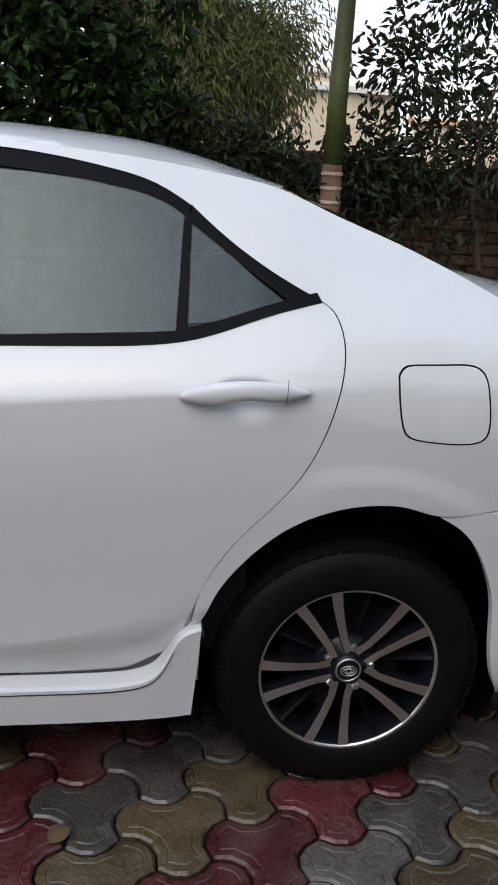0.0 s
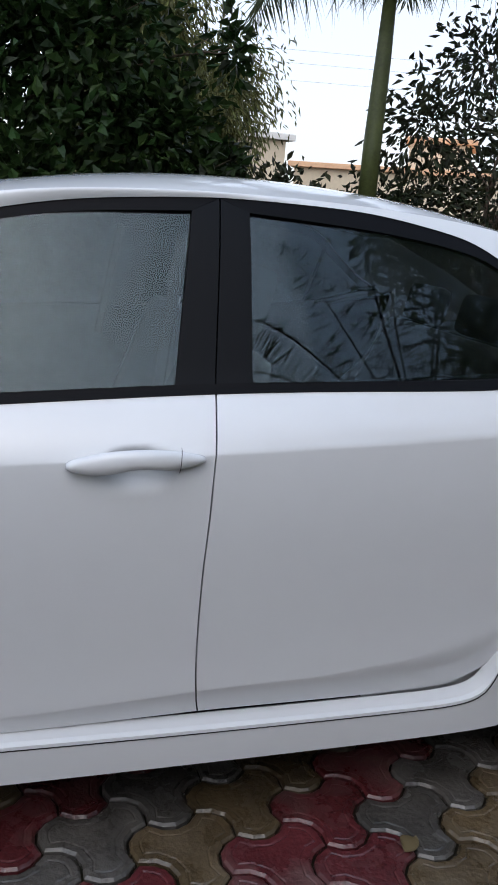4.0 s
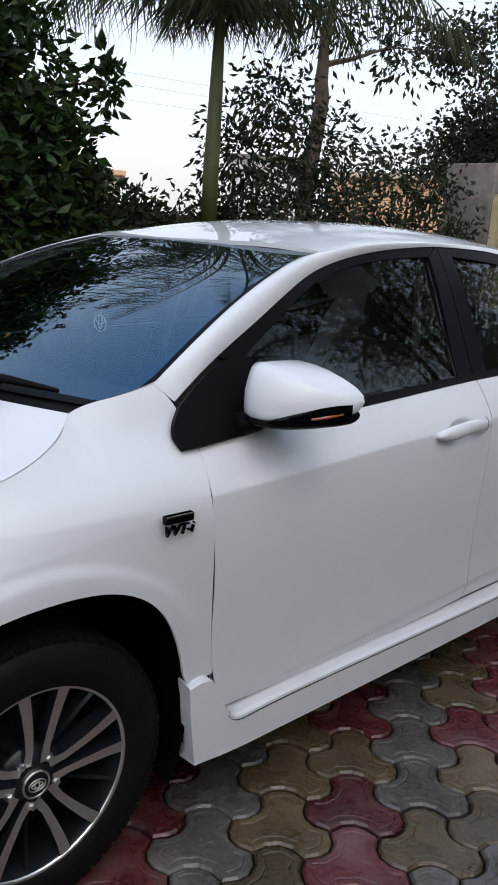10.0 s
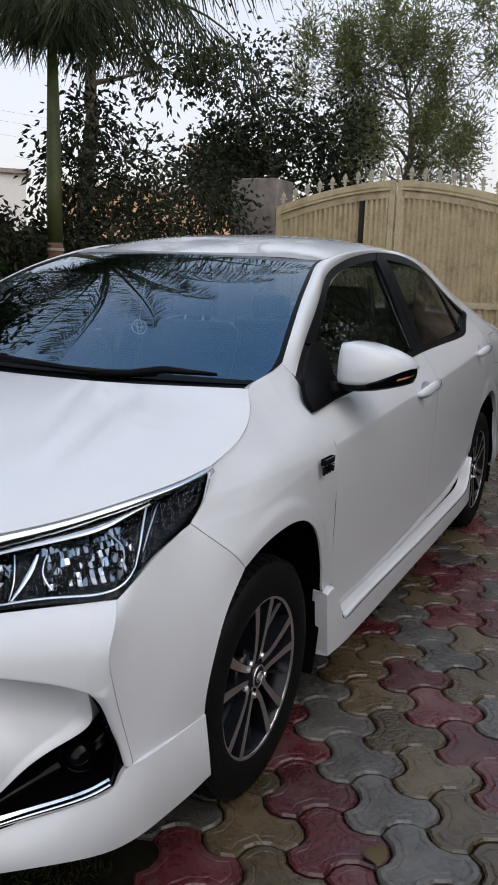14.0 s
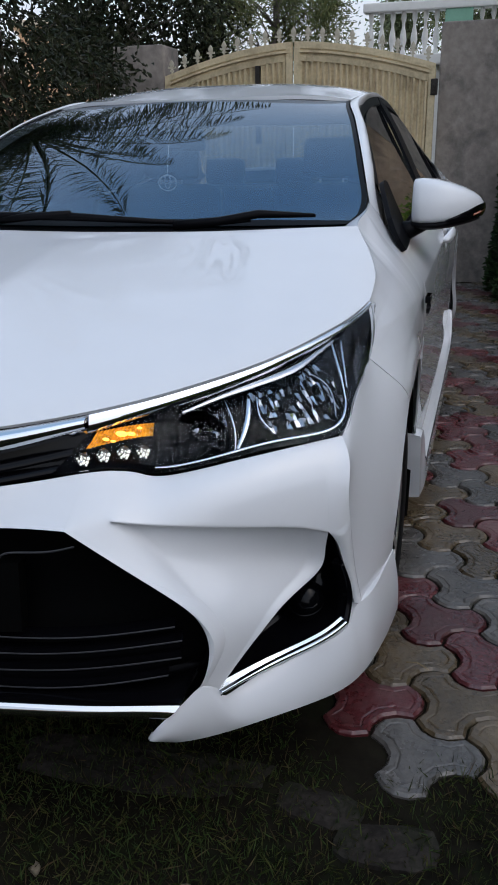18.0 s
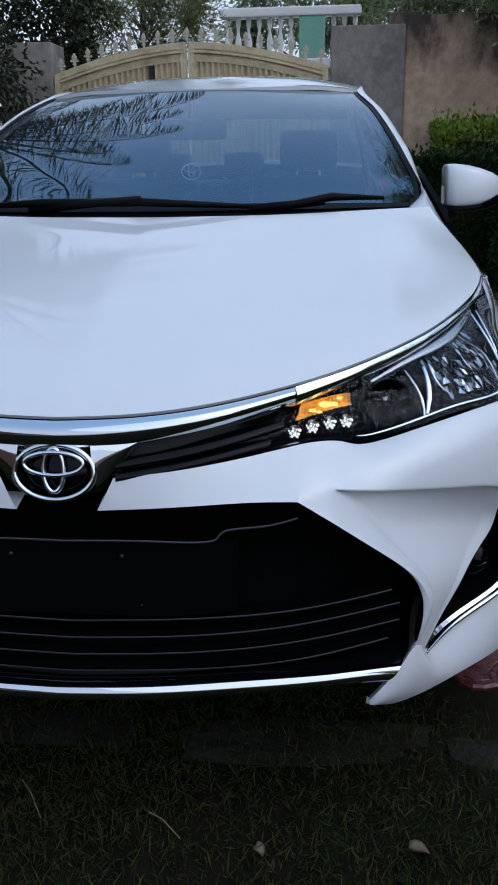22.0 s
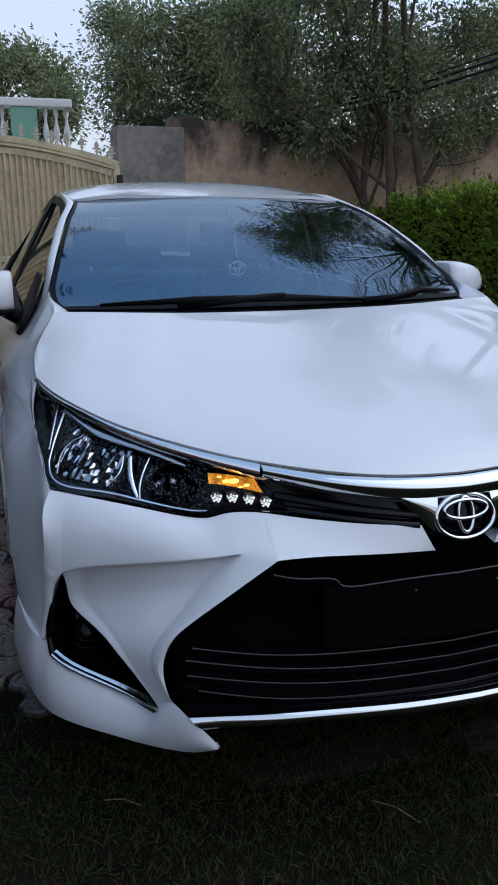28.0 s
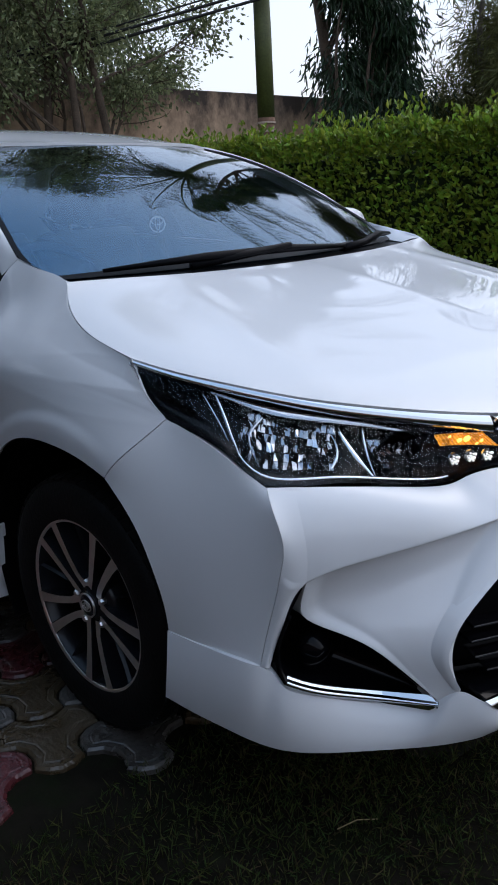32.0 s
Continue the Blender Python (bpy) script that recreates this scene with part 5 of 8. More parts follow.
for s in (-1, 1):
    hl = new("headlamp")
    hl.parent = car
    hl["label"] = "headlamp with chrome inner strip and lit amber indicator"
    lamps.append(hl)
    o = sheet("lens", lens_g, LENS, hl, "clear headlamp lens", thick=0.003, both=False, side=s)
    o.visible_shadow = False
    sheet("bezel", back, LAMP_DARK, hl, both=False, side=s)

    def along(u, v, depth):
        """A place behind the lens: u from the grille to the rear tip, v from bottom to top."""
        i, j = u * 59, v * 9
        a, b = int(min(i, 58)), int(min(j, 8))
        p = lens_g[b, a] * (1 - (i - a)) + lens_g[b, a + 1] * (i - a)
        q = lens_g[b + 1, a] * (1 - (i - a)) + lens_g[b + 1, a + 1] * (i - a)
        r = p * (1 - (j - b)) + q * (j - b) + np.array([depth, -depth * 0.55, 0])
        return Vector((r[0], s * r[1], r[2]))

    def ribbon(name, uv, du, dv, depth, mat, label="", taper=0.65):
        """A curved strip through (u, v), its half width given along u and v."""
        bm = bmesh.new()
        prev = None
        n = 30
        for k, (u, v) in enumerate(spl(uv, n)):
            w = 1 - taper + taper * math.sin(math.pi * (0.06 + 0.88 * k / (n - 1)))
            a = bm.verts.new(along(u - du * w, min(1, max(0, v - dv * w)), depth))
            b = bm.verts.new(along(u + du * w, min(1, max(0, v + dv * w)), depth))
            c2 = bm.verts.new(along(u, v, depth - 0.005))
            if prev:
                bm.faces.new((prev[0], a, c2, prev[2]))
                bm.faces.new((prev[2], c2, b, prev[1]))
            prev = (a, b, c2)
        part(name, bm, mat, hl, label, smooth=True)

    ribbon("chrome_lower_strip", [(0.19, 0.085), (0.35, 0.085), (0.50, 0.09), (0.60, 0.11), (0.635, 0.17)], 0, 0.020, 0.008, CHROME, taper=0.4)
    ribbon("chrome_end_strip", [(0.630, 0.15), (0.660, 0.34), (0.690, 0.60), (0.725, 0.90)], 0.0045, 0, 0.008, CHROME, taper=0.3)
    ribbon("chrome_tail_strip", [(0.665, 0.24), (0.705, 0.50), (0.760, 0.86)], 0.0030, 0, 0.010, CHROME)
    # smoked metal strip added for the pale sky reflection along the lens top
    ribbon("sky_reflection_strip", [(0.24, 0.85), (0.35, 0.90), (0.50, 0.90), (0.62, 0.89), (0.74, 0.92)], 0, 0.045, 0.012, SMOKED_CHROME, taper=0.5)
    ribbon("chrome_divider", [(0.352, 0.12), (0.378, 0.40), (0.408, 0.76)], 0.0070, 0, 0.010, CHROME, taper=0.5)
    ribbon("chrome_divider", [(0.345, 0.10), (0.352, 0.42), (0.350, 0.82)], 0.0022, 0, 0.012, CHROME)
    # inner lamp: a dark bowl with a small bright bulb; outer lamp: a wide bowl of mirror facets
    c = along(0.275, 0.49, 0.045)
    m = look(c, c + Vector((-1, s * 0.45, -0.05))) @ Matrix.Rotation(math.pi, 4, "Y")
    bm = bmesh.new()
    lathe(bm, [(0.0005, -0.012), (0.016, -0.010), (0.034, 0.004), (0.043, 0.022), (0.046, 0.034)], "z", 26, m)
    part("reflector", bm, LAMP_DARK, hl, smooth=True)
    bm = bmesh.new()
    lathe(bm, [(0.0150, 0.0), (0.0140, 0.016), (0.008, 0.026), (0.0005, 0.029)], "z", 12, m)
    part("bulb_dome", bm, SMOKED_CHROME, hl)
    for u0, u1, v0, v1, nu, nv, deep in ((0.405, 0.640, 0.16, 0.80, 24, 6, 0.034), (0.290, 0.340, 0.20, 0.66, 4, 5, 0.030)):
        for kind, mat, share in (("mirror_facets", CHROME, 0), ("smoked_facets", SMOKED_CHROME, 1), ("dark_facets", LAMP_DARK, 2)):
            pick = random.Random(17)
            bm = bmesh.new()
            for a in range(nu):
                for b in range(nv):
                    tone = pick.choice((0, 1, 1, 1, 1, 2, 2, 2, 2, 2)) if b < nv - 2 else pick.choice((1, 2, 1, 1))
                    tilt = [pick.uniform(-0.006, 0.006) for q in range(4)]
                    if tone != share:
                        continue
                    fu, fv = (u1 - u0) / nu, (v1 - v0) / nv
                    corners = ((a, b), (a + 0.94, b), (a + 0.94, b + 0.96), (a, b + 0.96))
                    bowl = deep - 0.020 * ((a + 0.5) / nu * 2 - 1) ** 2
                    bm.faces.new([bm.verts.new(along(u0 + fu * ca, v0 + fv * cb, bowl + tq)) for (ca, cb), tq in zip(corners, tilt)])
            part(kind, bm, mat, hl, "bright faceted headlamp reflector" if share == 0 else "")["kind"] = "stuff"
    ribbon("reflector_rim", [(0.432, 0.20), (0.415, 0.46), (0.430, 0.74)], 0.0022, 0, 0.016, CHROME)
    ribbon("reflector_rim", [(0.575, 0.18), (0.612, 0.46), (0.590, 0.78)], 0.0030, 0, 0.016, SMOKED_CHROME)
    for k in range(4):
        c = along(0.045 + 0.038 * k, 0.27 + 0.015 * k, 0.012)
        m = look(c, c + Vector((-1, s * 0.3, 0))) @ Matrix.Rotation(math.pi, 4, "Y")
        led = bmesh.new()
        lathe(led, [(0.0135, -0.004), (0.013, 0.0), (0.007, 0.001), (0.0005, -0.002)], "z", 9, m)
        cup = part("daylight_led", led, SMOKED_CHROME, hl, "small crystal led cluster")
        bm = bmesh.new()
        for q in range(11):
            a, rr = 2.4 * q, 0.0118 * math.sqrt((q + 0.3) / 11)
            bmesh.ops.create_icosphere(bm, subdivisions=1, radius=0.0016 + 0.0008 * (q % 3), matrix=m @ Matrix.Translation((rr * math.cos(a), rr * math.sin(a) * 0.85, 0.003)))
        part("led_crystal", bm, DRL, cup, "glowing white crystal")
    # amber strip: ribbed glowing lens, brightest at its grille end
    bm = bmesh.new()
    prev = None
    for k in range(31):
        u = 0.030 + 0.140 * k / 30
        lo_, hi_ = 0.54 + 0.06 * k / 30, 0.90 - 0.10 * k / 30
        dd = 0.012 + (0.004 if k % 2 else 0.0)
        ring = [bm.verts.new(along(u, lo_ + (hi_ - lo_) * q / 4, dd + (0.003 if q % 2 else 0))) for q in range(5)]
        if prev:
            for q in range(4):
                bm.faces.new((prev[q], prev[q + 1], ring[q + 1], ring[q]))
        prev = ring
    part("indicator", bm, AMBER_GLOW, hl, "lit amber indicator")
    for u, v, r in ((0.062, 0.70, 0.004), (0.095, 0.74, 0.007), (0.118, 0.70, 0.005), (0.082, 0.62, 0.003), (0.135, 0.78, 0.003)):
        bm = bmesh.new()
        bmesh.ops.create_icosphere(bm, subdivisions=2, radius=r, matrix=Matrix.Translation(along(u, v, 0.008)) @ Matrix.Diagonal((0.5, 1.7, 0.8, 1)))
        part("indicator_bulb", bm, AMBER, hl, "glowing amber bulb", smooth=True)

# ---- emblem ----
def ellipse_ring(bm, c, rx_, rz, tilt, r, seg=40, x_off=0.0):
    pts = []
    for k in range(seg + 1):
        a = 2 * math.pi * k / seg
        pts.append(Vector((c[0] + x_off - math.sin(tilt) * -rz * math.sin(a), c[1] + rx_ * math.cos(a), c[2] + math.cos(tilt) * rz * math.sin(a))))
    tube(bm, pts, r, 8, cap=False)


emb = new("emblem")
emb.parent = car
emb["label"] = "oval chrome emblem on a black base"
bm = bmesh.new()
ellipse_ring(bm, (-2.276, 0, 0.693), 0.067, 0.046, 0.22, 0.0055)
part("emblem_ring", bm, CHROME, emb, smooth=True)
bm = bmesh.new()
ellipse_ring(bm, (-2.277, 0, 0.708), 0.050, 0.019, 0.22, 0.0042)
ellipse_ring(bm, (-2.278, 0, 0.697), 0.017, 0.036, 0.22, 0.0042)
part("emblem_loop", bm, CHROME, emb, smooth=True)
for nm, mt, kx, kz, dx in (("emblem_plate", GLOSS_BLACK, 0.066, 0.045, 0.004), ("emblem_base", GLOSS_BLACK, 0.084, 0.064, 0.014)):
    bm = bmesh.new()
    lathe(bm, [(0.0005, 0.006), (0.6, 0.005), (0.92, 0.0), (1.0, -0.02)], "z", 40, Matrix.Translation((-2.270 + dx, 0, 0.690)) @ Euler((0, radians(-90) + 0.22, 0)).to_matrix().to_4x4() @ Matrix.Diagonal((kz, kx, 1, 1)))
    part(nm, bm, mt, emb, smooth=True)
sheet("chrome_wing", strip3([(-2.262, 0.060, 0.745), (-2.256, 0.105, 0.742), (-2.244, 0.145, 0.744)], [(-2.276, 0.068, 0.665), (-2.268, 0.085, 0.680), (-2.244, 0.145, 0.742)], 14, 5, (-0.006, 0, 0)), CHROME, emb, fold=0.006)

# ---- wheels ----
def wheel(x, s, phase, name):
    w = new("wheel")
    w.parent = car
    w["label"] = "dark alloy wheel with five machined double spokes"
    w.matrix_basis = Matrix.Translation((x, s * 0.76, 0.315)) @ Matrix.Rotation(0 if s < 0 else math.pi, 4, "Z")
    bm = bmesh.new()
    lathe(bm, [(0.208, -0.092), (0.219, -0.101), (0.236, -0.104), (0.262, -0.106), (0.285, -0.102), (0.300, -0.094), (0.3085, -0.082), (0.3145, -0.066), (0.3155, -0.04), (0.3158, 0), (0.3155, 0.04), (0.310, 0.08), (0.29, 0.10), (0.236, 0.104), (0.208, 0.092)], "y", 72)
    tyre = part("tyre", bm, RUBBER, w, "dusty black rubber tyre", smooth=True)
    bm = bmesh.new()
    for k in range(60):
        for side_ in (-1, 1):
            m = Matrix.Rotation(2 * math.pi * k / 60 + (0.03 if side_ > 0 else 0), 4, "Y") @ Matrix.Translation((0, side_ * 0.073, 0.3125))
            box(bm, -0.013, 0.013, -0.018, 0.018, -0.008, 0.0018, 0.0, m @ Matrix.Rotation(-side_ * 0.20, 4, "X"))
    part("tread_block", bm, RUBBER, tyre)["kind"] = "stuff"
    bm = bmesh.new()
    lathe(bm, [(0.2075, -0.080), (0.2165, -0.0905), (0.2155, -0.0945), (0.2085, -0.0935), (0.2045, -0.088), (0.196, -0.02), (0.190, 0.06), (0.215, 0.09)], "y", 72)
    part("rim_barrel", bm, RIM_DARK, w, smooth=True)
    bm = bmesh.new()
    lathe(bm, [(0.2178, -0.0925), (0.2160, -0.0965), (0.2090, -0.0960), (0.2062, -0.0915)], "y", 72)
    part("rim_edge", bm, SATIN_METAL, w, "bright machined rim edge", smooth=True)
    # pairs of spokes: machined faces on dark backs, and a thin dark rib between pairs
    for k in range(5):
        a0 = radians(phase + 72 * k)
        for sgn in (-1, 1):
            face, body = bmesh.new(), bmesh.new()
            rows = []
            for r, off, half, y in ((0.040, 0.020, 0.010, -0.079), (0.075, 0.019, 0.0085, -0.084), (0.12, 0.026, 0.0098, -0.088), (0.165, 0.035, 0.0115, -0.0905), (0.2075, 0.046, 0.0138, -0.0925)):
                rows.append((r, off * sgn, half, y))
            for mesh, lift, deep, grow in ((face, 0.0012, 0.0, 1.0), (body, 0.0, 0.045, 1.18)):
                prev = None
                for r, off, half, y in rows:
                    def pt(t, yy):
                        return Vector((r * math.cos(a0) - t * math.sin(a0), yy, r * math.sin(a0) + t * math.cos(a0)))
                    ring = [mesh.verts.new(pt(off - half * grow, y - lift)), mesh.verts.new(pt(off + half * grow, y - lift))]
                    if deep:
                        ring += [mesh.verts.new(pt(off + half * 0.7, y + deep)), mesh.verts.new(pt(off - half * 0.7, y + deep))]
                    if prev:
                        n = len(ring)
                        for q in range(n if deep else 1):
                            mesh.faces.new((prev[q], prev[(q + 1) % n], ring[(q + 1) % n], ring[q]))
                    prev = ring
            part("spoke_face", face, SATIN_METAL, w)
            part("spoke_back", body, RIM_DARK, w)
        a1 = a0 + radians(36)
        rib = bmesh.new()
        for q, (r0, r1, w0) in enumerate(((0.07, 0.205, 0.0045),)):
            m = Matrix.Rotation(-a1, 4, "Y")
            prev = None
            for r, y in ((r0, -0.062), (0.12, -0.072), (0.17, -0.080), (r1, -0.088)):
                ring = [rib.verts.new(m @ Vector((r, y + dy, dz))) for dy, dz in ((0.0, 0.0), (0.008, w0), (0.03, w0 * 1.6), (0.03, -w0 * 1.6), (0.008, -w0))]
                if prev:
                    for c in range(5):
                        rib.faces.new((prev[c], prev[(c + 1) % 5], ring[(c + 1) % 5], ring[c]))
                prev = ring
        part("thin_rib", rib, RIM_DARK, w)
        nut = bmesh.new()
        m = Matrix.Rotation(-a1, 4, "Y") @ Matrix.Translation((0.055, -0.072, 0)) @ Matrix.Rotation(radians(90), 4, "X")
        lathe(nut, [(0.0098, -0.03), (0.0098, 0.008), (0.007, 0.014), (0.0005, 0.015)], "z", 6, m)
        part("lug_nut", nut, SATIN_METAL, w, smooth=False)
    bm = bmesh.new()
    lathe(bm, [(0.0005, -0.092), (0.022, -0.0915), (0.0285, -0.089), (0.031, -0.083), (0.034, -0.080), (0.075, -0.070), (0.082, -0.055), (0.082, 0.02)], "y", 40)
    part("hub", bm, RIM_DARK, w, smooth=True)
    bm = bmesh.new()
    lathe(bm, [(0.030, -0.086), (0.0315, -0.0905), (0.028, -0.0915), (0.0265, -0.0895)], "y", 36)
    part("cap_ring", bm, SATIN_METAL, w, smooth=True)
    bm = bmesh.new()
    for rx_, rz in ((0.019, 0.013), (0.013, 0.006), (0.005, 0.012)):
        tube(bm, [Vector((rx_ * math.cos(2 * math.pi * k / 24), -0.0928, rz * math.sin(2 * math.pi * k / 24))) for k in range(25)], 0.0016, 6, cap=False)
    part("cap_mark", bm, SATIN_METAL, w, smooth=True)
    bm = bmesh.new()
    lathe(bm, [(0.07, -0.015), (0.150, -0.015), (0.150, 0.01), (0.07, 0.01)], "y", 40)
    part("brake_disc", bm, RIM_DARK, w, "dark brake disc", smooth=False)
    bm = bmesh.new()
    lathe(bm, [(0.0005, 0.05), (0.20, 0.05), (0.20, 0.07), (0.0005, 0.07)], "y", 40)
    part("backing_plate", bm, UNDER, w)
    return w


for x, ph in ((-1.35, 14), (1.35, 43)):
    wheel(x, -1, ph, "l")
    wheel(x, 1, 60, "r")
for x in (-1.35, 1.345):
    for s in (-1, 1):
        bm = bmesh.new()
        prev = None
        for k in range(25):
            a = radians(-28 + 236 * k / 24)
            r = 0.375
            ring = [bm.verts.new((x + r * math.cos(a), s * y, 0.35 + r * math.sin(a))) for y in (0.868, 0.56)]
            if prev:
                bm.faces.new((prev[0], prev[1], ring[1], ring[0]))
            prev = ring
        c = bm.verts.new((x, s * 0.56, 0.35))
        vs3 = [v for v in bm.verts if abs(abs(v.co.y) - 0.56) < 1e-5 and v is not c]
        for a, b in zip(vs3, vs3[1:]):
            bm.faces.new((a, b, c))
        part("wheel_arch_liner", bm, UNDER, car, "dark wheel arch liner")

# underbody
bm = bmesh.new()
box(bm, -0.98, 0.98, -0.84, 0.84, 0.20, 0.30, 0.01)
box(bm, -1.98, -1.72, -0.58, 0.58, 0.26, 0.62, 0.02)
box(bm, -1.75, -0.95, -0.55, 0.55, 0.22, 0.70, 0.02)
box(bm, 0.95, 2.0, -0.55, 0.55, 0.22, 0.70, 0.02)
box(bm, 1.72, 2.15, -0.72, 0.72, 0.26, 0.70, 0.02)
part("underbody", bm, UNDER, car, "dark underbody")

# ---- rear end ----
def tail_rows(table):
    return np.array([spl([(xs, 0, z), (xs - 0.012, 0.3, z), (xs - 0.06, w0 - 0.06, z), (xs - 0.17, w1 - 0.05, z), (max(end + 0.02, xs - 0.32), w1, z), (end, we, z)], 40) for z, xs, w0, w1, end, we in table])


full_sheet("tail_panel", tail_rows(((1.075, 2.17, 0.58, 0.66, 1.9, 0.70), (1.03, 2.20, 0.61, 0.71, 1.96, 0.76), (0.96, 2.235, 0.66, 0.775, 1.99, 0.80), (0.86, 2.245, 0.70, 0.815, 2.0, 0.825), (0.767, 2.25, 0.72, 0.835, 2.0, 0.832))), PAINT, label="white tail panel")
RB_ARCH = [(1.512, 0.7185), (1.560, 0.690), (1.605, 0.640), (1.640, 0.57), (1.660, 0.50), (1.668, 0.38), (1.690, 0.30), (1.715, 0.25)]
RB_TOP = [(1.512, 0.7185), (1.65, 0.7315), (1.85, 0.7465), (2.0, 0.7615)]
rb = coons(spl([RB_ARCH[-1], (1.85, 0.248), (2.0, 0.25)], 30), spl(RB_TOP, 30), spl(RB_ARCH[::-1], 30), spl([(2.0, 0.25), (2.0, 0.7615)], 30))
rb_y = val(rb[..., 0], [1.5, 1.7, 1.85, 2.0], [0.884, 0.880, 0.868, 0.842]) + 0.016 * np.exp(-((rb[..., 1] - 0.36) / 0.10) ** 2) - 0.03 * np.clip((0.30 - rb[..., 1]) / 0.05, 0, 1) ** 2
sheet("rear_bumper_side", np.stack([rb[..., 0], rb_y, rb[..., 1]], -1), PAINT, label="white side of the rear bumper", fold=0.02)
full_sheet("rear_bumper", tail_rows(((0.7615, 2.255, 0.72, 0.835, 2.0, 0.842), (0.70, 2.285, 0.72, 0.838, 2.0, 0.842), (0.57, 2.302, 0.72, 0.84, 2.0, 0.842), (0.45, 2.305, 0.72, 0.848, 2.0, 0.850), (0.36, 2.285, 0.72, 0.855, 2.0, 0.858), (0.28, 2.25, 0.71, 0.835, 2.0, 0.840), (0.25, 2.22, 0.70, 0.81, 2.0, 0.812))), PAINT, label="white rear bumper")
deck = strip3([(1.70, 0, 1.162), (1.71, 0.3, 1.155), (1.73, 0.55, 1.142), (1.75, 0.678, 1.13)], [(2.19, 0, 1.060), (2.18, 0.3, 1.058), (2.13, 0.54, 1.055), (2.02, 0.69, 1.060)], 24, 10, (0, 0, 0.018))
full_sheet("trunk_lid", deck, PAINT, fold=0.02)
sheet("tail_lamp", strip3([(2.02, 0.815, 1.0), (2.10, 0.765, 1.0), (2.19, 0.62, 0.99), (2.235, 0.45, 0.98)], [(2.01, 0.845, 0.88), (2.10, 0.805, 0.87), (2.20, 0.66, 0.87), (2.25, 0.48, 0.885)], 20, 5, (0.012, 0.012, 0)), TAIL_RED, label="red tail lamp", fold=0.03)

# ---- fuel flap ----
FU = [(1.388, 1.028), (1.40, 1.043), (1.425, 1.048), (1.50, 1.050), (1.555, 1.049), (1.578, 1.036), (1.588, 1.00), (1.594, 0.93), (1.586, 0.90), (1.56, 0.888), (1.50, 0.887), (1.44, 0.893), (1.412, 0.903), (1.398, 0.93), (1.388, 1.0)]
for s in (-1,):
    loop = spl(FU + FU[:1], 49)[:-1]
    cen = np.array([1.49, 0.968])
    flap = new("fuel_flap")
    flap.parent = car
    for nm, k0, off, mt in (("flap_gap", 1.0, 0.0008, BLACK_TRIM), ("flap_skin", 0.962, 0.0016, PAINT)):
        bm = bmesh.new()
        prev = None
        for q in (1.0, 0.66, 0.33):
            ring = []
            for p in loop:
                x, z = cen + (p - cen) * k0 * q
                yy = float(side_y(x, z)) + float(side_flare(x, z, 1.335, 0.37)) + off
                ring.append(bm.verts.new((x, s * yy, z)))
            if prev:
                for a in range(len(ring)):
                    bm.faces.new((prev[a], prev[(a + 1) % len(ring)], ring[(a + 1) % len(ring)], ring[a]))
            prev = ring
        bm.faces.new(prev)
        part(nm, bm, mt, flap, smooth=True)

# ---- door handles ----
def handle(x0, x1, z0, z1, parent_pair):
    """A bow-shaped pull with a closed cap at its rear end, over a dished recess."""
    n = 26
    for s, par in zip((-1, 1), parent_pair):
        h = new("door_handle")
        h.parent = par
        h["label"] = "white bow-shaped door handle"
        bm = bmesh.new()
        prev = None
        for k in range(n + 1):
            u = k / n
            x = x0 + (x1 - x0) * u
            zc = z0 + (z1 - z0) * u + 0.006 * math.sin(math.pi * u)
            hh = 0.026 * max(0.03, math.sin(math.pi * (0.02 + 0.96 * u ** 0.85))) ** 0.55
            waist = 1 - 0.45 * math.exp(-((u - 0.5) / 0.18) ** 2)
            yb = float(side_y(x, zc))
            out = 0.008 + 0.030 * math.sin(math.pi * (0.04 + 0.92 * u)) ** 0.7
            ring = []
            for q in range(12):
                a = 2 * math.pi * q / 12
                up = math.sin(a)
                ring.append(bm.verts.new((x, s * (yb + out - 0.012 + 0.014 * math.cos(a)), zc + hh * up * (waist if up < 0 else 1.0))))
            if prev:
                for q in range(12):
                    bm.faces.new((prev[q], prev[(q + 1) % 12], ring[(q + 1) % 12], ring[q]))
            else:
                bm.faces.new(ring[::-1])
            prev = ring
        bm.faces.new(prev)
        part("pull", bm, PAINT, h, smooth=True)
        bm = bmesh.new()
        xg = x0 + (x1 - x0) * 0.80
        zg = z0 + (z1 - z0) * 0.80
        tube(bm, [(xg + 0.0006 * q, s * (float(side_y(xg, zg)) + 0.0195 + 0.0145 * math.cos(q * 0.55 - 1.6)), zg + 0.004 + 0.026 * math.sin(q * 0.55 - 1.6)) for q in range(7)], 0.0006, 5)
        part("cap_joint", bm, BLACK_TRIM, h)


handle(-0.106, 0.168, 0.909, 0.924, door_f)
handle(0.936, 1.200, 0.981, 0.992, door_r)

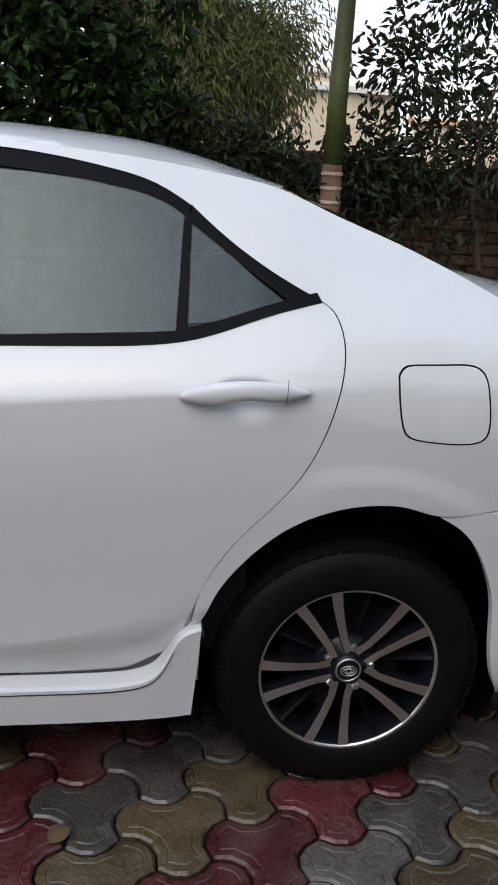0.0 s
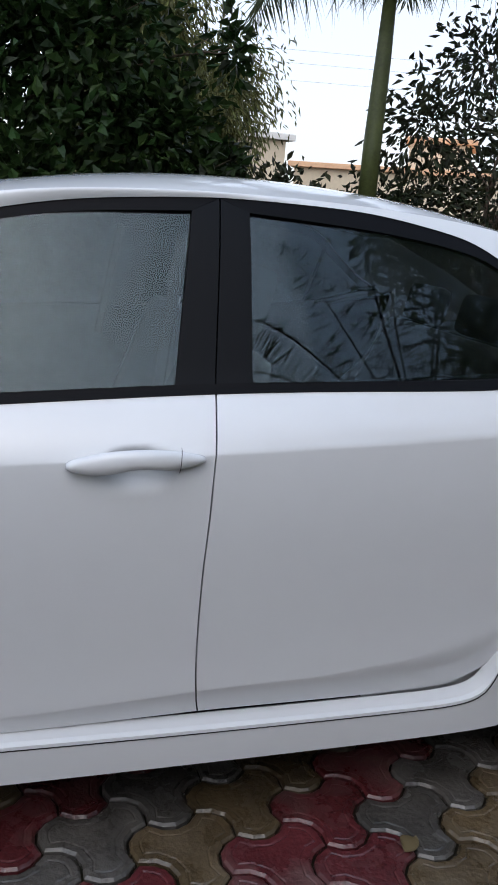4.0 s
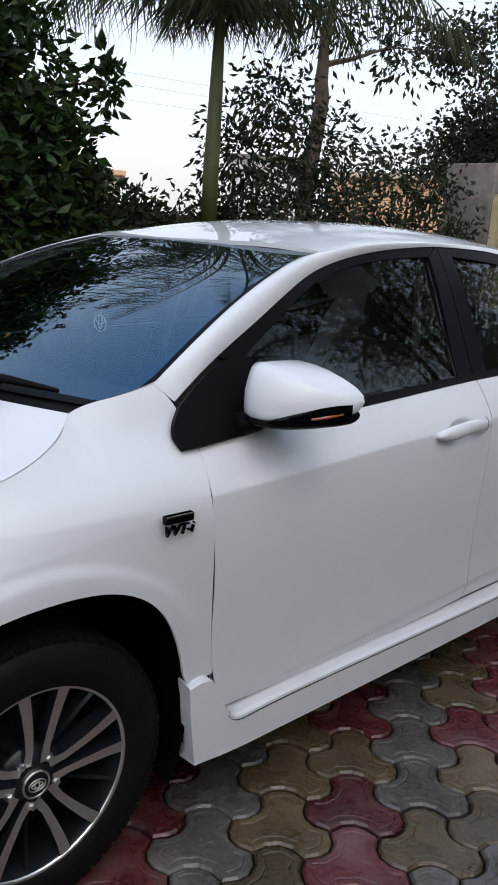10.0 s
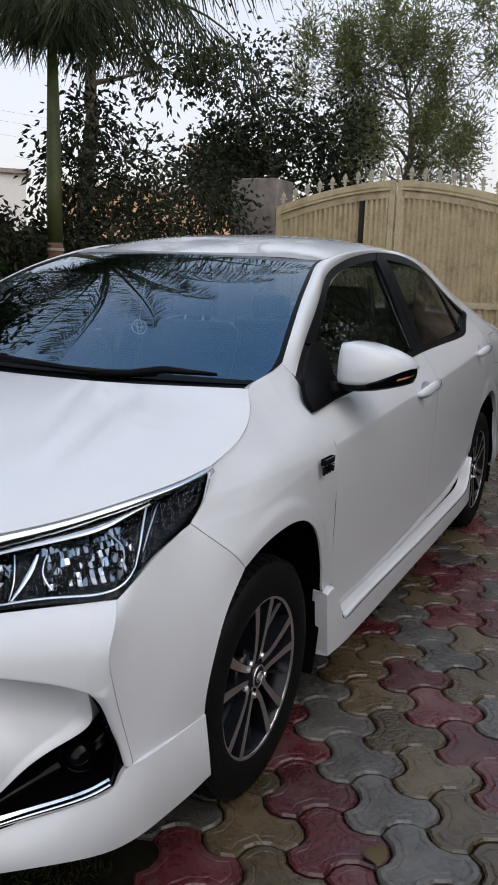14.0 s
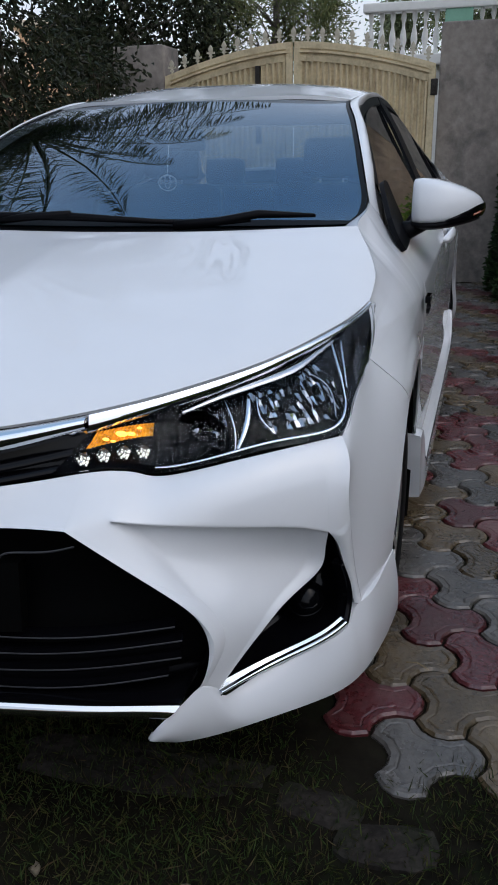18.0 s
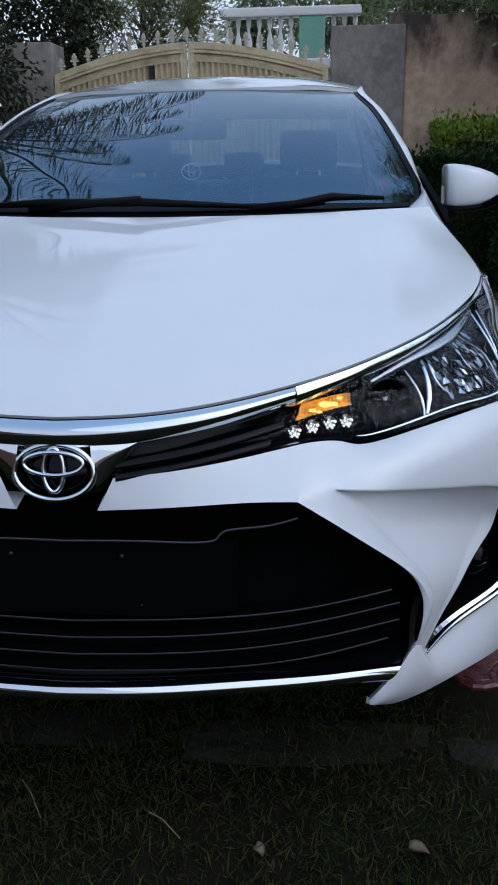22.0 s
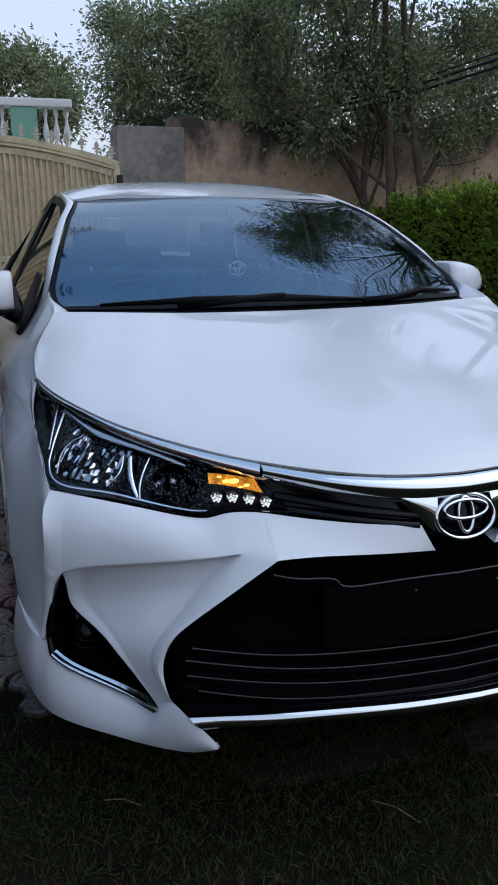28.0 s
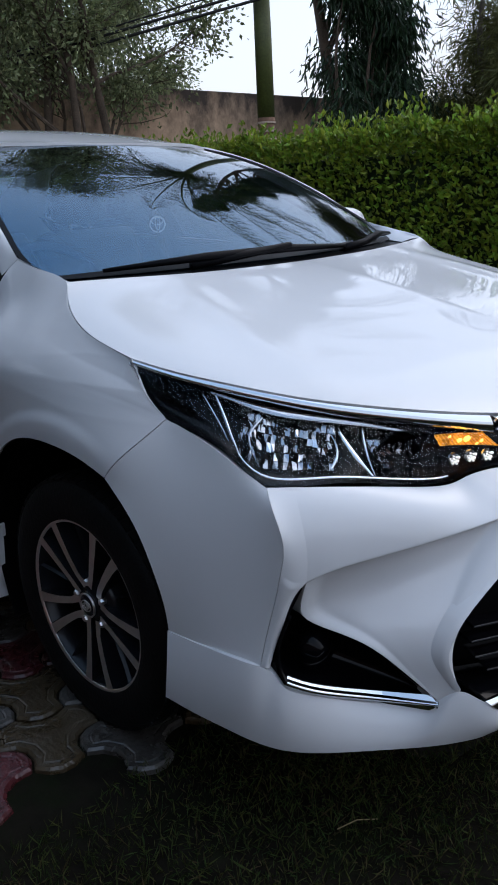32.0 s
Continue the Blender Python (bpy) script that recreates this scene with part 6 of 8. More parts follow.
# ---- mirrors ----
def wing_mirror(s):
    mir = new("door_mirror")
    mir.parent = car
    mir["label"] = "white door mirror with black base and amber indicator"
    # sections outward: y, x front, x rear, z low, z top
    secs = [(0.818, -0.808, -0.676, 1.028, 1.142), (0.822, -0.815, -0.668, 1.024, 1.149), (0.845, -0.822, -0.656, 1.021, 1.151), (0.88, -0.824, -0.644, 1.022, 1.147), (0.92, -0.815, -0.636, 1.027, 1.138),
            (0.96, -0.792, -0.630, 1.035, 1.124), (0.99, -0.758, -0.626, 1.043, 1.109), (1.010, -0.716, -0.628, 1.050, 1.094), (1.020, -0.688, -0.636, 1.057, 1.080)]
    bm = bmesh.new()
    prev = None
    n = 28
    for y, xf, xr, zl, zt in secs:
        ring = []
        for q in range(n):
            a = 2 * math.pi * q / n
            ca, sa = math.cos(a), math.sin(a)
            ex = abs(ca) ** 0.27 * (1 if ca >= 0 else -1)
            ez = abs(sa) ** (0.40 if sa > 0 else 0.28) * (1 if sa >= 0 else -1)
            x = (xf + xr) / 2 + (xr - xf) / 2 * ex + (0.012 * ez if ex > 0 else 0.016 * max(ez, 0) * 1)
            z = (zl + zt) / 2 + (zt - zl) / 2 * ez
            ring.append(bm.verts.new((x, s * y, z)))
        if prev:
            for q in range(n):
                bm.faces.new((prev[q], prev[(q + 1) % n], ring[(q + 1) % n], ring[q]))
        else:
            bm.faces.new(ring[::-1])
        prev = ring
    bm.faces.new(prev)
    part("housing", bm, PAINT, mir, smooth=True)
    low = bmesh.new()
    prev = None
    for y, xf, xr, zl, zt in [(0.79, -0.80, -0.72, 1.0, 1.03)] + secs[1:-1]:
        ring = []
        for q in range(16):
            a = 2 * math.pi * q / 16
            x = (xf + xr) / 2 + (xr - xf) * 0.49 * math.cos(a)
            ring.append(low.verts.new((x, s * (y + 0.002), zl - 0.004 + 0.017 * math.sin(a))))
        if prev:
            for q in range(16):
                low.faces.new((prev[q], prev[(q + 1) % 16], ring[(q + 1) % 16], ring[q]))
        else:
            low.faces.new(ring[::-1])
        prev = ring
    low.faces.new(prev)
    part("mirror_base", low, BLACK_TRIM, mir, "black lower mirror cover", smooth=True)
    bm = bmesh.new()
    tube(bm, [(-0.80, s * 0.785, 0.995), (-0.79, s * 0.815, 1.005), (-0.765, s * 0.85, 1.018)], [0.034, 0.026, 0.020], 12)
    part("mirror_arm", bm, BLACK_TRIM, mir, smooth=True)
    bm = bmesh.new()
    prev = None
    for y, x, z, h in ((0.915, -0.829, 1.031, 0.004), (0.945, -0.816, 1.038, 0.009), (0.975, -0.790, 1.046, 0.014), (1.000, -0.752, 1.054, 0.018), (1.017, -0.712, 1.060, 0.018), (1.0225, -0.672, 1.063, 0.014)):
        ring = [bm.verts.new((x - 0.003, s * (y + 0.003), z - h)), bm.verts.new((x - 0.006, s * (y + 0.006), z)), bm.verts.new((x - 0.003, s * (y + 0.003), z + h))]
        if prev:
            bm.faces.new((prev[0], prev[1], ring[1], ring[0]))
            bm.faces.new((prev[1], prev[2], ring[2], ring[1]))
        prev = ring
    part("mirror_lamp", bm, GLOSS_BLACK, mir, "smoked lamp strip on the mirror", smooth=True)
    bm = bmesh.new()
    tube(bm, [(-0.775, s * 0.995, 1.047), (-0.745, s * 1.010, 1.052), (-0.705, s * 1.0245, 1.058)], [0.003, 0.0045, 0.003], 6)
    part("mirror_indicator", bm, AMBER_DULL, mir, "unlit amber indicator strip", smooth=True)


for s in (-1, 1):
    wing_mirror(s)

# ---- wipers ----
def wiper(arm, blade):
    w = new("wiper")
    w.parent = car
    w["label"] = "black windscreen wiper"
    bm = bmesh.new()
    tube(bm, arm, [0.012, 0.011, 0.009], 8)
    part("wiper_arm", bm, BLACK_TRIM, w, smooth=True)
    bm = bmesh.new()
    tube(bm, blade, [0.005] + [0.011] * (len(blade) - 2) + [0.005], 8)
    part("wiper_blade", bm, BLACK_TRIM, w, smooth=True)


def on_screen(y, v, lift):
    """A place on the windscreen: y across, v up from its base, lifted off it."""
    row = ws[min(25, int(v * 25))]
    j = int(np.argmin(abs(row[:, 1] - abs(y))))
    p = row[j]
    return (p[0] - lift * 0.5, y, p[2] + lift)


wiper([on_screen(0.36, 0.0, 0.006), on_screen(0.20, 0.0, 0.022), on_screen(0.04, 0.0, 0.034)], [on_screen(0.58, 0.0, 0.014), on_screen(0.32, 0.0, 0.026), on_screen(0.04, 0.0, 0.026), on_screen(-0.30, 0.0, 0.008)])
wiper([on_screen(-0.24, 0.0, 0.004), on_screen(-0.36, 0.0, 0.014), on_screen(-0.44, 0.0, 0.020)], [on_screen(-0.24, 0.0, 0.004), on_screen(-0.36, 0.0, 0.014), on_screen(-0.46, 0.0, 0.032), on_screen(-0.60, 0.0, 0.026)])

# ---- badge behind the front wheels ----
for s in (-1, 1):
    bdg = new("fender_badge")
    bdg.parent = car
    bdg["label"] = "small chrome engine badge under a black bar"
    base = Matrix.Translation((-1.052, s * 0.8995, 0.830)) @ Euler((radians(90 - s * -0) , 0, 0 if s < 0 else math.pi)).to_matrix().to_4x4()
    bm = bmesh.new()
    box(bm, -0.037, 0.037, 0.006, 0.024, -0.010, 0.004, 0.001, base)
    part("badge_bar", bm, GLOSS_BLACK, bdg)
    bm = bmesh.new()
    box(bm, -0.036, 0.036, 0.020, 0.024, -0.008, 0.005, 0.0005, base)
    part("badge_trim", bm, CHROME, bdg)
    font = bpy.data.curves.new("badge_text", "FONT")
    font.body, font.size, font.extrude, font.shear, font.align_x = "VVT-i", 0.034, 0.004, 0.3, "CENTER"
    tmp = bpy.data.objects.new("badge_text", font)
    me = bpy.data.meshes.new_from_object(tmp)
    bpy.data.objects.remove(tmp)
    me.materials.append(GLOSS_BLACK)
    o = new("badge_text", me)
    o.parent = bdg
    o.matrix_basis = base @ Matrix.Translation((0, -0.022, -0.002))

# ---- inside the car ----
def seat(x, y, w):
    st = new("front_seat")
    st.parent = car
    st["label"] = "pale seat still wrapped in clear plastic"
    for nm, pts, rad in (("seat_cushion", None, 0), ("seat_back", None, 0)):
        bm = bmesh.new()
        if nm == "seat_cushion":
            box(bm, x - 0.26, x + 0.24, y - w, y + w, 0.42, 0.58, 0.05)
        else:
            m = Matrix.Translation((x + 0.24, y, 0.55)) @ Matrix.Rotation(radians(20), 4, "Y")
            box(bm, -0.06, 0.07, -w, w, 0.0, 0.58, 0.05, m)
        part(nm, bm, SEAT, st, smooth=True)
    bm = bmesh.new()
    m = Matrix.Translation((x + 0.45, y, 1.12)) @ Matrix.Rotation(radians(12), 4, "Y")
    box(bm, -0.045, 0.045, -0.125, 0.125, 0.0, 0.17, 0.035, m)
    part("headrest", bm, HEADREST, st, smooth=True)
    bm = bmesh.new()
    for dy in (-0.05, 0.05):
        tube(bm, [(x + 0.44, y + dy, 1.04), (x + 0.46, y + dy, 1.15)], 0.006, 6)
    part("headrest_post", bm, SATIN_METAL, st)


seat(-0.10, -0.37, 0.25)
seat(-0.10, 0.37, 0.25)
bench = new("rear_seat")
bench.parent = car
bench["label"] = "pale rear bench wrapped in clear plastic"
bm = bmesh.new()
box(bm, 0.55, 1.05, -0.62, 0.62, 0.42, 0.58, 0.05)
part("bench_cushion", bm, SEAT, bench, smooth=True)
bm = bmesh.new()
box(bm, -0.07, 0.07, -0.62, 0.62, 0.0, 0.55, 0.05, Matrix.Translation((1.08, 0, 0.55)) @ Matrix.Rotation(radians(24), 4, "Y"))
part("bench_back", bm, SEAT, bench, smooth=True)
for y in (-0.40, 0.0, 0.40):
    bm = bmesh.new()
    box(bm, -0.04, 0.04, -0.11, 0.11, 0.0, 0.14, 0.03, Matrix.Translation((1.28, y, 1.07)) @ Matrix.Rotation(radians(12), 4, "Y"))
    part("headrest", bm, HEADREST, bench, smooth=True)
bm = bmesh.new()
box(bm, 1.30, 1.72, -0.62, 0.62, 1.02, 1.06, 0.01)
part("rear_shelf", bm, CABIN, car)
dash = strip3([(-1.22, 0, 1.010), (-1.18, 0.3, 1.015), (-1.08, 0.55, 1.02), (-0.98, 0.70, 1.03)], [(-0.74, 0, 0.975), (-0.74, 0.3, 0.985), (-0.75, 0.55, 0.98), (-0.78, 0.72, 0.96)], 20, 8, (0, 0, 0.025))
dash = np.concatenate([dash, dash[-1:] + [0.03, 0, -0.06], dash[-1:] + [0.0, 0, -0.35]], 0)
full_sheet("dashboard", dash, CABIN, label="grey dashboard")
bm = bmesh.new()
cen, tilt = Vector((-0.60, 0.37, 0.93)), Matrix.Rotation(radians(-62), 4, "Y")
tube(bm, [cen + (tilt @ Vector((0.185 * math.cos(2 * math.pi * k / 32), 0.185 * math.sin(2 * math.pi * k / 32), 0))) for k in range(33)], 0.014, 8, cap=False)
for a in (0, 125, 235):
    tube(bm, [cen, cen + (tilt @ Vector((0.18 * math.cos(radians(a + 180)), 0.18 * math.sin(radians(a + 180)), 0)))], 0.016, 6)
part("steering_wheel", bm, CABIN, car, smooth=True)
bm = bmesh.new()
box(bm, -0.015, 0.015, -0.12, 0.12, -0.035, 0.035, 0.014, Matrix.Translation((-0.60, 0.005, 1.268)) @ Matrix.Rotation(radians(-15), 4, "Y"))
tube(bm, [(-0.60, 0.005, 1.29), (-0.585, 0.005, 1.33), (-0.57, 0.005, 1.35)], 0.006, 6)
part("rear_view_mirror", bm, CABIN, car, "dark rear-view mirror")
full_sheet("headliner", rg[2:-2] - [0, 0, 0.035], HEADLINER, label="roof lining with the cabin's dimness put into its colour")
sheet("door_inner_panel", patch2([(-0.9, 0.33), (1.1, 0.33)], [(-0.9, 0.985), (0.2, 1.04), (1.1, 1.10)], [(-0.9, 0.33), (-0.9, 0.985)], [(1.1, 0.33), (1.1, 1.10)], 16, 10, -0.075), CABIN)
sheet("pillar_lining", strip2(TRIM[1:8], [(-0.735, 1.128)] + GL_F_TOP[1:], 30, 4, -0.03), CABIN)
sheet("centre_pillar_lining", patch2([(0.13, 1.0), (0.27, 1.0)], [(0.175, 1.41), (0.30, 1.41)], [(0.13, 1.0), (0.175, 1.41)], [(0.27, 1.0), (0.30, 1.41)], 6, 12, -0.045), HEADLINER)
for s in (-1, 1):
    bm = bmesh.new()
    tube(bm, [(0.16, s * 0.57, 1.34), (0.13, s * 0.61, 1.15), (0.10, s * 0.65, 0.95)], 0.014, 5)
    part("seat_belt", bm, SEAT, car, "pale seat belt strap")
bm = bmesh.new()
ctr = Vector((-0.66, 0.0, 1.135))
tube(bm, [ctr + Vector((0.0, 0.032 * math.cos(2 * math.pi * k / 24), 0.025 * math.sin(2 * math.pi * k / 24))) for k in range(25)], 0.002, 5, cap=False)
tube(bm, [ctr + Vector((0.0, 0.024 * math.cos(2 * math.pi * k / 24), 0.010 + 0.012 * math.sin(2 * math.pi * k / 24))) for k in range(25)], 0.0016, 5, cap=False)
tube(bm, [ctr + Vector((0.0, 0.010 * math.cos(2 * math.pi * k / 24), 0.004 + 0.022 * math.sin(2 * math.pi * k / 24))) for k in range(25)], 0.0016, 5, cap=False)
tube(bm, [ctr + Vector((0, 0, 0.03)), Vector((-0.62, 0, 1.30))], 0.0008, 5)
part("hanging_ornament", bm, STICKER, car, "white oval ornament hanging under the mirror")

# ---- plants ----
def leaf_mesh(name, pos, way, length, width, mat, parent=None, label="", fold=0.25, spin=None):
    """Folded leaves as one mesh: places, directions, one length and width each."""
    pos, way = np.asarray(pos, float), np.asarray(way, float)
    n = len(pos)
    way = way / np.maximum(np.linalg.norm(way, axis=1, keepdims=True), 1e-6)
    rv = np.random.normal(size=(n, 3)) if spin is None else spin
    side = np.cross(way, rv)
    side /= np.maximum(np.linalg.norm(side, axis=1, keepdims=True), 1e-6)
    nrm = np.cross(side, way)
    L, W = np.asarray(length).reshape(-1, 1) * np.ones((n, 1)), np.asarray(width).reshape(-1, 1) * np.ones((n, 1))
    mid = pos + way * L * 0.45 - nrm * W * fold
    v = np.stack([pos, mid + side * W * 0.5 + nrm * W * fold * 2, pos + way * L - nrm * L * 0.08, mid - side * W * 0.5 + nrm * W * fold * 2, mid], 1).reshape(-1, 3)
    b = np.arange(n) * 5
    f = np.concatenate([np.stack([b, b + 1, b + 4], 1), np.stack([b + 1, b + 2, b + 4], 1), np.stack([b, b + 4, b + 3], 1), np.stack([b + 4, b + 2, b + 3], 1)])
    me = bpy.data.meshes.new(name)
    me.from_pydata(v.tolist(), [], f.tolist())
    me.materials.append(mat)
    me.update()
    ob = new(name, me)
    ob.parent = parent
    if label:
        ob["label"] = label
    return ob


def cloud(clusters, shellness=0.5):
    """Places and outward ways in a set of soft clusters (x, y, z, radius, count, flatness)."""
    ps, ws_ = [], []
    for x, y, z, r, n, flat in clusters:
        d = np.random.normal(size=(n, 3))
        d /= np.linalg.norm(d, axis=1, keepdims=True)
        rad = r * (shellness + (1 - shellness) * np.random.rand(n, 1)) * (0.75 + 0.5 * np.random.rand(n, 1))
        lump = 1 + 0.22 * np.sin(d[:, :1] * 5 + x * 3) * np.cos(d[:, 1:2] * 6 + y * 2)
        ps.append(np.array([x, y, z]) + d * rad * lump * [1, 1, flat])
        ws_.append(d)
    return np.concatenate(ps), np.concatenate(ws_)


def limb_points(a, b, sag=0.15, n=6):
    a, b = Vector(a), Vector(b)
    k = Vector((rnd(-1, 1), rnd(-1, 1), rnd(-0.3, 0.6))) * sag * (b - a).length
    return [a.lerp(b, i / n) + k * math.sin(math.pi * i / n) + Vector((rnd(-1, 1), rnd(-1, 1), rnd(-1, 1))) * 0.012 for i in range(n + 1)]


def tree(name, label, base, fork, radius, clusters, leaf, mat, bark, category="tree", shellness=0.35, droop=0.3, twigs=3, stems=1, limb=0.30):
    """Trunk and leader, limbs off the leader to leaf clusters, a crown of single leaves."""
    t = thing(name, label, category, at=base)
    b = Vector(base)
    f = Vector(fork) - b
    mid = sum((Vector(c[:3]) for c in clusters), Vector()) / len(clusters) - b
    top = max(c[2] for c in clusters) - b.z
    leaders = []
    bm = bmesh.new()
    for k in range(stems):
        d = Vector((rnd(-1, 1), rnd(-1, 1), 0)) * (0.0 if stems == 1 else 0.16)
        pts = limb_points(d, f + d * 2.2, 0.04, 7)
        head = Vector((mid.x + d.x * 5, mid.y + d.y * 5, max(f.z + 0.2, top * 0.9)))
        pts2 = limb_points(pts[-1], head, 0.10, 8)[1:]
        r0 = radius / (1 if stems == 1 else 1.5)
        tube(bm, pts + pts2, [r0 * (1.15 - 0.45 * i / 7) for i in range(8)] + [r0 * (0.66 - 0.56 * i / 7) for i in range(8)], 9)
        leaders.append([pts[-2], pts[-1]] + pts2)
    part("trunk", bm, bark, t, smooth=True)
    for x, y, z, r, n, flat in clusters:
        c = Vector((x, y, z)) - b
        lead = min(leaders, key=lambda q: min((p - c).length for p in q))
        low = [p for p in lead if p.z < c.z - 0.25 * (c - p).length] or lead[:2]
        s = low[-1] if len(low) < 3 else low[int(rnd(max(0, len(low) - 3), len(low) - 0.01))]
        bm = bmesh.new()
        pts = limb_points(s, c, 0.16, 7)
        tube(bm, pts, [radius * limb * (1 - 0.85 * i / 7) for i in range(8)], 6)
        for k in range(twigs):
            s = pts[int(rnd(3, 7))]
            e = c + Vector((rnd(-1, 1), rnd(-1, 1), rnd(-0.8, 0.9))) * r * 0.85
            q = limb_points(s, e, 0.2, 4)
            tube(bm, q, [radius * limb * 0.30 * (1 - 0.75 * i / 4) for i in range(5)], 4)
        part("branch", bm, bark, t)
    p, w = cloud(clusters, shellness)
    w = w * 0.8 + np.random.normal(size=w.shape) * 0.55 - [0, 0, droop]
    L = leaf[0] * (0.6 + 0.7 * np.random.rand(len(p)))
    leaf_mesh("crown", p - np.array(base), w, L, L * leaf[1], mat, t)
    return t


# dark citrus bush over the brick wall
cl = [(-1.2, 2.75, 2.2, 0.75, 2600, 1.0), (-0.5, 2.6, 2.45, 0.7, 2900, 1.0), (0.12, 2.55, 2.25, 0.56, 2300, 1.0), (0.55, 2.6, 1.85, 0.44, 1500, 1.0), (-0.2, 2.45, 1.5, 0.72, 2900, 0.9), (-1.2, 2.55, 1.45, 0.75, 2200, 0.9),
      (0.68, 2.65, 1.42, 0.42, 1300, 0.8), (-0.75, 2.7, 2.95, 0.42, 1100, 0.9), (0.36, 2.6, 2.62, 0.22, 300, 1.4), (0.98, 2.45, 2.30, 0.10, 90, 2.2), (0.94, 2.62, 1.66, 0.18, 200, 1.0), (-1.9, 2.6, 1.9, 0.7, 1300, 1.0), (0.4, 2.5, 0.95, 0.6, 1200, 0.7), (-0.8, 2.5, 0.9, 0.7, 1000, 0.7)]
tree("citrus_tree", "dense dark green citrus tree with glossy leaves and fruit", (-0.35, 2.62, -0.02), (-0.35, 2.62, 0.9), 0.07, cl, (0.085, 0.55), CITRUS, BARK, shellness=0.15, droop=0.0, twigs=2)
x, y, z = -0.75, 2.05, 2.62
bm = bmesh.new()
bmesh.ops.create_icosphere(bm, subdivisions=2, radius=0.032, matrix=Matrix.Translation((x, y, z)))
tube(bm, [(x, y, z + 0.03), (x + 0.01, y + 0.03, z + 0.06), (x, y + 0.25, z + 0.08)], 0.003, 5)
tagged(part("citrus_fruit", bm, FRUIT, None, smooth=True), "round yellow citrus fruit on the dark tree", "fruit")

# broad-leaved shrubs along the brick wall up to the gate
cl = []
for x, y, z, r, n in ((2.40, 2.75, 2.05, 0.42, 520), (2.75, 2.8, 2.50, 0.45, 420), (3.2, 2.75, 2.15, 0.52, 620), (3.0, 2.7, 1.6, 0.55, 900), (3.7, 2.75, 1.75, 0.5, 800), (2.5, 2.8, 1.55, 0.42, 620), (2.5, 2.6, 1.0, 0.4, 260), (3.5, 2.6, 1.0, 0.45, 360)):
    cl.append((x, y, z, r, n, 0.95))
tree("broadleaf_shrub", "tall straggly shrub with long dull green leaves", (3.0, 2.72, -0.02), (3.0, 2.75, 0.8), 0.035, [(x, y, z, r, int(n * 1.3), q) for x, y, z, r, n, q in cl], (0.072, 0.40), BROAD, BARK, "shrub", shellness=0.25, droop=0.5, twigs=5, limb=0.35)
cl = []
for x, y, z, r, n in ((4.4, 2.7, 1.55, 0.5, 900), (4.75, 2.65, 2.0, 0.4, 520), (4.3, 2.75, 2.15, 0.40, 360), (5.05, 2.5, 1.5, 0.35, 480), (4.3, 2.6, 1.0, 0.45, 400)):
    cl.append((x, y, z, r, n, 0.95))
tree("broadleaf_shrub", "straggly shrub with reddish green leaves beside the gate pillar", (4.5, 2.72, -0.02), (4.5, 2.75, 0.8), 0.033, [(x, y, z, r, int(n * 1.2), q) for x, y, z, r, n, q in cl], (0.070, 0.42), BROAD, BARK, "shrub", shellness=0.25, droop=0.5, twigs=5, limb=0.35)

cl = [(x, y, z, r, n, 0.9) for x, y, z, r, n in ((1.05, 2.72, 1.35, 0.36, 900), (1.40, 2.75, 1.50, 0.30, 520), (1.30, 2.65, 0.95, 0.40, 800), (1.75, 2.80, 1.35, 0.34, 560), (2.15, 2.75, 1.45, 0.36, 560), (2.0, 2.65, 0.95, 0.40, 600), (1.05, 2.80, 1.72, 0.18, 140))]
tree("broadleaf_shrub", "low dark leafy shrub against the brick wall", (1.5, 2.70, -0.02), (1.5, 2.72, 0.6), 0.03, [(x, y, z, r, int(n * 1.5), q) for x, y, z, r, n, q in cl], (0.068, 0.45), BROAD, BARK, "shrub", shellness=0.2, droop=0.35, twigs=4, limb=0.35)

# tree with a bare limb behind the wall
t4 = [(6.1, 5.2, 4.2, 0.7, 260, 1.0), (7.2, 5.0, 4.0, 0.6, 240, 1.0), (5.3, 5.4, 4.6, 0.6, 260, 1.0), (6.6, 5.6, 5.2, 0.9, 400, 1.0)]
tree("garden_tree", "brown-trunked tree with half bare branches behind the wall", (6.1, 5.35, -0.03), (6.05, 5.3, 3.2), 0.13, t4, (0.13, 0.4), BROAD, BARK, shellness=0.3, droop=0.4, twigs=6)
# feathery tree behind the citrus
ft = []
for k in range(26):
    a = rnd(0, 6.28)
    ft.append((1.2 + 1.1 * math.cos(a) * rnd(0.3, 1), 7.6 + 1.2 * math.sin(a), rnd(2.0, 5.6), rnd(0.45, 0.8), 2300, 1.25))
tree("feathery_tree", "olive green tree with fine drooping feathery foliage", (1.05, 7.8, -0.03), (1.05, 7.8, 2.2), 0.12, ft, (0.10, 0.24), FEATHER, BARK_GREY, shellness=0.1, droop=1.3, twigs=2, limb=0.18)


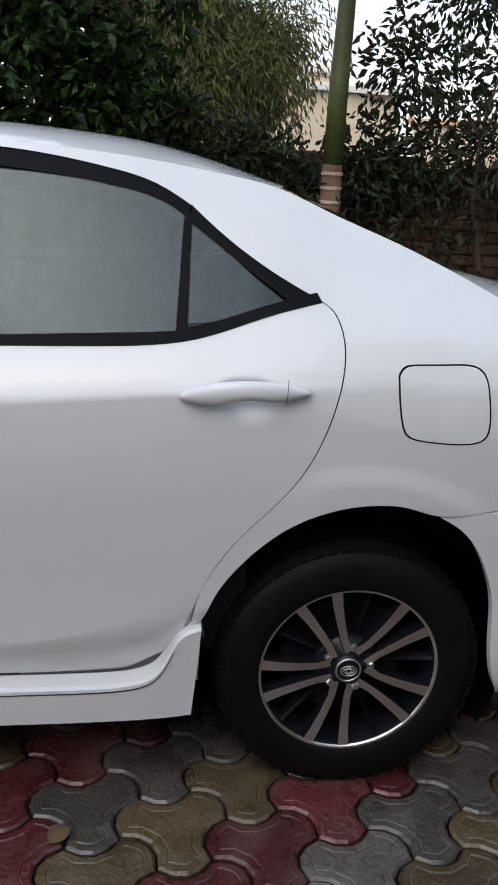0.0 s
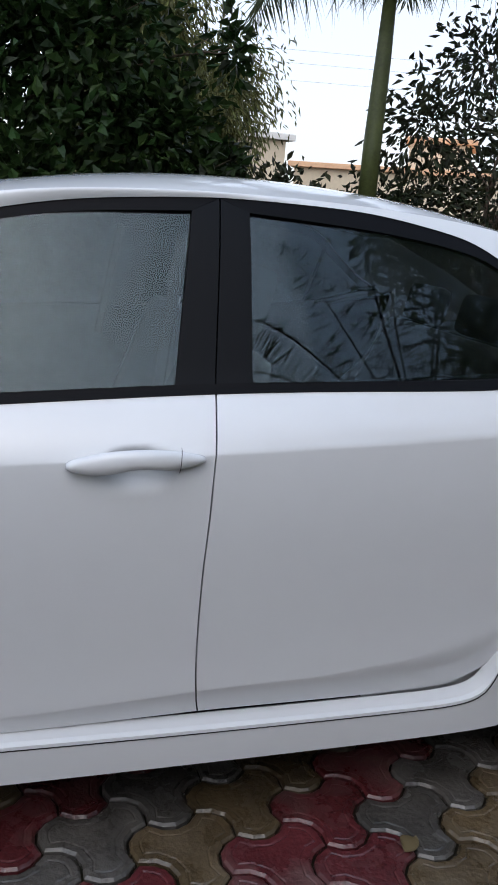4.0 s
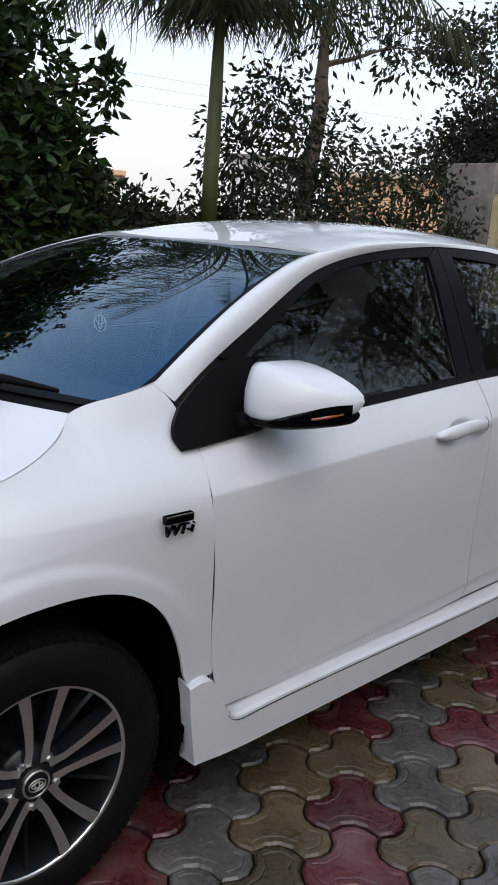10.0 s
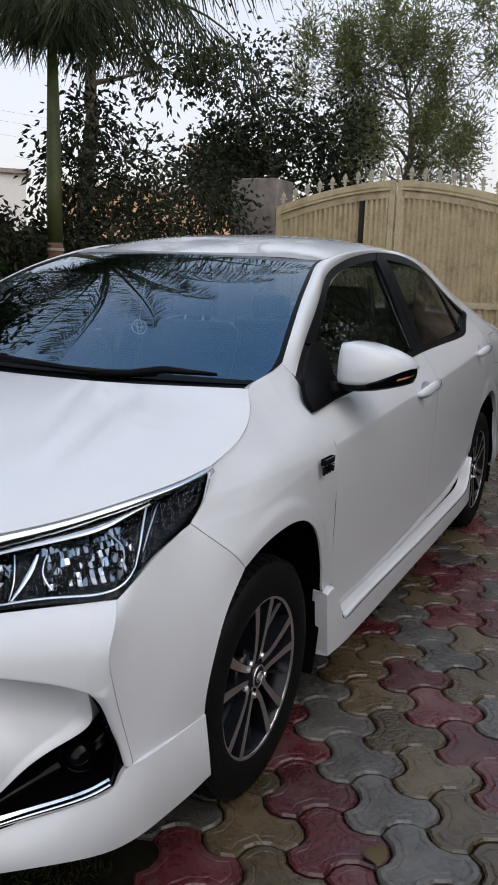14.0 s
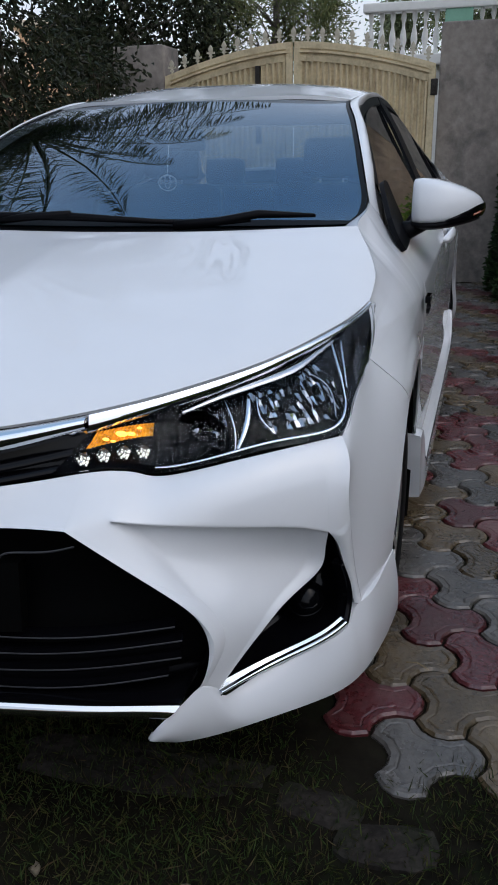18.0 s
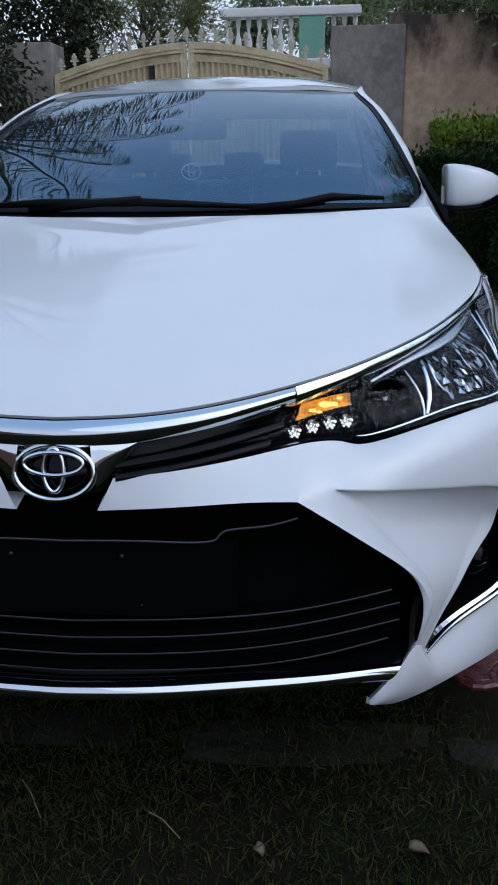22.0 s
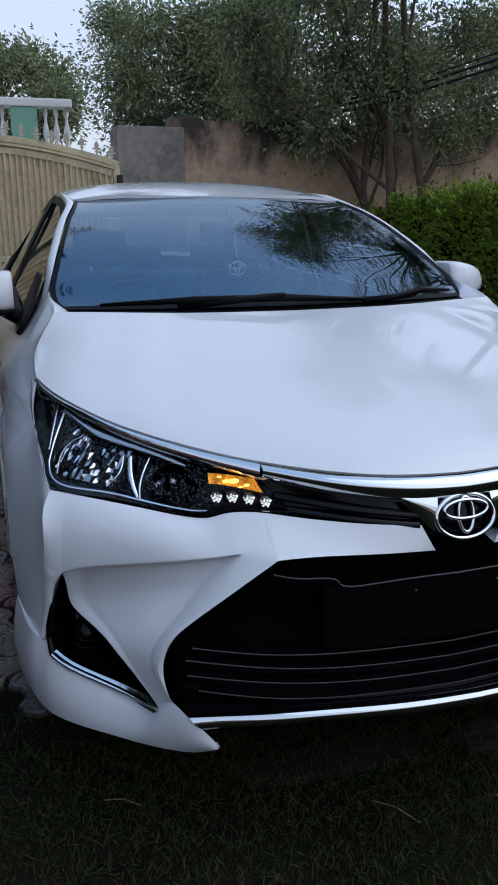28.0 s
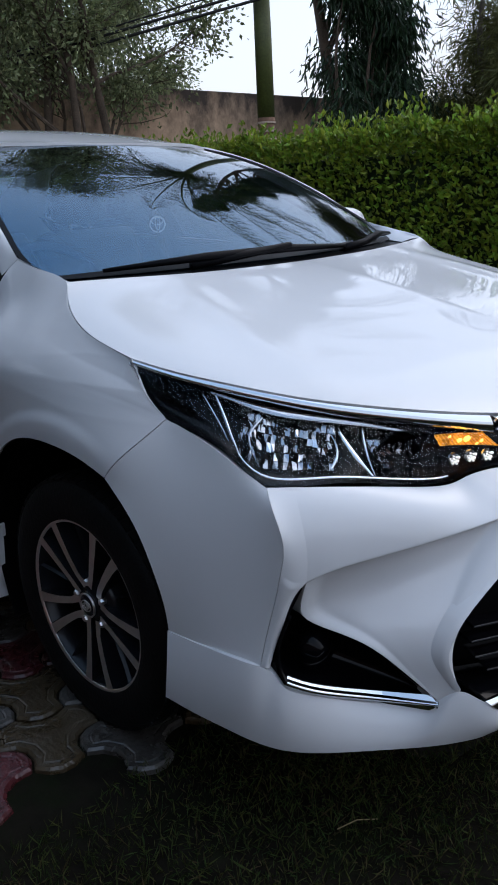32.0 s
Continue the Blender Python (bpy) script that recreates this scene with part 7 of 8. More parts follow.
# palms
def palm(name, label, base, top, fronds, length, radius, hang=0.5, bands=True, turn=0.05, leaf_len=0.42, ring_at=1.48):
    t = thing(name, label, "palm tree", at=base)
    h = top - base[2]
    ringz = ring_at - base[2]
    bm = bmesh.new()
    tube(bm, [(0, 0, -0.05), (0, 0, ringz * 0.35), (0.003, 0, ringz * 0.7), (0, 0, ringz)], [radius * 1.12, radius * 1.16, radius * 1.08, radius * 1.0], 20)
    part("trunk_base", bm, PALM_BASE, t, "brown palm trunk painted with pale bands", smooth=True)
    if bands:
        for z in (ringz - 0.05, ringz - 0.13, ringz - 0.21, ringz - 0.30, ringz - 0.42):
            bm = bmesh.new()
            lathe(bm, [(radius * 1.06, z - 0.010), (radius * 1.12, z - 0.008), (radius * 1.12, z + 0.008), (radius * 1.04, z + 0.010)], "z", 20)
            part("trunk_band", bm, PALM_BAND, t)
    bm = bmesh.new()
    tube(bm, [(0, 0, ringz - 0.004), (0.0, 0.005, ringz + (h - ringz) * 0.3), (0.01, 0.01, ringz + (h - ringz) * 0.65), (0.015, 0.015, h)], [radius * 1.0, radius * 0.96, radius * 0.82, radius * 0.6], 18)
    part("green_shaft", bm, PALM_GREEN, t, "smooth green palm shaft", smooth=True)
    for k in range(fronds):
        a = 2 * math.pi * (k * 0.618 + turn)
        age = k / fronds
        rise, bend = radians(80 - 42 * age + rnd(-5, 5)), radians(112 + 14 * rnd(-1, 1) - 30 * age)
        ln = length * rnd(0.85, 1.1)
        n = 14
        pts, r, z = [], 0.0, h
        for i in range(n + 1):
            pts.append(Vector((r * math.cos(a), r * math.sin(a), z)))
            th = rise - bend * ((i + 0.5) / n) ** 1.15
            r, z = r + ln / n * math.cos(th), z + ln / n * math.sin(th)
        bm = bmesh.new()
        tube(bm, pts, [0.022 * (1 - 0.85 * i / n) for i in range(n + 1)], 5)
        fr = part("frond", bm, PALM_GREEN, t)
        ps, ws2, ls = [], [], []
        for i in range(64):
            s = 0.08 + 0.92 * i / 63
            j = min(n - 1, int(s * n))
            p = pts[j].lerp(pts[j + 1], s * n - j)
            d = (pts[j + 1] - pts[j]).normalized()
            sd = d.cross(Vector((0, 0, 1))).normalized()
            for q in (-1, 1):
                w = sd * q * 0.75 + d * 0.55 + Vector((0, 0, 0.1 - hang * rnd(0.6, 1.5)))
                ps.append(p)
                ws2.append(w)
                ls.append(leaf_len * math.sin(math.pi * (0.12 + 0.82 * s)) * rnd(0.8, 1.15))
        ls = np.array(ls)
        leaf_mesh("frond_blade", np.array(ps), np.array(ws2), ls, ls * 0 + 0.016, FROND, fr, fold=0.2)
    return t


palm("palm_tree", "green-shafted palm with pale painted bands near its base", (1.90, 2.50, -0.03), 2.86, 24, 2.4, 0.058, hang=1.6, leaf_len=0.62)
palm("palm_tree", "slender palm with pale bands standing behind the hedge", (3.37, -4.74, -0.03), 4.6, 24, 3.2, 0.088, hang=0.8, ring_at=1.93, leaf_len=0.5)
palm("palm_tree", "palm with long arching fronds beside the lawn", (-0.6, -6.2, -0.03), 3.4, 11, 2.0, 0.11, hang=0.7)

# small clumping palm against the wall
t = thing("areca_palm", "small clump of arching palm fronds by the wall", "palm", at=(4.75, -5.1, -0.03))
for k in range(12):
    a, ln = rnd(0, 6.28), rnd(0.9, 1.3)
    pts = [Vector((0.05 * math.cos(a) + ln * s * 0.55 * math.cos(a), ln * s * 0.55 * math.sin(a), 1.2 + ln * (1.25 * s - 0.85 * s * s))) for s in [i / 8 for i in range(9)]]
    bm = bmesh.new()
    tube(bm, [Vector((0, 0, 0))] + pts, [0.012] * 2 + [0.011 * (1 - 0.1 * i) for i in range(8)], 4)
    fr = part("frond", bm, PALM_GREEN, t)
    ps, w3 = [], []
    for i in range(26):
        j = min(7, int(i / 26 * 8))
        d = (pts[j + 1] - pts[j]).normalized()
        sd = d.cross(Vector((0, 0, 1))).normalized()
        for q in (-1, 1):
            ps.append(pts[j].lerp(pts[j + 1], i / 26 * 8 - j))
            w3.append(sd * q + d * 0.8 - Vector((0, 0, 0.25)))
    leaf_mesh("frond_blade", ps, w3, 0.26, 0.022, FROND, fr)

# trees beyond the gate
cl = [(9 + rnd(-1.3, 1.3), 3.9 + rnd(-1.3, 1.5), rnd(2.4, 4.3), rnd(0.5, 0.8), 900, 0.9) for k in range(13)]
tree("roadside_tree", "dense round-leaved green tree beyond the gate", (9.0, 3.9, -0.03), (9, 3.9, 2.0), 0.14, cl, (0.085, 0.6), BROAD, BARK_GREY, shellness=0.3, droop=0.2, limb=0.2)
cl = [(10.5 + rnd(-1.2, 1.2), 2.6 + rnd(-1.2, 1.5), rnd(2.2, 5.2), rnd(0.35, 0.55), 1000, 1.9) for k in range(30)] + [(10.3, 1.1, 4.5, 0.5, 900, 1.3), (10.2, 1.3, 5.2, 0.5, 900, 1.5)]
tree("willowy_tree", "pale tree with upright shoots of narrow leaves", (10.5, 2.6, -0.03), (10.5, 2.6, 2.0), 0.12, cl, (0.10, 0.22), WILLOW, BARK_GREY, shellness=0.05, droop=-0.25, twigs=3, limb=0.16)
cl = [(12.5 + rnd(-1.5, 1.5), -4.0 + rnd(-2.2, 2.6), rnd(2.4, 5.4), rnd(0.6, 1.0), 2100, 0.8) for k in range(38)]
tree("acacia_tree", "wide grey-green acacia with fine small leaves", (12.5, -4.0, -0.03), (12.5, -4.0, 2.6), 0.2, cl, (0.085, 0.42), ACACIA, BARK, shellness=0.15, droop=0.2, twigs=3, limb=0.2)
cl = [(11.5 + rnd(-1.2, 1.2), -8.4 + rnd(-2.0, 2.0), rnd(2.4, 5.0), rnd(0.6, 0.9), 1900, 0.85) for k in range(20)]
tree("acacia_tree", "grey-green acacia behind the plastered wall", (11.5, -8.4, -0.03), (11.5, -8.4, 2.6), 0.18, cl, (0.085, 0.42), ACACIA, BARK, shellness=0.15, droop=0.2, twigs=3, limb=0.2)

cl = [(22 + rnd(-1, 1), 0.2 + rnd(-2.4, 1.6), rnd(4.2, 6.2), rnd(0.7, 1.0), 1100, 0.9) for k in range(16)]
tree("roadside_tree", "hazy green tree far behind the white balcony", (22, 0.2, -0.03), (22, 0.2, 3.2), 0.2, cl, (0.13, 0.5), ACACIA, BARK, shellness=0.2, droop=0.2, twigs=2, limb=0.2)

# spreading many-stemmed tree in front of the plastered wall
cl = [(4.6, -2.7, 3.0, 0.55, 700, 0.7), (4.0, -2.2, 3.5, 0.6, 800, 0.7), (3.2, -2.4, 4.0, 0.65, 900, 0.7), (4.9, -1.8, 3.3, 0.6, 800, 0.7), (5.2, -3.0, 3.6, 0.7, 900, 0.7), (4.4, -3.4, 4.2, 0.7, 900, 0.7), (5.0, -4.3, 3.4, 0.6, 650, 0.7), (4.6, -5.0, 3.0, 0.45, 260, 0.6), (3.6, -3.2, 4.6, 0.7, 850, 0.7),
      (5.3, -2.2, 2.6, 0.4, 400, 0.7), (4.9, -5.4, 3.7, 0.5, 260, 0.7), (5.6, -3.9, 2.9, 0.5, 420, 0.8), (2.4, -2.2, 4.4, 0.55, 600, 0.7),
      (4.75, -2.5, 2.35, 0.45, 420, 0.8), (4.95, -3.2, 2.55, 0.5, 520, 0.8), (4.6, -3.9, 2.35, 0.45, 420, 0.8), (5.0, -4.6, 2.6, 0.5, 420, 0.8), (4.4, -3.3, 2.8, 0.5, 520, 0.8), (5.05, -2.0, 2.85, 0.45, 400, 0.8),
      (4.2, -3.0, 5.2, 0.7, 600, 0.8), (3.6, -2.8, 5.8, 0.7, 600, 0.8), (4.8, -3.4, 5.9, 0.8, 600, 0.8), (4.2, -3.3, 6.7, 0.7, 600, 0.8), (3.5, -3.4, 6.6, 0.6, 500, 0.8), (5.0, -2.8, 6.8, 0.6, 500, 0.8), (4.3, -3.2, 7.4, 0.6, 500, 0.8)]
tree("shade_tree", "many-stemmed tree with thin branches and small dark leaves", (4.75, -3.45, -0.03), (4.75, -3.4, 1.7), 0.085, [(x, y, z, r * 1.1, int(n * 3.0), 0.85) for x, y, z, r, n, q in cl], (0.058, 0.5), ACACIA, BARK, shellness=0.1, droop=0.25, twigs=7, stems=3, limb=0.28)
# dark drooping column tree
cl = [(4.4 + rnd(-0.5, 0.5) * (1 - k / 40), -7.7 + rnd(-0.5, 0.5), 1.2 + k * 0.15, 0.58 - k * 0.008, 820, 1.0) for k in range(52)]
tree("ashoka_tree", "tall column-shaped tree with dark drooping leaves", (4.4, -7.7, -0.03), (4.4, -7.7, 1.0), 0.12, cl, (0.14, 0.20), ASHOKA, BARK, shellness=0.3, droop=1.6, twigs=1)
cl = [(3.1 + rnd(-0.9, 0.9), -9.1 + rnd(-0.6, 0.6), rnd(1.8, 5.0), rnd(0.35, 0.6), 1500, 1.4) for k in range(18)]
tree("feathery_tree", "pale feathery tree beside the column-shaped tree", (3.1, -9.1, -0.03), (3.1, -9.1, 1.8), 0.10, cl, (0.16, 0.10), FEATHER, BARK_GREY, shellness=0.1, droop=0.8, twigs=2, limb=0.18)
cl = [(-2.4 + rnd(-0.9, 0.9), -8.6 + rnd(-0.7, 0.7), rnd(1.4, 5.4), rnd(0.4, 0.6), 260, 1.0) for k in range(16)]
tree("ashoka_tree", "dark drooping tree across the lawn", (-2.4, -8.6, -0.03), (-2.4, -8.6, 1.2), 0.12, cl, (0.22, 0.16), ASHOKA, BARK, shellness=0.4, droop=1.4, twigs=1)


# clipped hedge
def hedge(name, label, x0, x1, y0, y1, h, count, mat=HEDGE):
    t = thing(name, label, "hedge", at=((x0 + x1) / 2, (y0 + y1) / 2, -0.03))
    c = Vector(t.location)
    # solid box, its dark colour gives the shade seen between the leaves
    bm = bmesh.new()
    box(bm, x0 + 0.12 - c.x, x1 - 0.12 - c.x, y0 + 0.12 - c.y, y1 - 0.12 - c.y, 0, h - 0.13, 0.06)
    part("hedge_core", bm, HEDGE_CORE, t, "solid hedge filler in dark green for the shade between leaves")
    lx, ly = x1 - x0, y1 - y0
    areas = np.array([lx * ly * 1.5, lx * h, lx * h, ly * h, ly * h])
    pick = np.random.choice(5, count, p=areas / areas.sum())
    u, v, d = np.random.rand(count), np.random.rand(count), np.abs(np.random.normal(size=count)) * 0.055
    p, w = np.zeros((count, 3)), np.zeros((count, 3))
    wave = lambda a, b: 0.055 * np.sin(a * 3.1) * np.cos(b * 2.3) + 0.04 * np.sin(a * 8.3 + b * 5)
    for k, ax in enumerate(("top", "y0", "y1", "x0", "x1")):
        m = pick == k
        if ax == "top":
            p[m] = np.stack([x0 + lx * u[m], y0 + ly * v[m], h + wave(x0 + lx * u[m], y0 + ly * v[m]) - d[m]], 1)
            w[m] = [0, 0, 1]
        elif ax[0] == "y":
            s = -1 if ax == "y0" else 1
            yy = (y0 if s < 0 else y1) - s * d[m] + s * wave(x0 + lx * u[m], h * v[m])
            p[m] = np.stack([x0 + lx * u[m], yy, h * v[m]], 1)
            w[m] = [0, s, 0.5]
        else:
            s = -1 if ax == "x0" else 1
            xx = (x0 if s < 0 else x1) - s * d[m] + s * wave(y0 + ly * u[m], h * v[m])
            p[m] = np.stack([xx, y0 + ly * u[m], h * v[m]], 1)
            w[m] = [s, 0, 0.5]
    # loose shoots above the top
    extra = np.random.rand(count) < 0.16
    p[extra & (pick == 0), 2] += np.random.rand((extra & (pick == 0)).sum()) ** 2 * 0.16
    w = w + np.random.normal(size=w.shape) * 0.6
    L = 0.05 * (0.6 + 0.8 * np.random.rand(count))
    leaf_mesh("hedge_leaves", p - np.array(c) + [0, 0, 0], w, L, L * 0.55, mat, t)


hedge("hedge", "clipped bright green hedge beside the lawn", -4.6, 4.4, -4.05, -3.15, 1.58, 105000)
hedge("hedge", "clipped green hedge in front of the plastered wall", 4.42, 5.15, -4.0, -1.45, 1.45, 16000)
hedge("dark_shrub", "dark leafy shrub beside the gate pillar", 4.05, 4.75, -2.0, -1.16, 1.15, 9000, CITRUS)

# ---- lawn ----
def blades(name, count, region, mat, h0, h1, label, skip=None):
    p = np.zeros((0, 3))
    while len(p) < count:
        q = np.random.rand(count * 2, 3) * [region[1] - region[0], region[3] - region[2], 0] + [region[0], region[2], -0.014]
        patchy = np.sin(q[:, 0] * 5.1 + 2 * np.sin(q[:, 1] * 3)) * np.sin(q[:, 1] * 4.3 + q[:, 0] * 2) * 0.5 + 0.5
        q = q[np.random.rand(len(q)) < 0.25 + 0.75 * patchy]
        edge = -1.93 + 0.12 * (q[:, 1] > -0.7) + 0.26 * (q[:, 1] > 0.4) + 0.05 * np.sin(q[:, 1] * 9) + 0.03 * np.sin(q[:, 1] * 23)
        q = q[q[:, 0] < edge + 0.06 * np.random.rand(len(q))]
        p = np.concatenate([p, q])
    p = p[:count]
    w = np.random.normal(size=(count, 3)) * 0.75
    w[:, 2] = 0.55 + 0.6 * np.random.rand(count)
    L = h0 + (h1 - h0) * np.random.rand(count) ** 2
    ob = leaf_mesh(name, p, w, L, L * 0.0 + 0.0030, mat, None, fold=0.15)
    tagged(ob, label, "grass", kind="stuff")
    return ob


blades("lawn_grass", 110000, (-3.7, -1.55, -2.2, 2.5), GRASS, 0.015, 0.050, "short patchy dark green lawn in front of the car")
blades("lawn_grass_outer", 26000, (-8.0, -3.6, -3.1, 3.0), GRASS, 0.025, 0.065, "short patchy dark green lawn")
blades("dry_grass", 12000, (-3.6, -1.6, -2.0, 2.4), GRASS_DRY, 0.02, 0.055, "dry straw-coloured grass among the lawn")

# flat stones, fallen leaves and straws on the lawn
def slab(x, y, sx, sy, rot, label):
    bm = bmesh.new()
    n = 14
    ring0 = []
    for k in range(n):
        a = 2 * math.pi * k / n
        ca, sa = math.cos(a), math.sin(a)
        r = 1 / max(abs(ca), abs(sa)) ** 0.75 * rnd(0.88, 1.06)
        ring0.append((sx * r * ca, sy * r * sa))
    lo = [bm.verts.new((a, b, 0)) for a, b in ring0]
    up = [bm.verts.new((a * 0.96, b * 0.96, 0.026 + rnd(-0.003, 0.003))) for a, b in ring0]
    tp = [bm.verts.new((a * 0.6, b * 0.6, 0.030 + rnd(-0.003, 0.003))) for a, b in ring0]
    for r0, r1 in ((lo, up), (up, tp)):
        for k in range(n):
            bm.faces.new((r0[k], r0[(k + 1) % n], r1[(k + 1) % n], r1[k]))
    bm.faces.new(tp)
    bmesh.ops.recalc_face_normals(bm, faces=bm.faces)
    o = part("flagstone", bm, STONE, None)
    o.matrix_basis = pose(x, y, -0.034, rnd(-2, 2), rnd(-2, 2), rot)
    tagged(o, label, "stone", group="flagstones in the lawn")


slab(-2.13, -0.94, 0.055, 0.10, 12, "small grey flagstone set in the lawn")
slab(-2.06, -0.80, 0.05, 0.09, -10, "small grey flagstone set in the lawn")
slab(-2.04, -0.42, 0.075, 0.30, 4, "long grey stone slab at the lawn edge")
slab(-2.02, 0.20, 0.07, 0.26, -3, "long grey stone slab at the lawn edge")


def fallen_leaf(x, y, z, size, rot, mat, label, name="fallen_leaf"):
    bm = bmesh.new()
    rows = []
    for i in range(7):
        s = i / 6
        w = size * 0.42 * math.sin(math.pi * (0.06 + 0.9 * s)) ** 0.8
        rows.append([bm.verts.new((size * (s - 0.5), q * w, 0.004 + 0.006 * abs(q) + 0.006 * math.sin(3 * s + q))) for q in (-1, -0.4, 0.4, 1)])
    for a, b in zip(rows, rows[1:]):
        for k in range(3):
            bm.faces.new((a[k], a[k + 1], b[k + 1], b[k]))
    bmesh.ops.solidify(bm, geom=bm.faces[:], thickness=0.0012)
    o = part(name, bm, mat, None, smooth=True)
    o.matrix_basis = pose(x, y, z, rnd(-8, 8), rnd(-8, 8), rot)
    tagged(o, label, "leaf", group="fallen leaves")


fallen_leaf(-2.36, -0.335, 0.0, 0.026, 30, LITTER, "pale dry leaf lying on the lawn")
fallen_leaf(-2.34, -0.62, 0.0, 0.038, 70, LITTER, "pale curled dry leaf lying on the lawn")
fallen_leaf(0.696, -1.0, 0.004, 0.055, 40, STRAW, "yellow fallen leaf lying on the pavers")
fallen_leaf(-0.28, -0.87, 0.003, 0.015, 80, LITTER, "tiny pale leaf scrap on the pavers")
fallen_leaf(-1.47, -1.23, 0.003, 0.07, 20, STRAW, "yellow fallen leaf lying on the pavers")
for x, y, a, ln in ((-2.03, 0.70, 62, 0.045), (-2.25, 0.12, 35, 0.06), (-1.55, -0.95, 75, 0.03), (-2.3, -0.15, 50, 0.05)):
    bm = bmesh.new()
    c, s = math.cos(radians(a)), math.sin(radians(a))
    tube(bm, [(-ln * c, -ln * s, 0), (0, 0, 0.012), (ln * 0.9 * c, ln * s, 0.004)], 0.0013, 5)
    o = part("straw", bm, STRAW, None)
    o.location = (x, y, -0.004 if y > -0.9 else 0.004)
    tagged(o, "dry yellow straw lying on the ground", "straw", group="straws")

# ---- overhead cables ----
for off in (0.0, 0.09, 0.16):
    bm = bmesh.new()
    tube(bm, [(6.5, -1.2 - off, 2.25 + off * 0.6), (4.6, -3.2, 2.58 + off * 0.7), (2.3, -5.6, 3.28 + off), (-1.0, -9.0, 4.6 + off)], 0.014 if off < 0.1 else 0.009, 6)
    o = part("overhead_cable", bm, CABLE, None, smooth=True)
    tagged(o, "thick black overhead cable running past the trees", "cable", group="overhead cables")
line_pole = thing("utility_pole", "far utility pole carrying thin power lines", "pole", at=(-14, 34, -0.03))
for nm, r, pts in (("pole", 0.11, [(0, 0, 0), (0, 0, 8.6)]), ("cross_arm", 0.05, [(0, -0.9, 8.0), (0, 0.9, 8.0)])):
    bm = bmesh.new()
    tube(bm, pts, r, 8)
    part(nm, bm, CEMENT, line_pole)
for z, dx in ((8.3, 0), (7.8, 0.05), (7.1, -0.05)):
    bm = bmesh.new()
    tube(bm, [(-16, 2 + dx, z + 0.9), (0, dx + 0.8, z + 0.2), (22, dx, z), (64, -6 + dx, z + 0.9)], 0.004, 5)
    part("power_line", bm, CABLE, line_pole, "thin sagging power line")


# ---- houses beyond the walls ----
def house(name, label, at, rot, blocks, wall_mat, trim_mat, windows=()):
    t = thing(name, label, "house", at=at)
    t.rotation_euler = (0, 0, radians(rot))
    for x0, x1, y0, y1, z0, z1 in blocks:
        bm = bmesh.new()
        box(bm, x0, x1, y0, y1, z0, z1, 0.02)
        part("wall", bm, wall_mat, t)
        bm = bmesh.new()
        box(bm, x0 - 0.25, x1 + 0.25, y0 - 0.25, y1 + 0.25, z1, z1 + 0.22, 0.03)
        part("roof_slab", bm, trim_mat, t)
    for x, y, z, w, h in windows:
        f = bmesh.new()
        box(f, x - 0.05, x + 0.02, y - w / 2, y + w / 2, z, z + h, 0.01)
        fr = part("window", f, trim_mat, t)
        g = bmesh.new()
        box(g, x - 0.06, x - 0.05, y - w / 2 + 0.07, y + w / 2 - 0.07, z + 0.07, z + h - 0.07)
        part("pane", g, WINDOW_DARK, fr)
    return t


house("house", "distant cream low house with a peach-edged roof room", (18.2, 32.9, 0), 60, [(-3, 3, -3, 6, 0, 3.7), (-1.5, 2, -1.3, 1.3, 3.92, 5.1)], CREAM_WALL, PEACH_WALL, [(-3, -3, 1.0, 1.2, 1.2), (-3, 2, 1.0, 1.2, 1.2)])
house("house", "distant long cream house with a small roof tank", (6.3, 27.5, 0), 8, [(-5, 2.6, -1, 5, 0, 4.1), (-0.4, 0.5, 0, 1, 4.3, 4.75)], CREAM_WALL, WHITE_WALL)
house("house", "distant peach-coloured house behind the trees", (28.0, 15.2, 0), 25, [(-2, 3, -1.5, 1.2, 0, 5.6), (-2.4, 3, 1.2, 6.5, 0, 4.0)], PEACH_WALL, CREAM_WALL)
house("house", "distant pale house with a bluish flat roof", (29.5, 30.0, 0), 45, [(-2, 2, -2, 2, 0, 5.3)], WHITE_WALL, CEMENT)
# white balcony with turned balusters
bal = thing("balcony_house", "white house balcony with turned balusters and mint panel", "house", at=(15.9, 0, 0))
bm = bmesh.new()
box(bm, 0.05, 3.0, -1.1, 1.75, 0, 2.95, 0.02)
part("wall", bm, WHITE_WALL, bal)
for z0, z1, nm in ((2.95, 3.16, "balcony_base"), (3.98, 4.16, "balcony_rail")):
    bm = bmesh.new()
    box(bm, -0.16, 0.2, -1.2, 1.78, z0, z1, 0.03)
    part(nm, bm, WHITE_WALL, bal)
bm = bmesh.new()
box(bm, -0.13, 0.1, -0.45, 0.10, 3.14, 4.0, 0.02)
part("mint_panel", bm, GREEN_PANEL, bal)
prof = [(0.05, 0), (0.06, 0.06), (0.035, 0.12), (0.075, 0.30), (0.06, 0.42), (0.03, 0.55), (0.03, 0.62), (0.055, 0.70), (0.05, 0.84)]
first = None
for k in range(13):
    y = -1.08 + 0.225 * k
    if -0.55 < y < 0.2:
        continue
    if first is None:
        bm = bmesh.new()
        lathe(bm, prof, "z", 10)
        first = part("baluster", bm, WHITE_WALL, bal, smooth=True)
        first.location = (0, y, 3.15)
    else:
        o = new("baluster", first.data)
        o.parent = bal
        o.location = (0, y, 3.15)

# ---- pavers: three-lobed blocks in rows of one colour ----
A, TURN = 0.2126, radians(41)
E1 = Vector((A * math.cos(TURN), A * math.sin(TURN)))
E2V = Vector((A * math.cos(TURN - math.pi / 3), A * math.sin(TURN - math.pi / 3)))
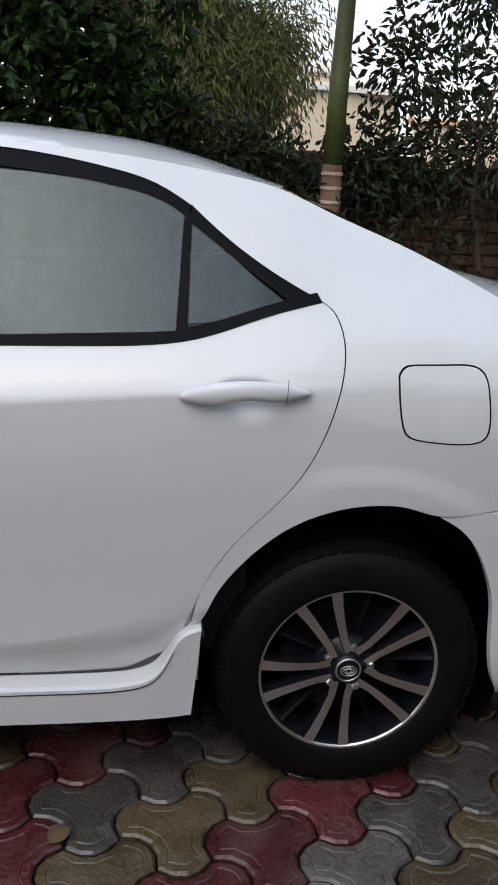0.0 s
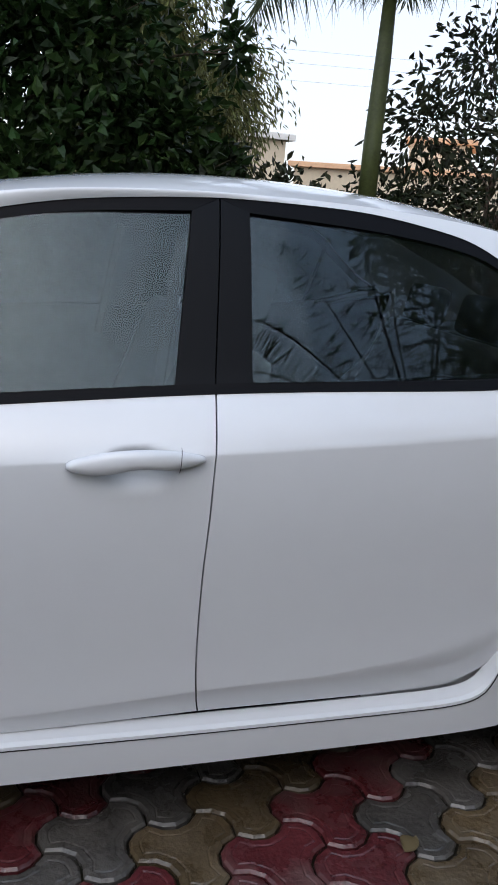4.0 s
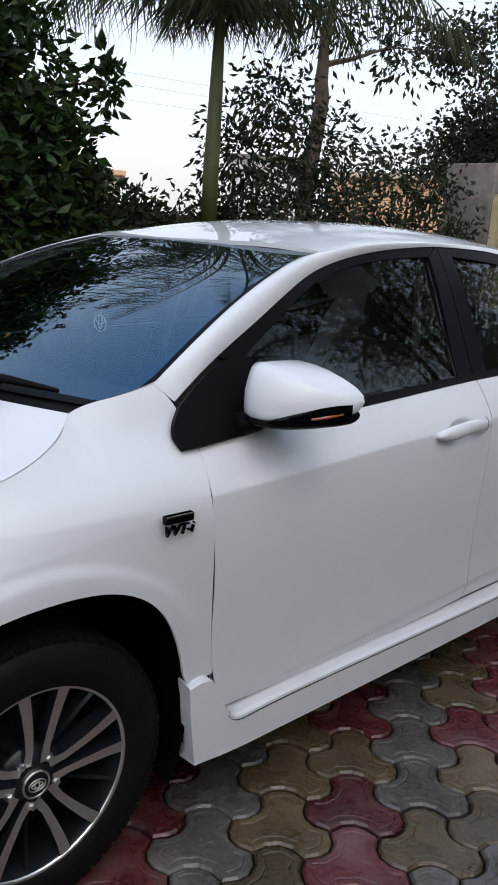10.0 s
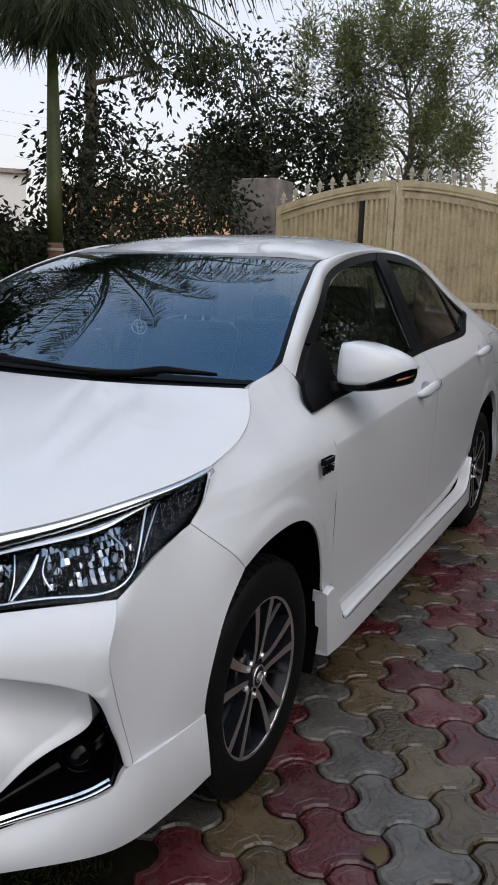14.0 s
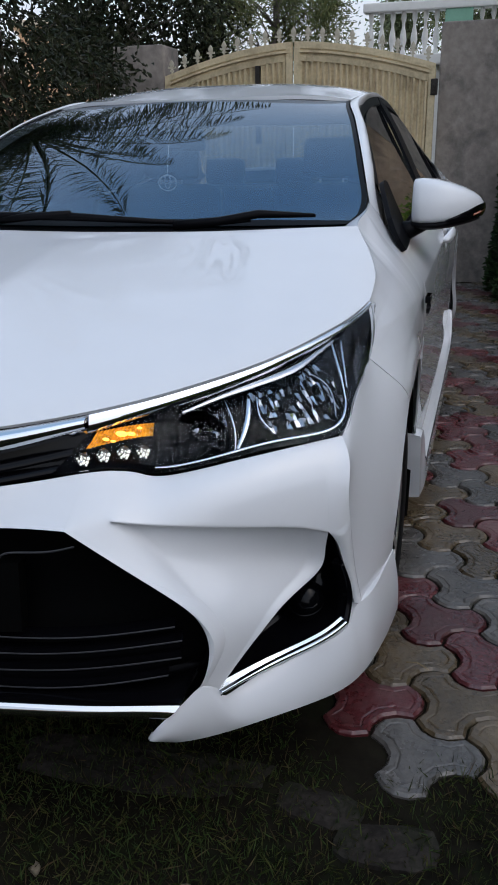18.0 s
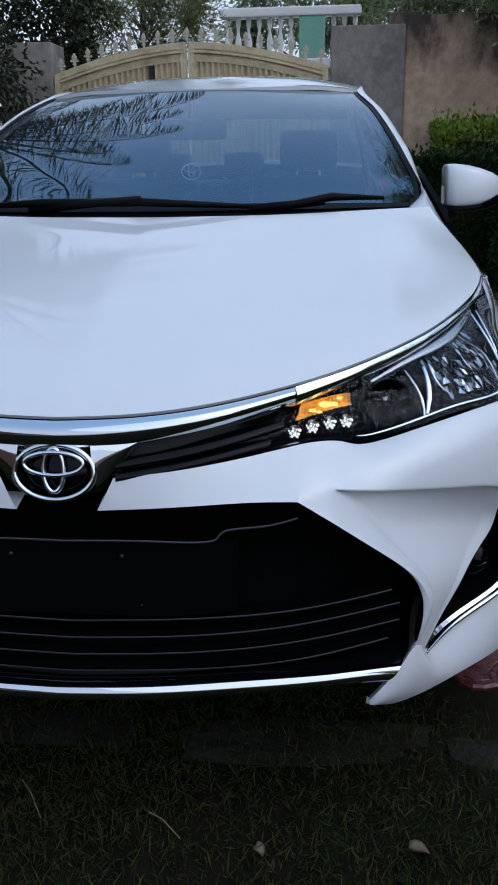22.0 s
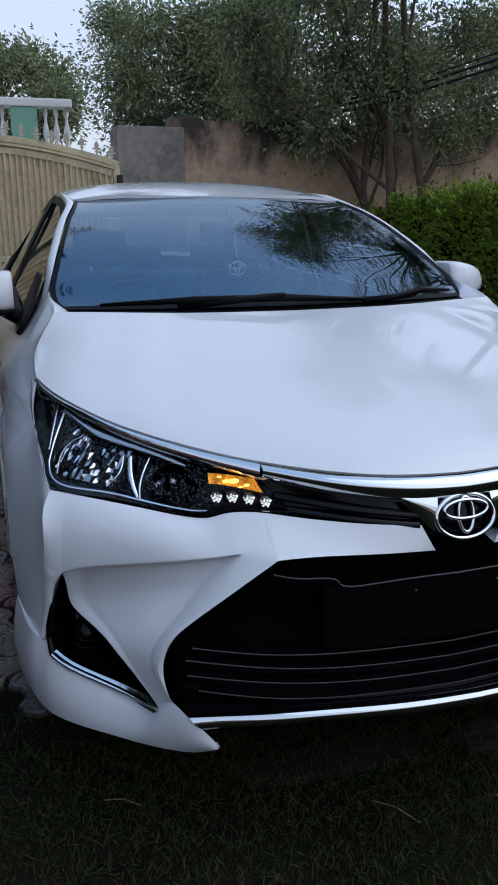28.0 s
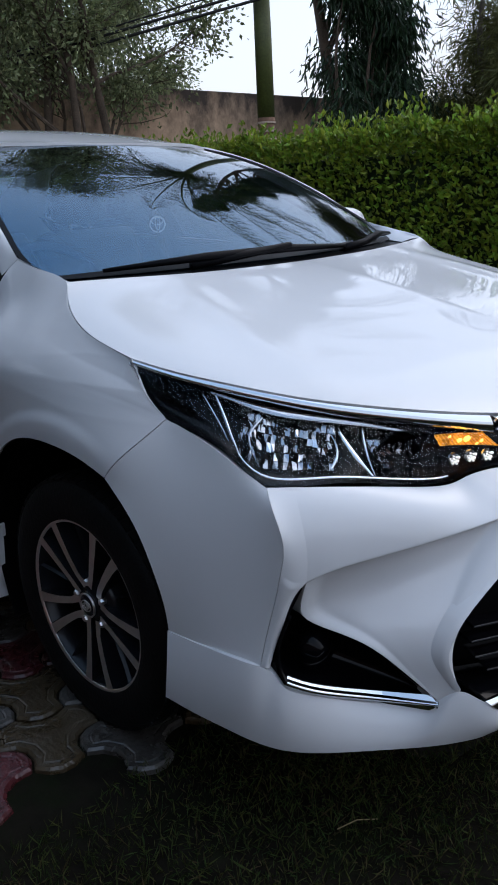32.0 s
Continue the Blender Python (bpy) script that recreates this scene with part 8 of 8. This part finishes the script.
ORIGIN = Vector((-0.336, -1.12))


def paver_outline(scale, arc=4):
    """A hexagon whose sides bulge out and in by turns."""
    R = A / math.sqrt(3)
    pts = []
    for k in range(6):
        a0, a1 = TURN - math.pi / 6 + k * math.pi / 3, TURN + math.pi / 6 + k * math.pi / 3
        p0, p1 = Vector((R * math.cos(a0), R * math.sin(a0))), Vector((R * math.cos(a1), R * math.sin(a1)))
        mid = Vector((math.cos((a0 + a1) / 2), math.sin((a0 + a1) / 2)))
        s = 1 if k % 2 == 0 else -1
        for i in range(arc):
            u = i / arc
            pts.append(p0.lerp(p1, u) + mid * s * 0.034 * math.sin(math.pi * u) ** 0.8)
    out = []
    n = len(pts)
    for i, p in enumerate(pts):
        d = (pts[(i + 1) % n] - pts[i - 1]).normalized()
        out.append(p - Vector((d.y, -d.x)) * scale)
    return out


def paver_geometry():
    rings = [(0.0035, -0.05), (0.0035, -0.006), (0.010, 0.0), (0.024, 0.0), (0.028, -0.0016), (0.032, 0.0)]
    v, f = [], []
    n = 24
    for inset, z in rings:
        v += [(p.x, p.y, z) for p in paver_outline(inset)]
    for r in range(len(rings) - 1):
        for k in range(n):
            f.append((r * n + k, r * n + (k + 1) % n, (r + 1) * n + (k + 1) % n, (r + 1) * n + k))
    f.append(tuple(range((len(rings) - 1) * n, len(rings) * n)))
    return v, f


pavement = mesh_object("pavement", [(-1.88, -3.05, -0.022), (5.3, -3.05, -0.022), (5.3, 2.6, -0.022), (-1.50, 2.6, -0.022), (-1.50, 0.4, -0.022), (-1.76, 0.4, -0.022), (-1.76, -0.7, -0.022), (-1.88, -0.7, -0.022)], [(0, 1, 2, 3, 4, 5, 6, 7)], SOIL)
tagged(pavement, "driveway of interlocking red, grey and ochre pavers", "pavement", kind="structure")
pv_v, pv_f = paver_geometry()
colours = {0: TILE_GREY, 1: TILE_YELLOW, 2: TILE_RED}
meshes = {}
for c, mt in colours.items():
    me = bpy.data.meshes.new("paver")
    me.from_pydata(pv_v, [], pv_f)
    me.materials.append(mt)
    me.update()
    meshes[c] = me
rest = {c: ([], []) for c in colours}
rng = random.Random(5)
singles = 0
for i in range(-30, 45):
    for j in range(-30, 40):
        p = ORIGIN + E1 * i + E2V * j
        edge = -1.86 + 0.12 * (p.y > -0.7) + 0.26 * (p.y > 0.4) + 0.04 * math.sin(p.y * 7)
        if not (edge < p.x < 5.2 and -3.0 < p.y < 2.5):
            continue
        c = j % 3 if rng.random() > 0.10 else rng.choice((0, 1, 2))
        dz, ta, tb = rng.uniform(-0.003, 0.003), rng.uniform(-0.9, 0.9), rng.uniform(-0.9, 0.9)
        m = pose(p.x, p.y, dz, ta, tb, rng.choice((0, 120, 240)))
        near = (-2.05 < p.y < -0.50 and p.x < 2.1) or (0.75 < p.y < 1.8 and p.x < 0.2)
        if near and singles < 300:
            o = new("paver", meshes[c])
            o.parent = pavement
            o.matrix_basis = m
            singles += 1
        else:
            v, f = rest[c]
            b = len(v)
            v += [tuple(m @ Vector(q)) for q in pv_v]
            f += [tuple(b + q for q in face) for face in pv_f]
for c, (v, f) in rest.items():
    o = mesh_object("far_pavers", v, f, colours[c], pavement)
    o["kind"] = "stuff"

# ---- bricks of the north wall ----
wall_n = mesh_object("wall_north", [(-12, 3.0, 0), (5.4, 3.0, 0), (5.4, 3.0, 1.5), (-12, 3.0, 1.5)], [(3, 2, 1, 0)], MORTAR)
tagged(wall_n, "old brown brick boundary wall under creepers", "wall", kind="structure")
bm = bmesh.new()
box(bm, -0.108, 0.108, -0.05, 0.03, -0.032, 0.032, 0.004)
me = bpy.data.meshes.new("brick")
bmesh.ops.recalc_face_normals(bm, faces=bm.faces)
bm.to_mesh(me)
bm.free()
me.materials.append(BRICK)
bv_ = [tuple(v.co) for v in me.vertices]
bf_ = [tuple(p.vertices) for p in me.polygons]
rv, rf = [], []
count = 0
for r in range(21):
    for k in range(56):
        x = -7.0 + k * 0.226 + (0.113 if r % 2 else 0)
        if x > 5.3:
            continue
        m = pose(x + rng.uniform(-0.004, 0.004), 2.985 + rng.uniform(-0.008, 0.006), 0.04 + r * 0.0745, rng.uniform(-1.5, 1.5), 0, rng.uniform(-1, 1))
        if r == 20 and rng.random() < 0.3:
            continue
        if x > 1.2 and x < 4.6 and r > 3 and count < 300:
            o = new("brick", me)
            o.parent = wall_n
            o.matrix_basis = m
            count += 1
        else:
            b = len(rv)
            rv += [tuple(m @ Vector(q)) for q in bv_]
            rf += [tuple(b + q for q in face) for face in bf_]
o = mesh_object("far_bricks", rv, rf, BRICK, wall_n)
o["kind"] = "stuff"
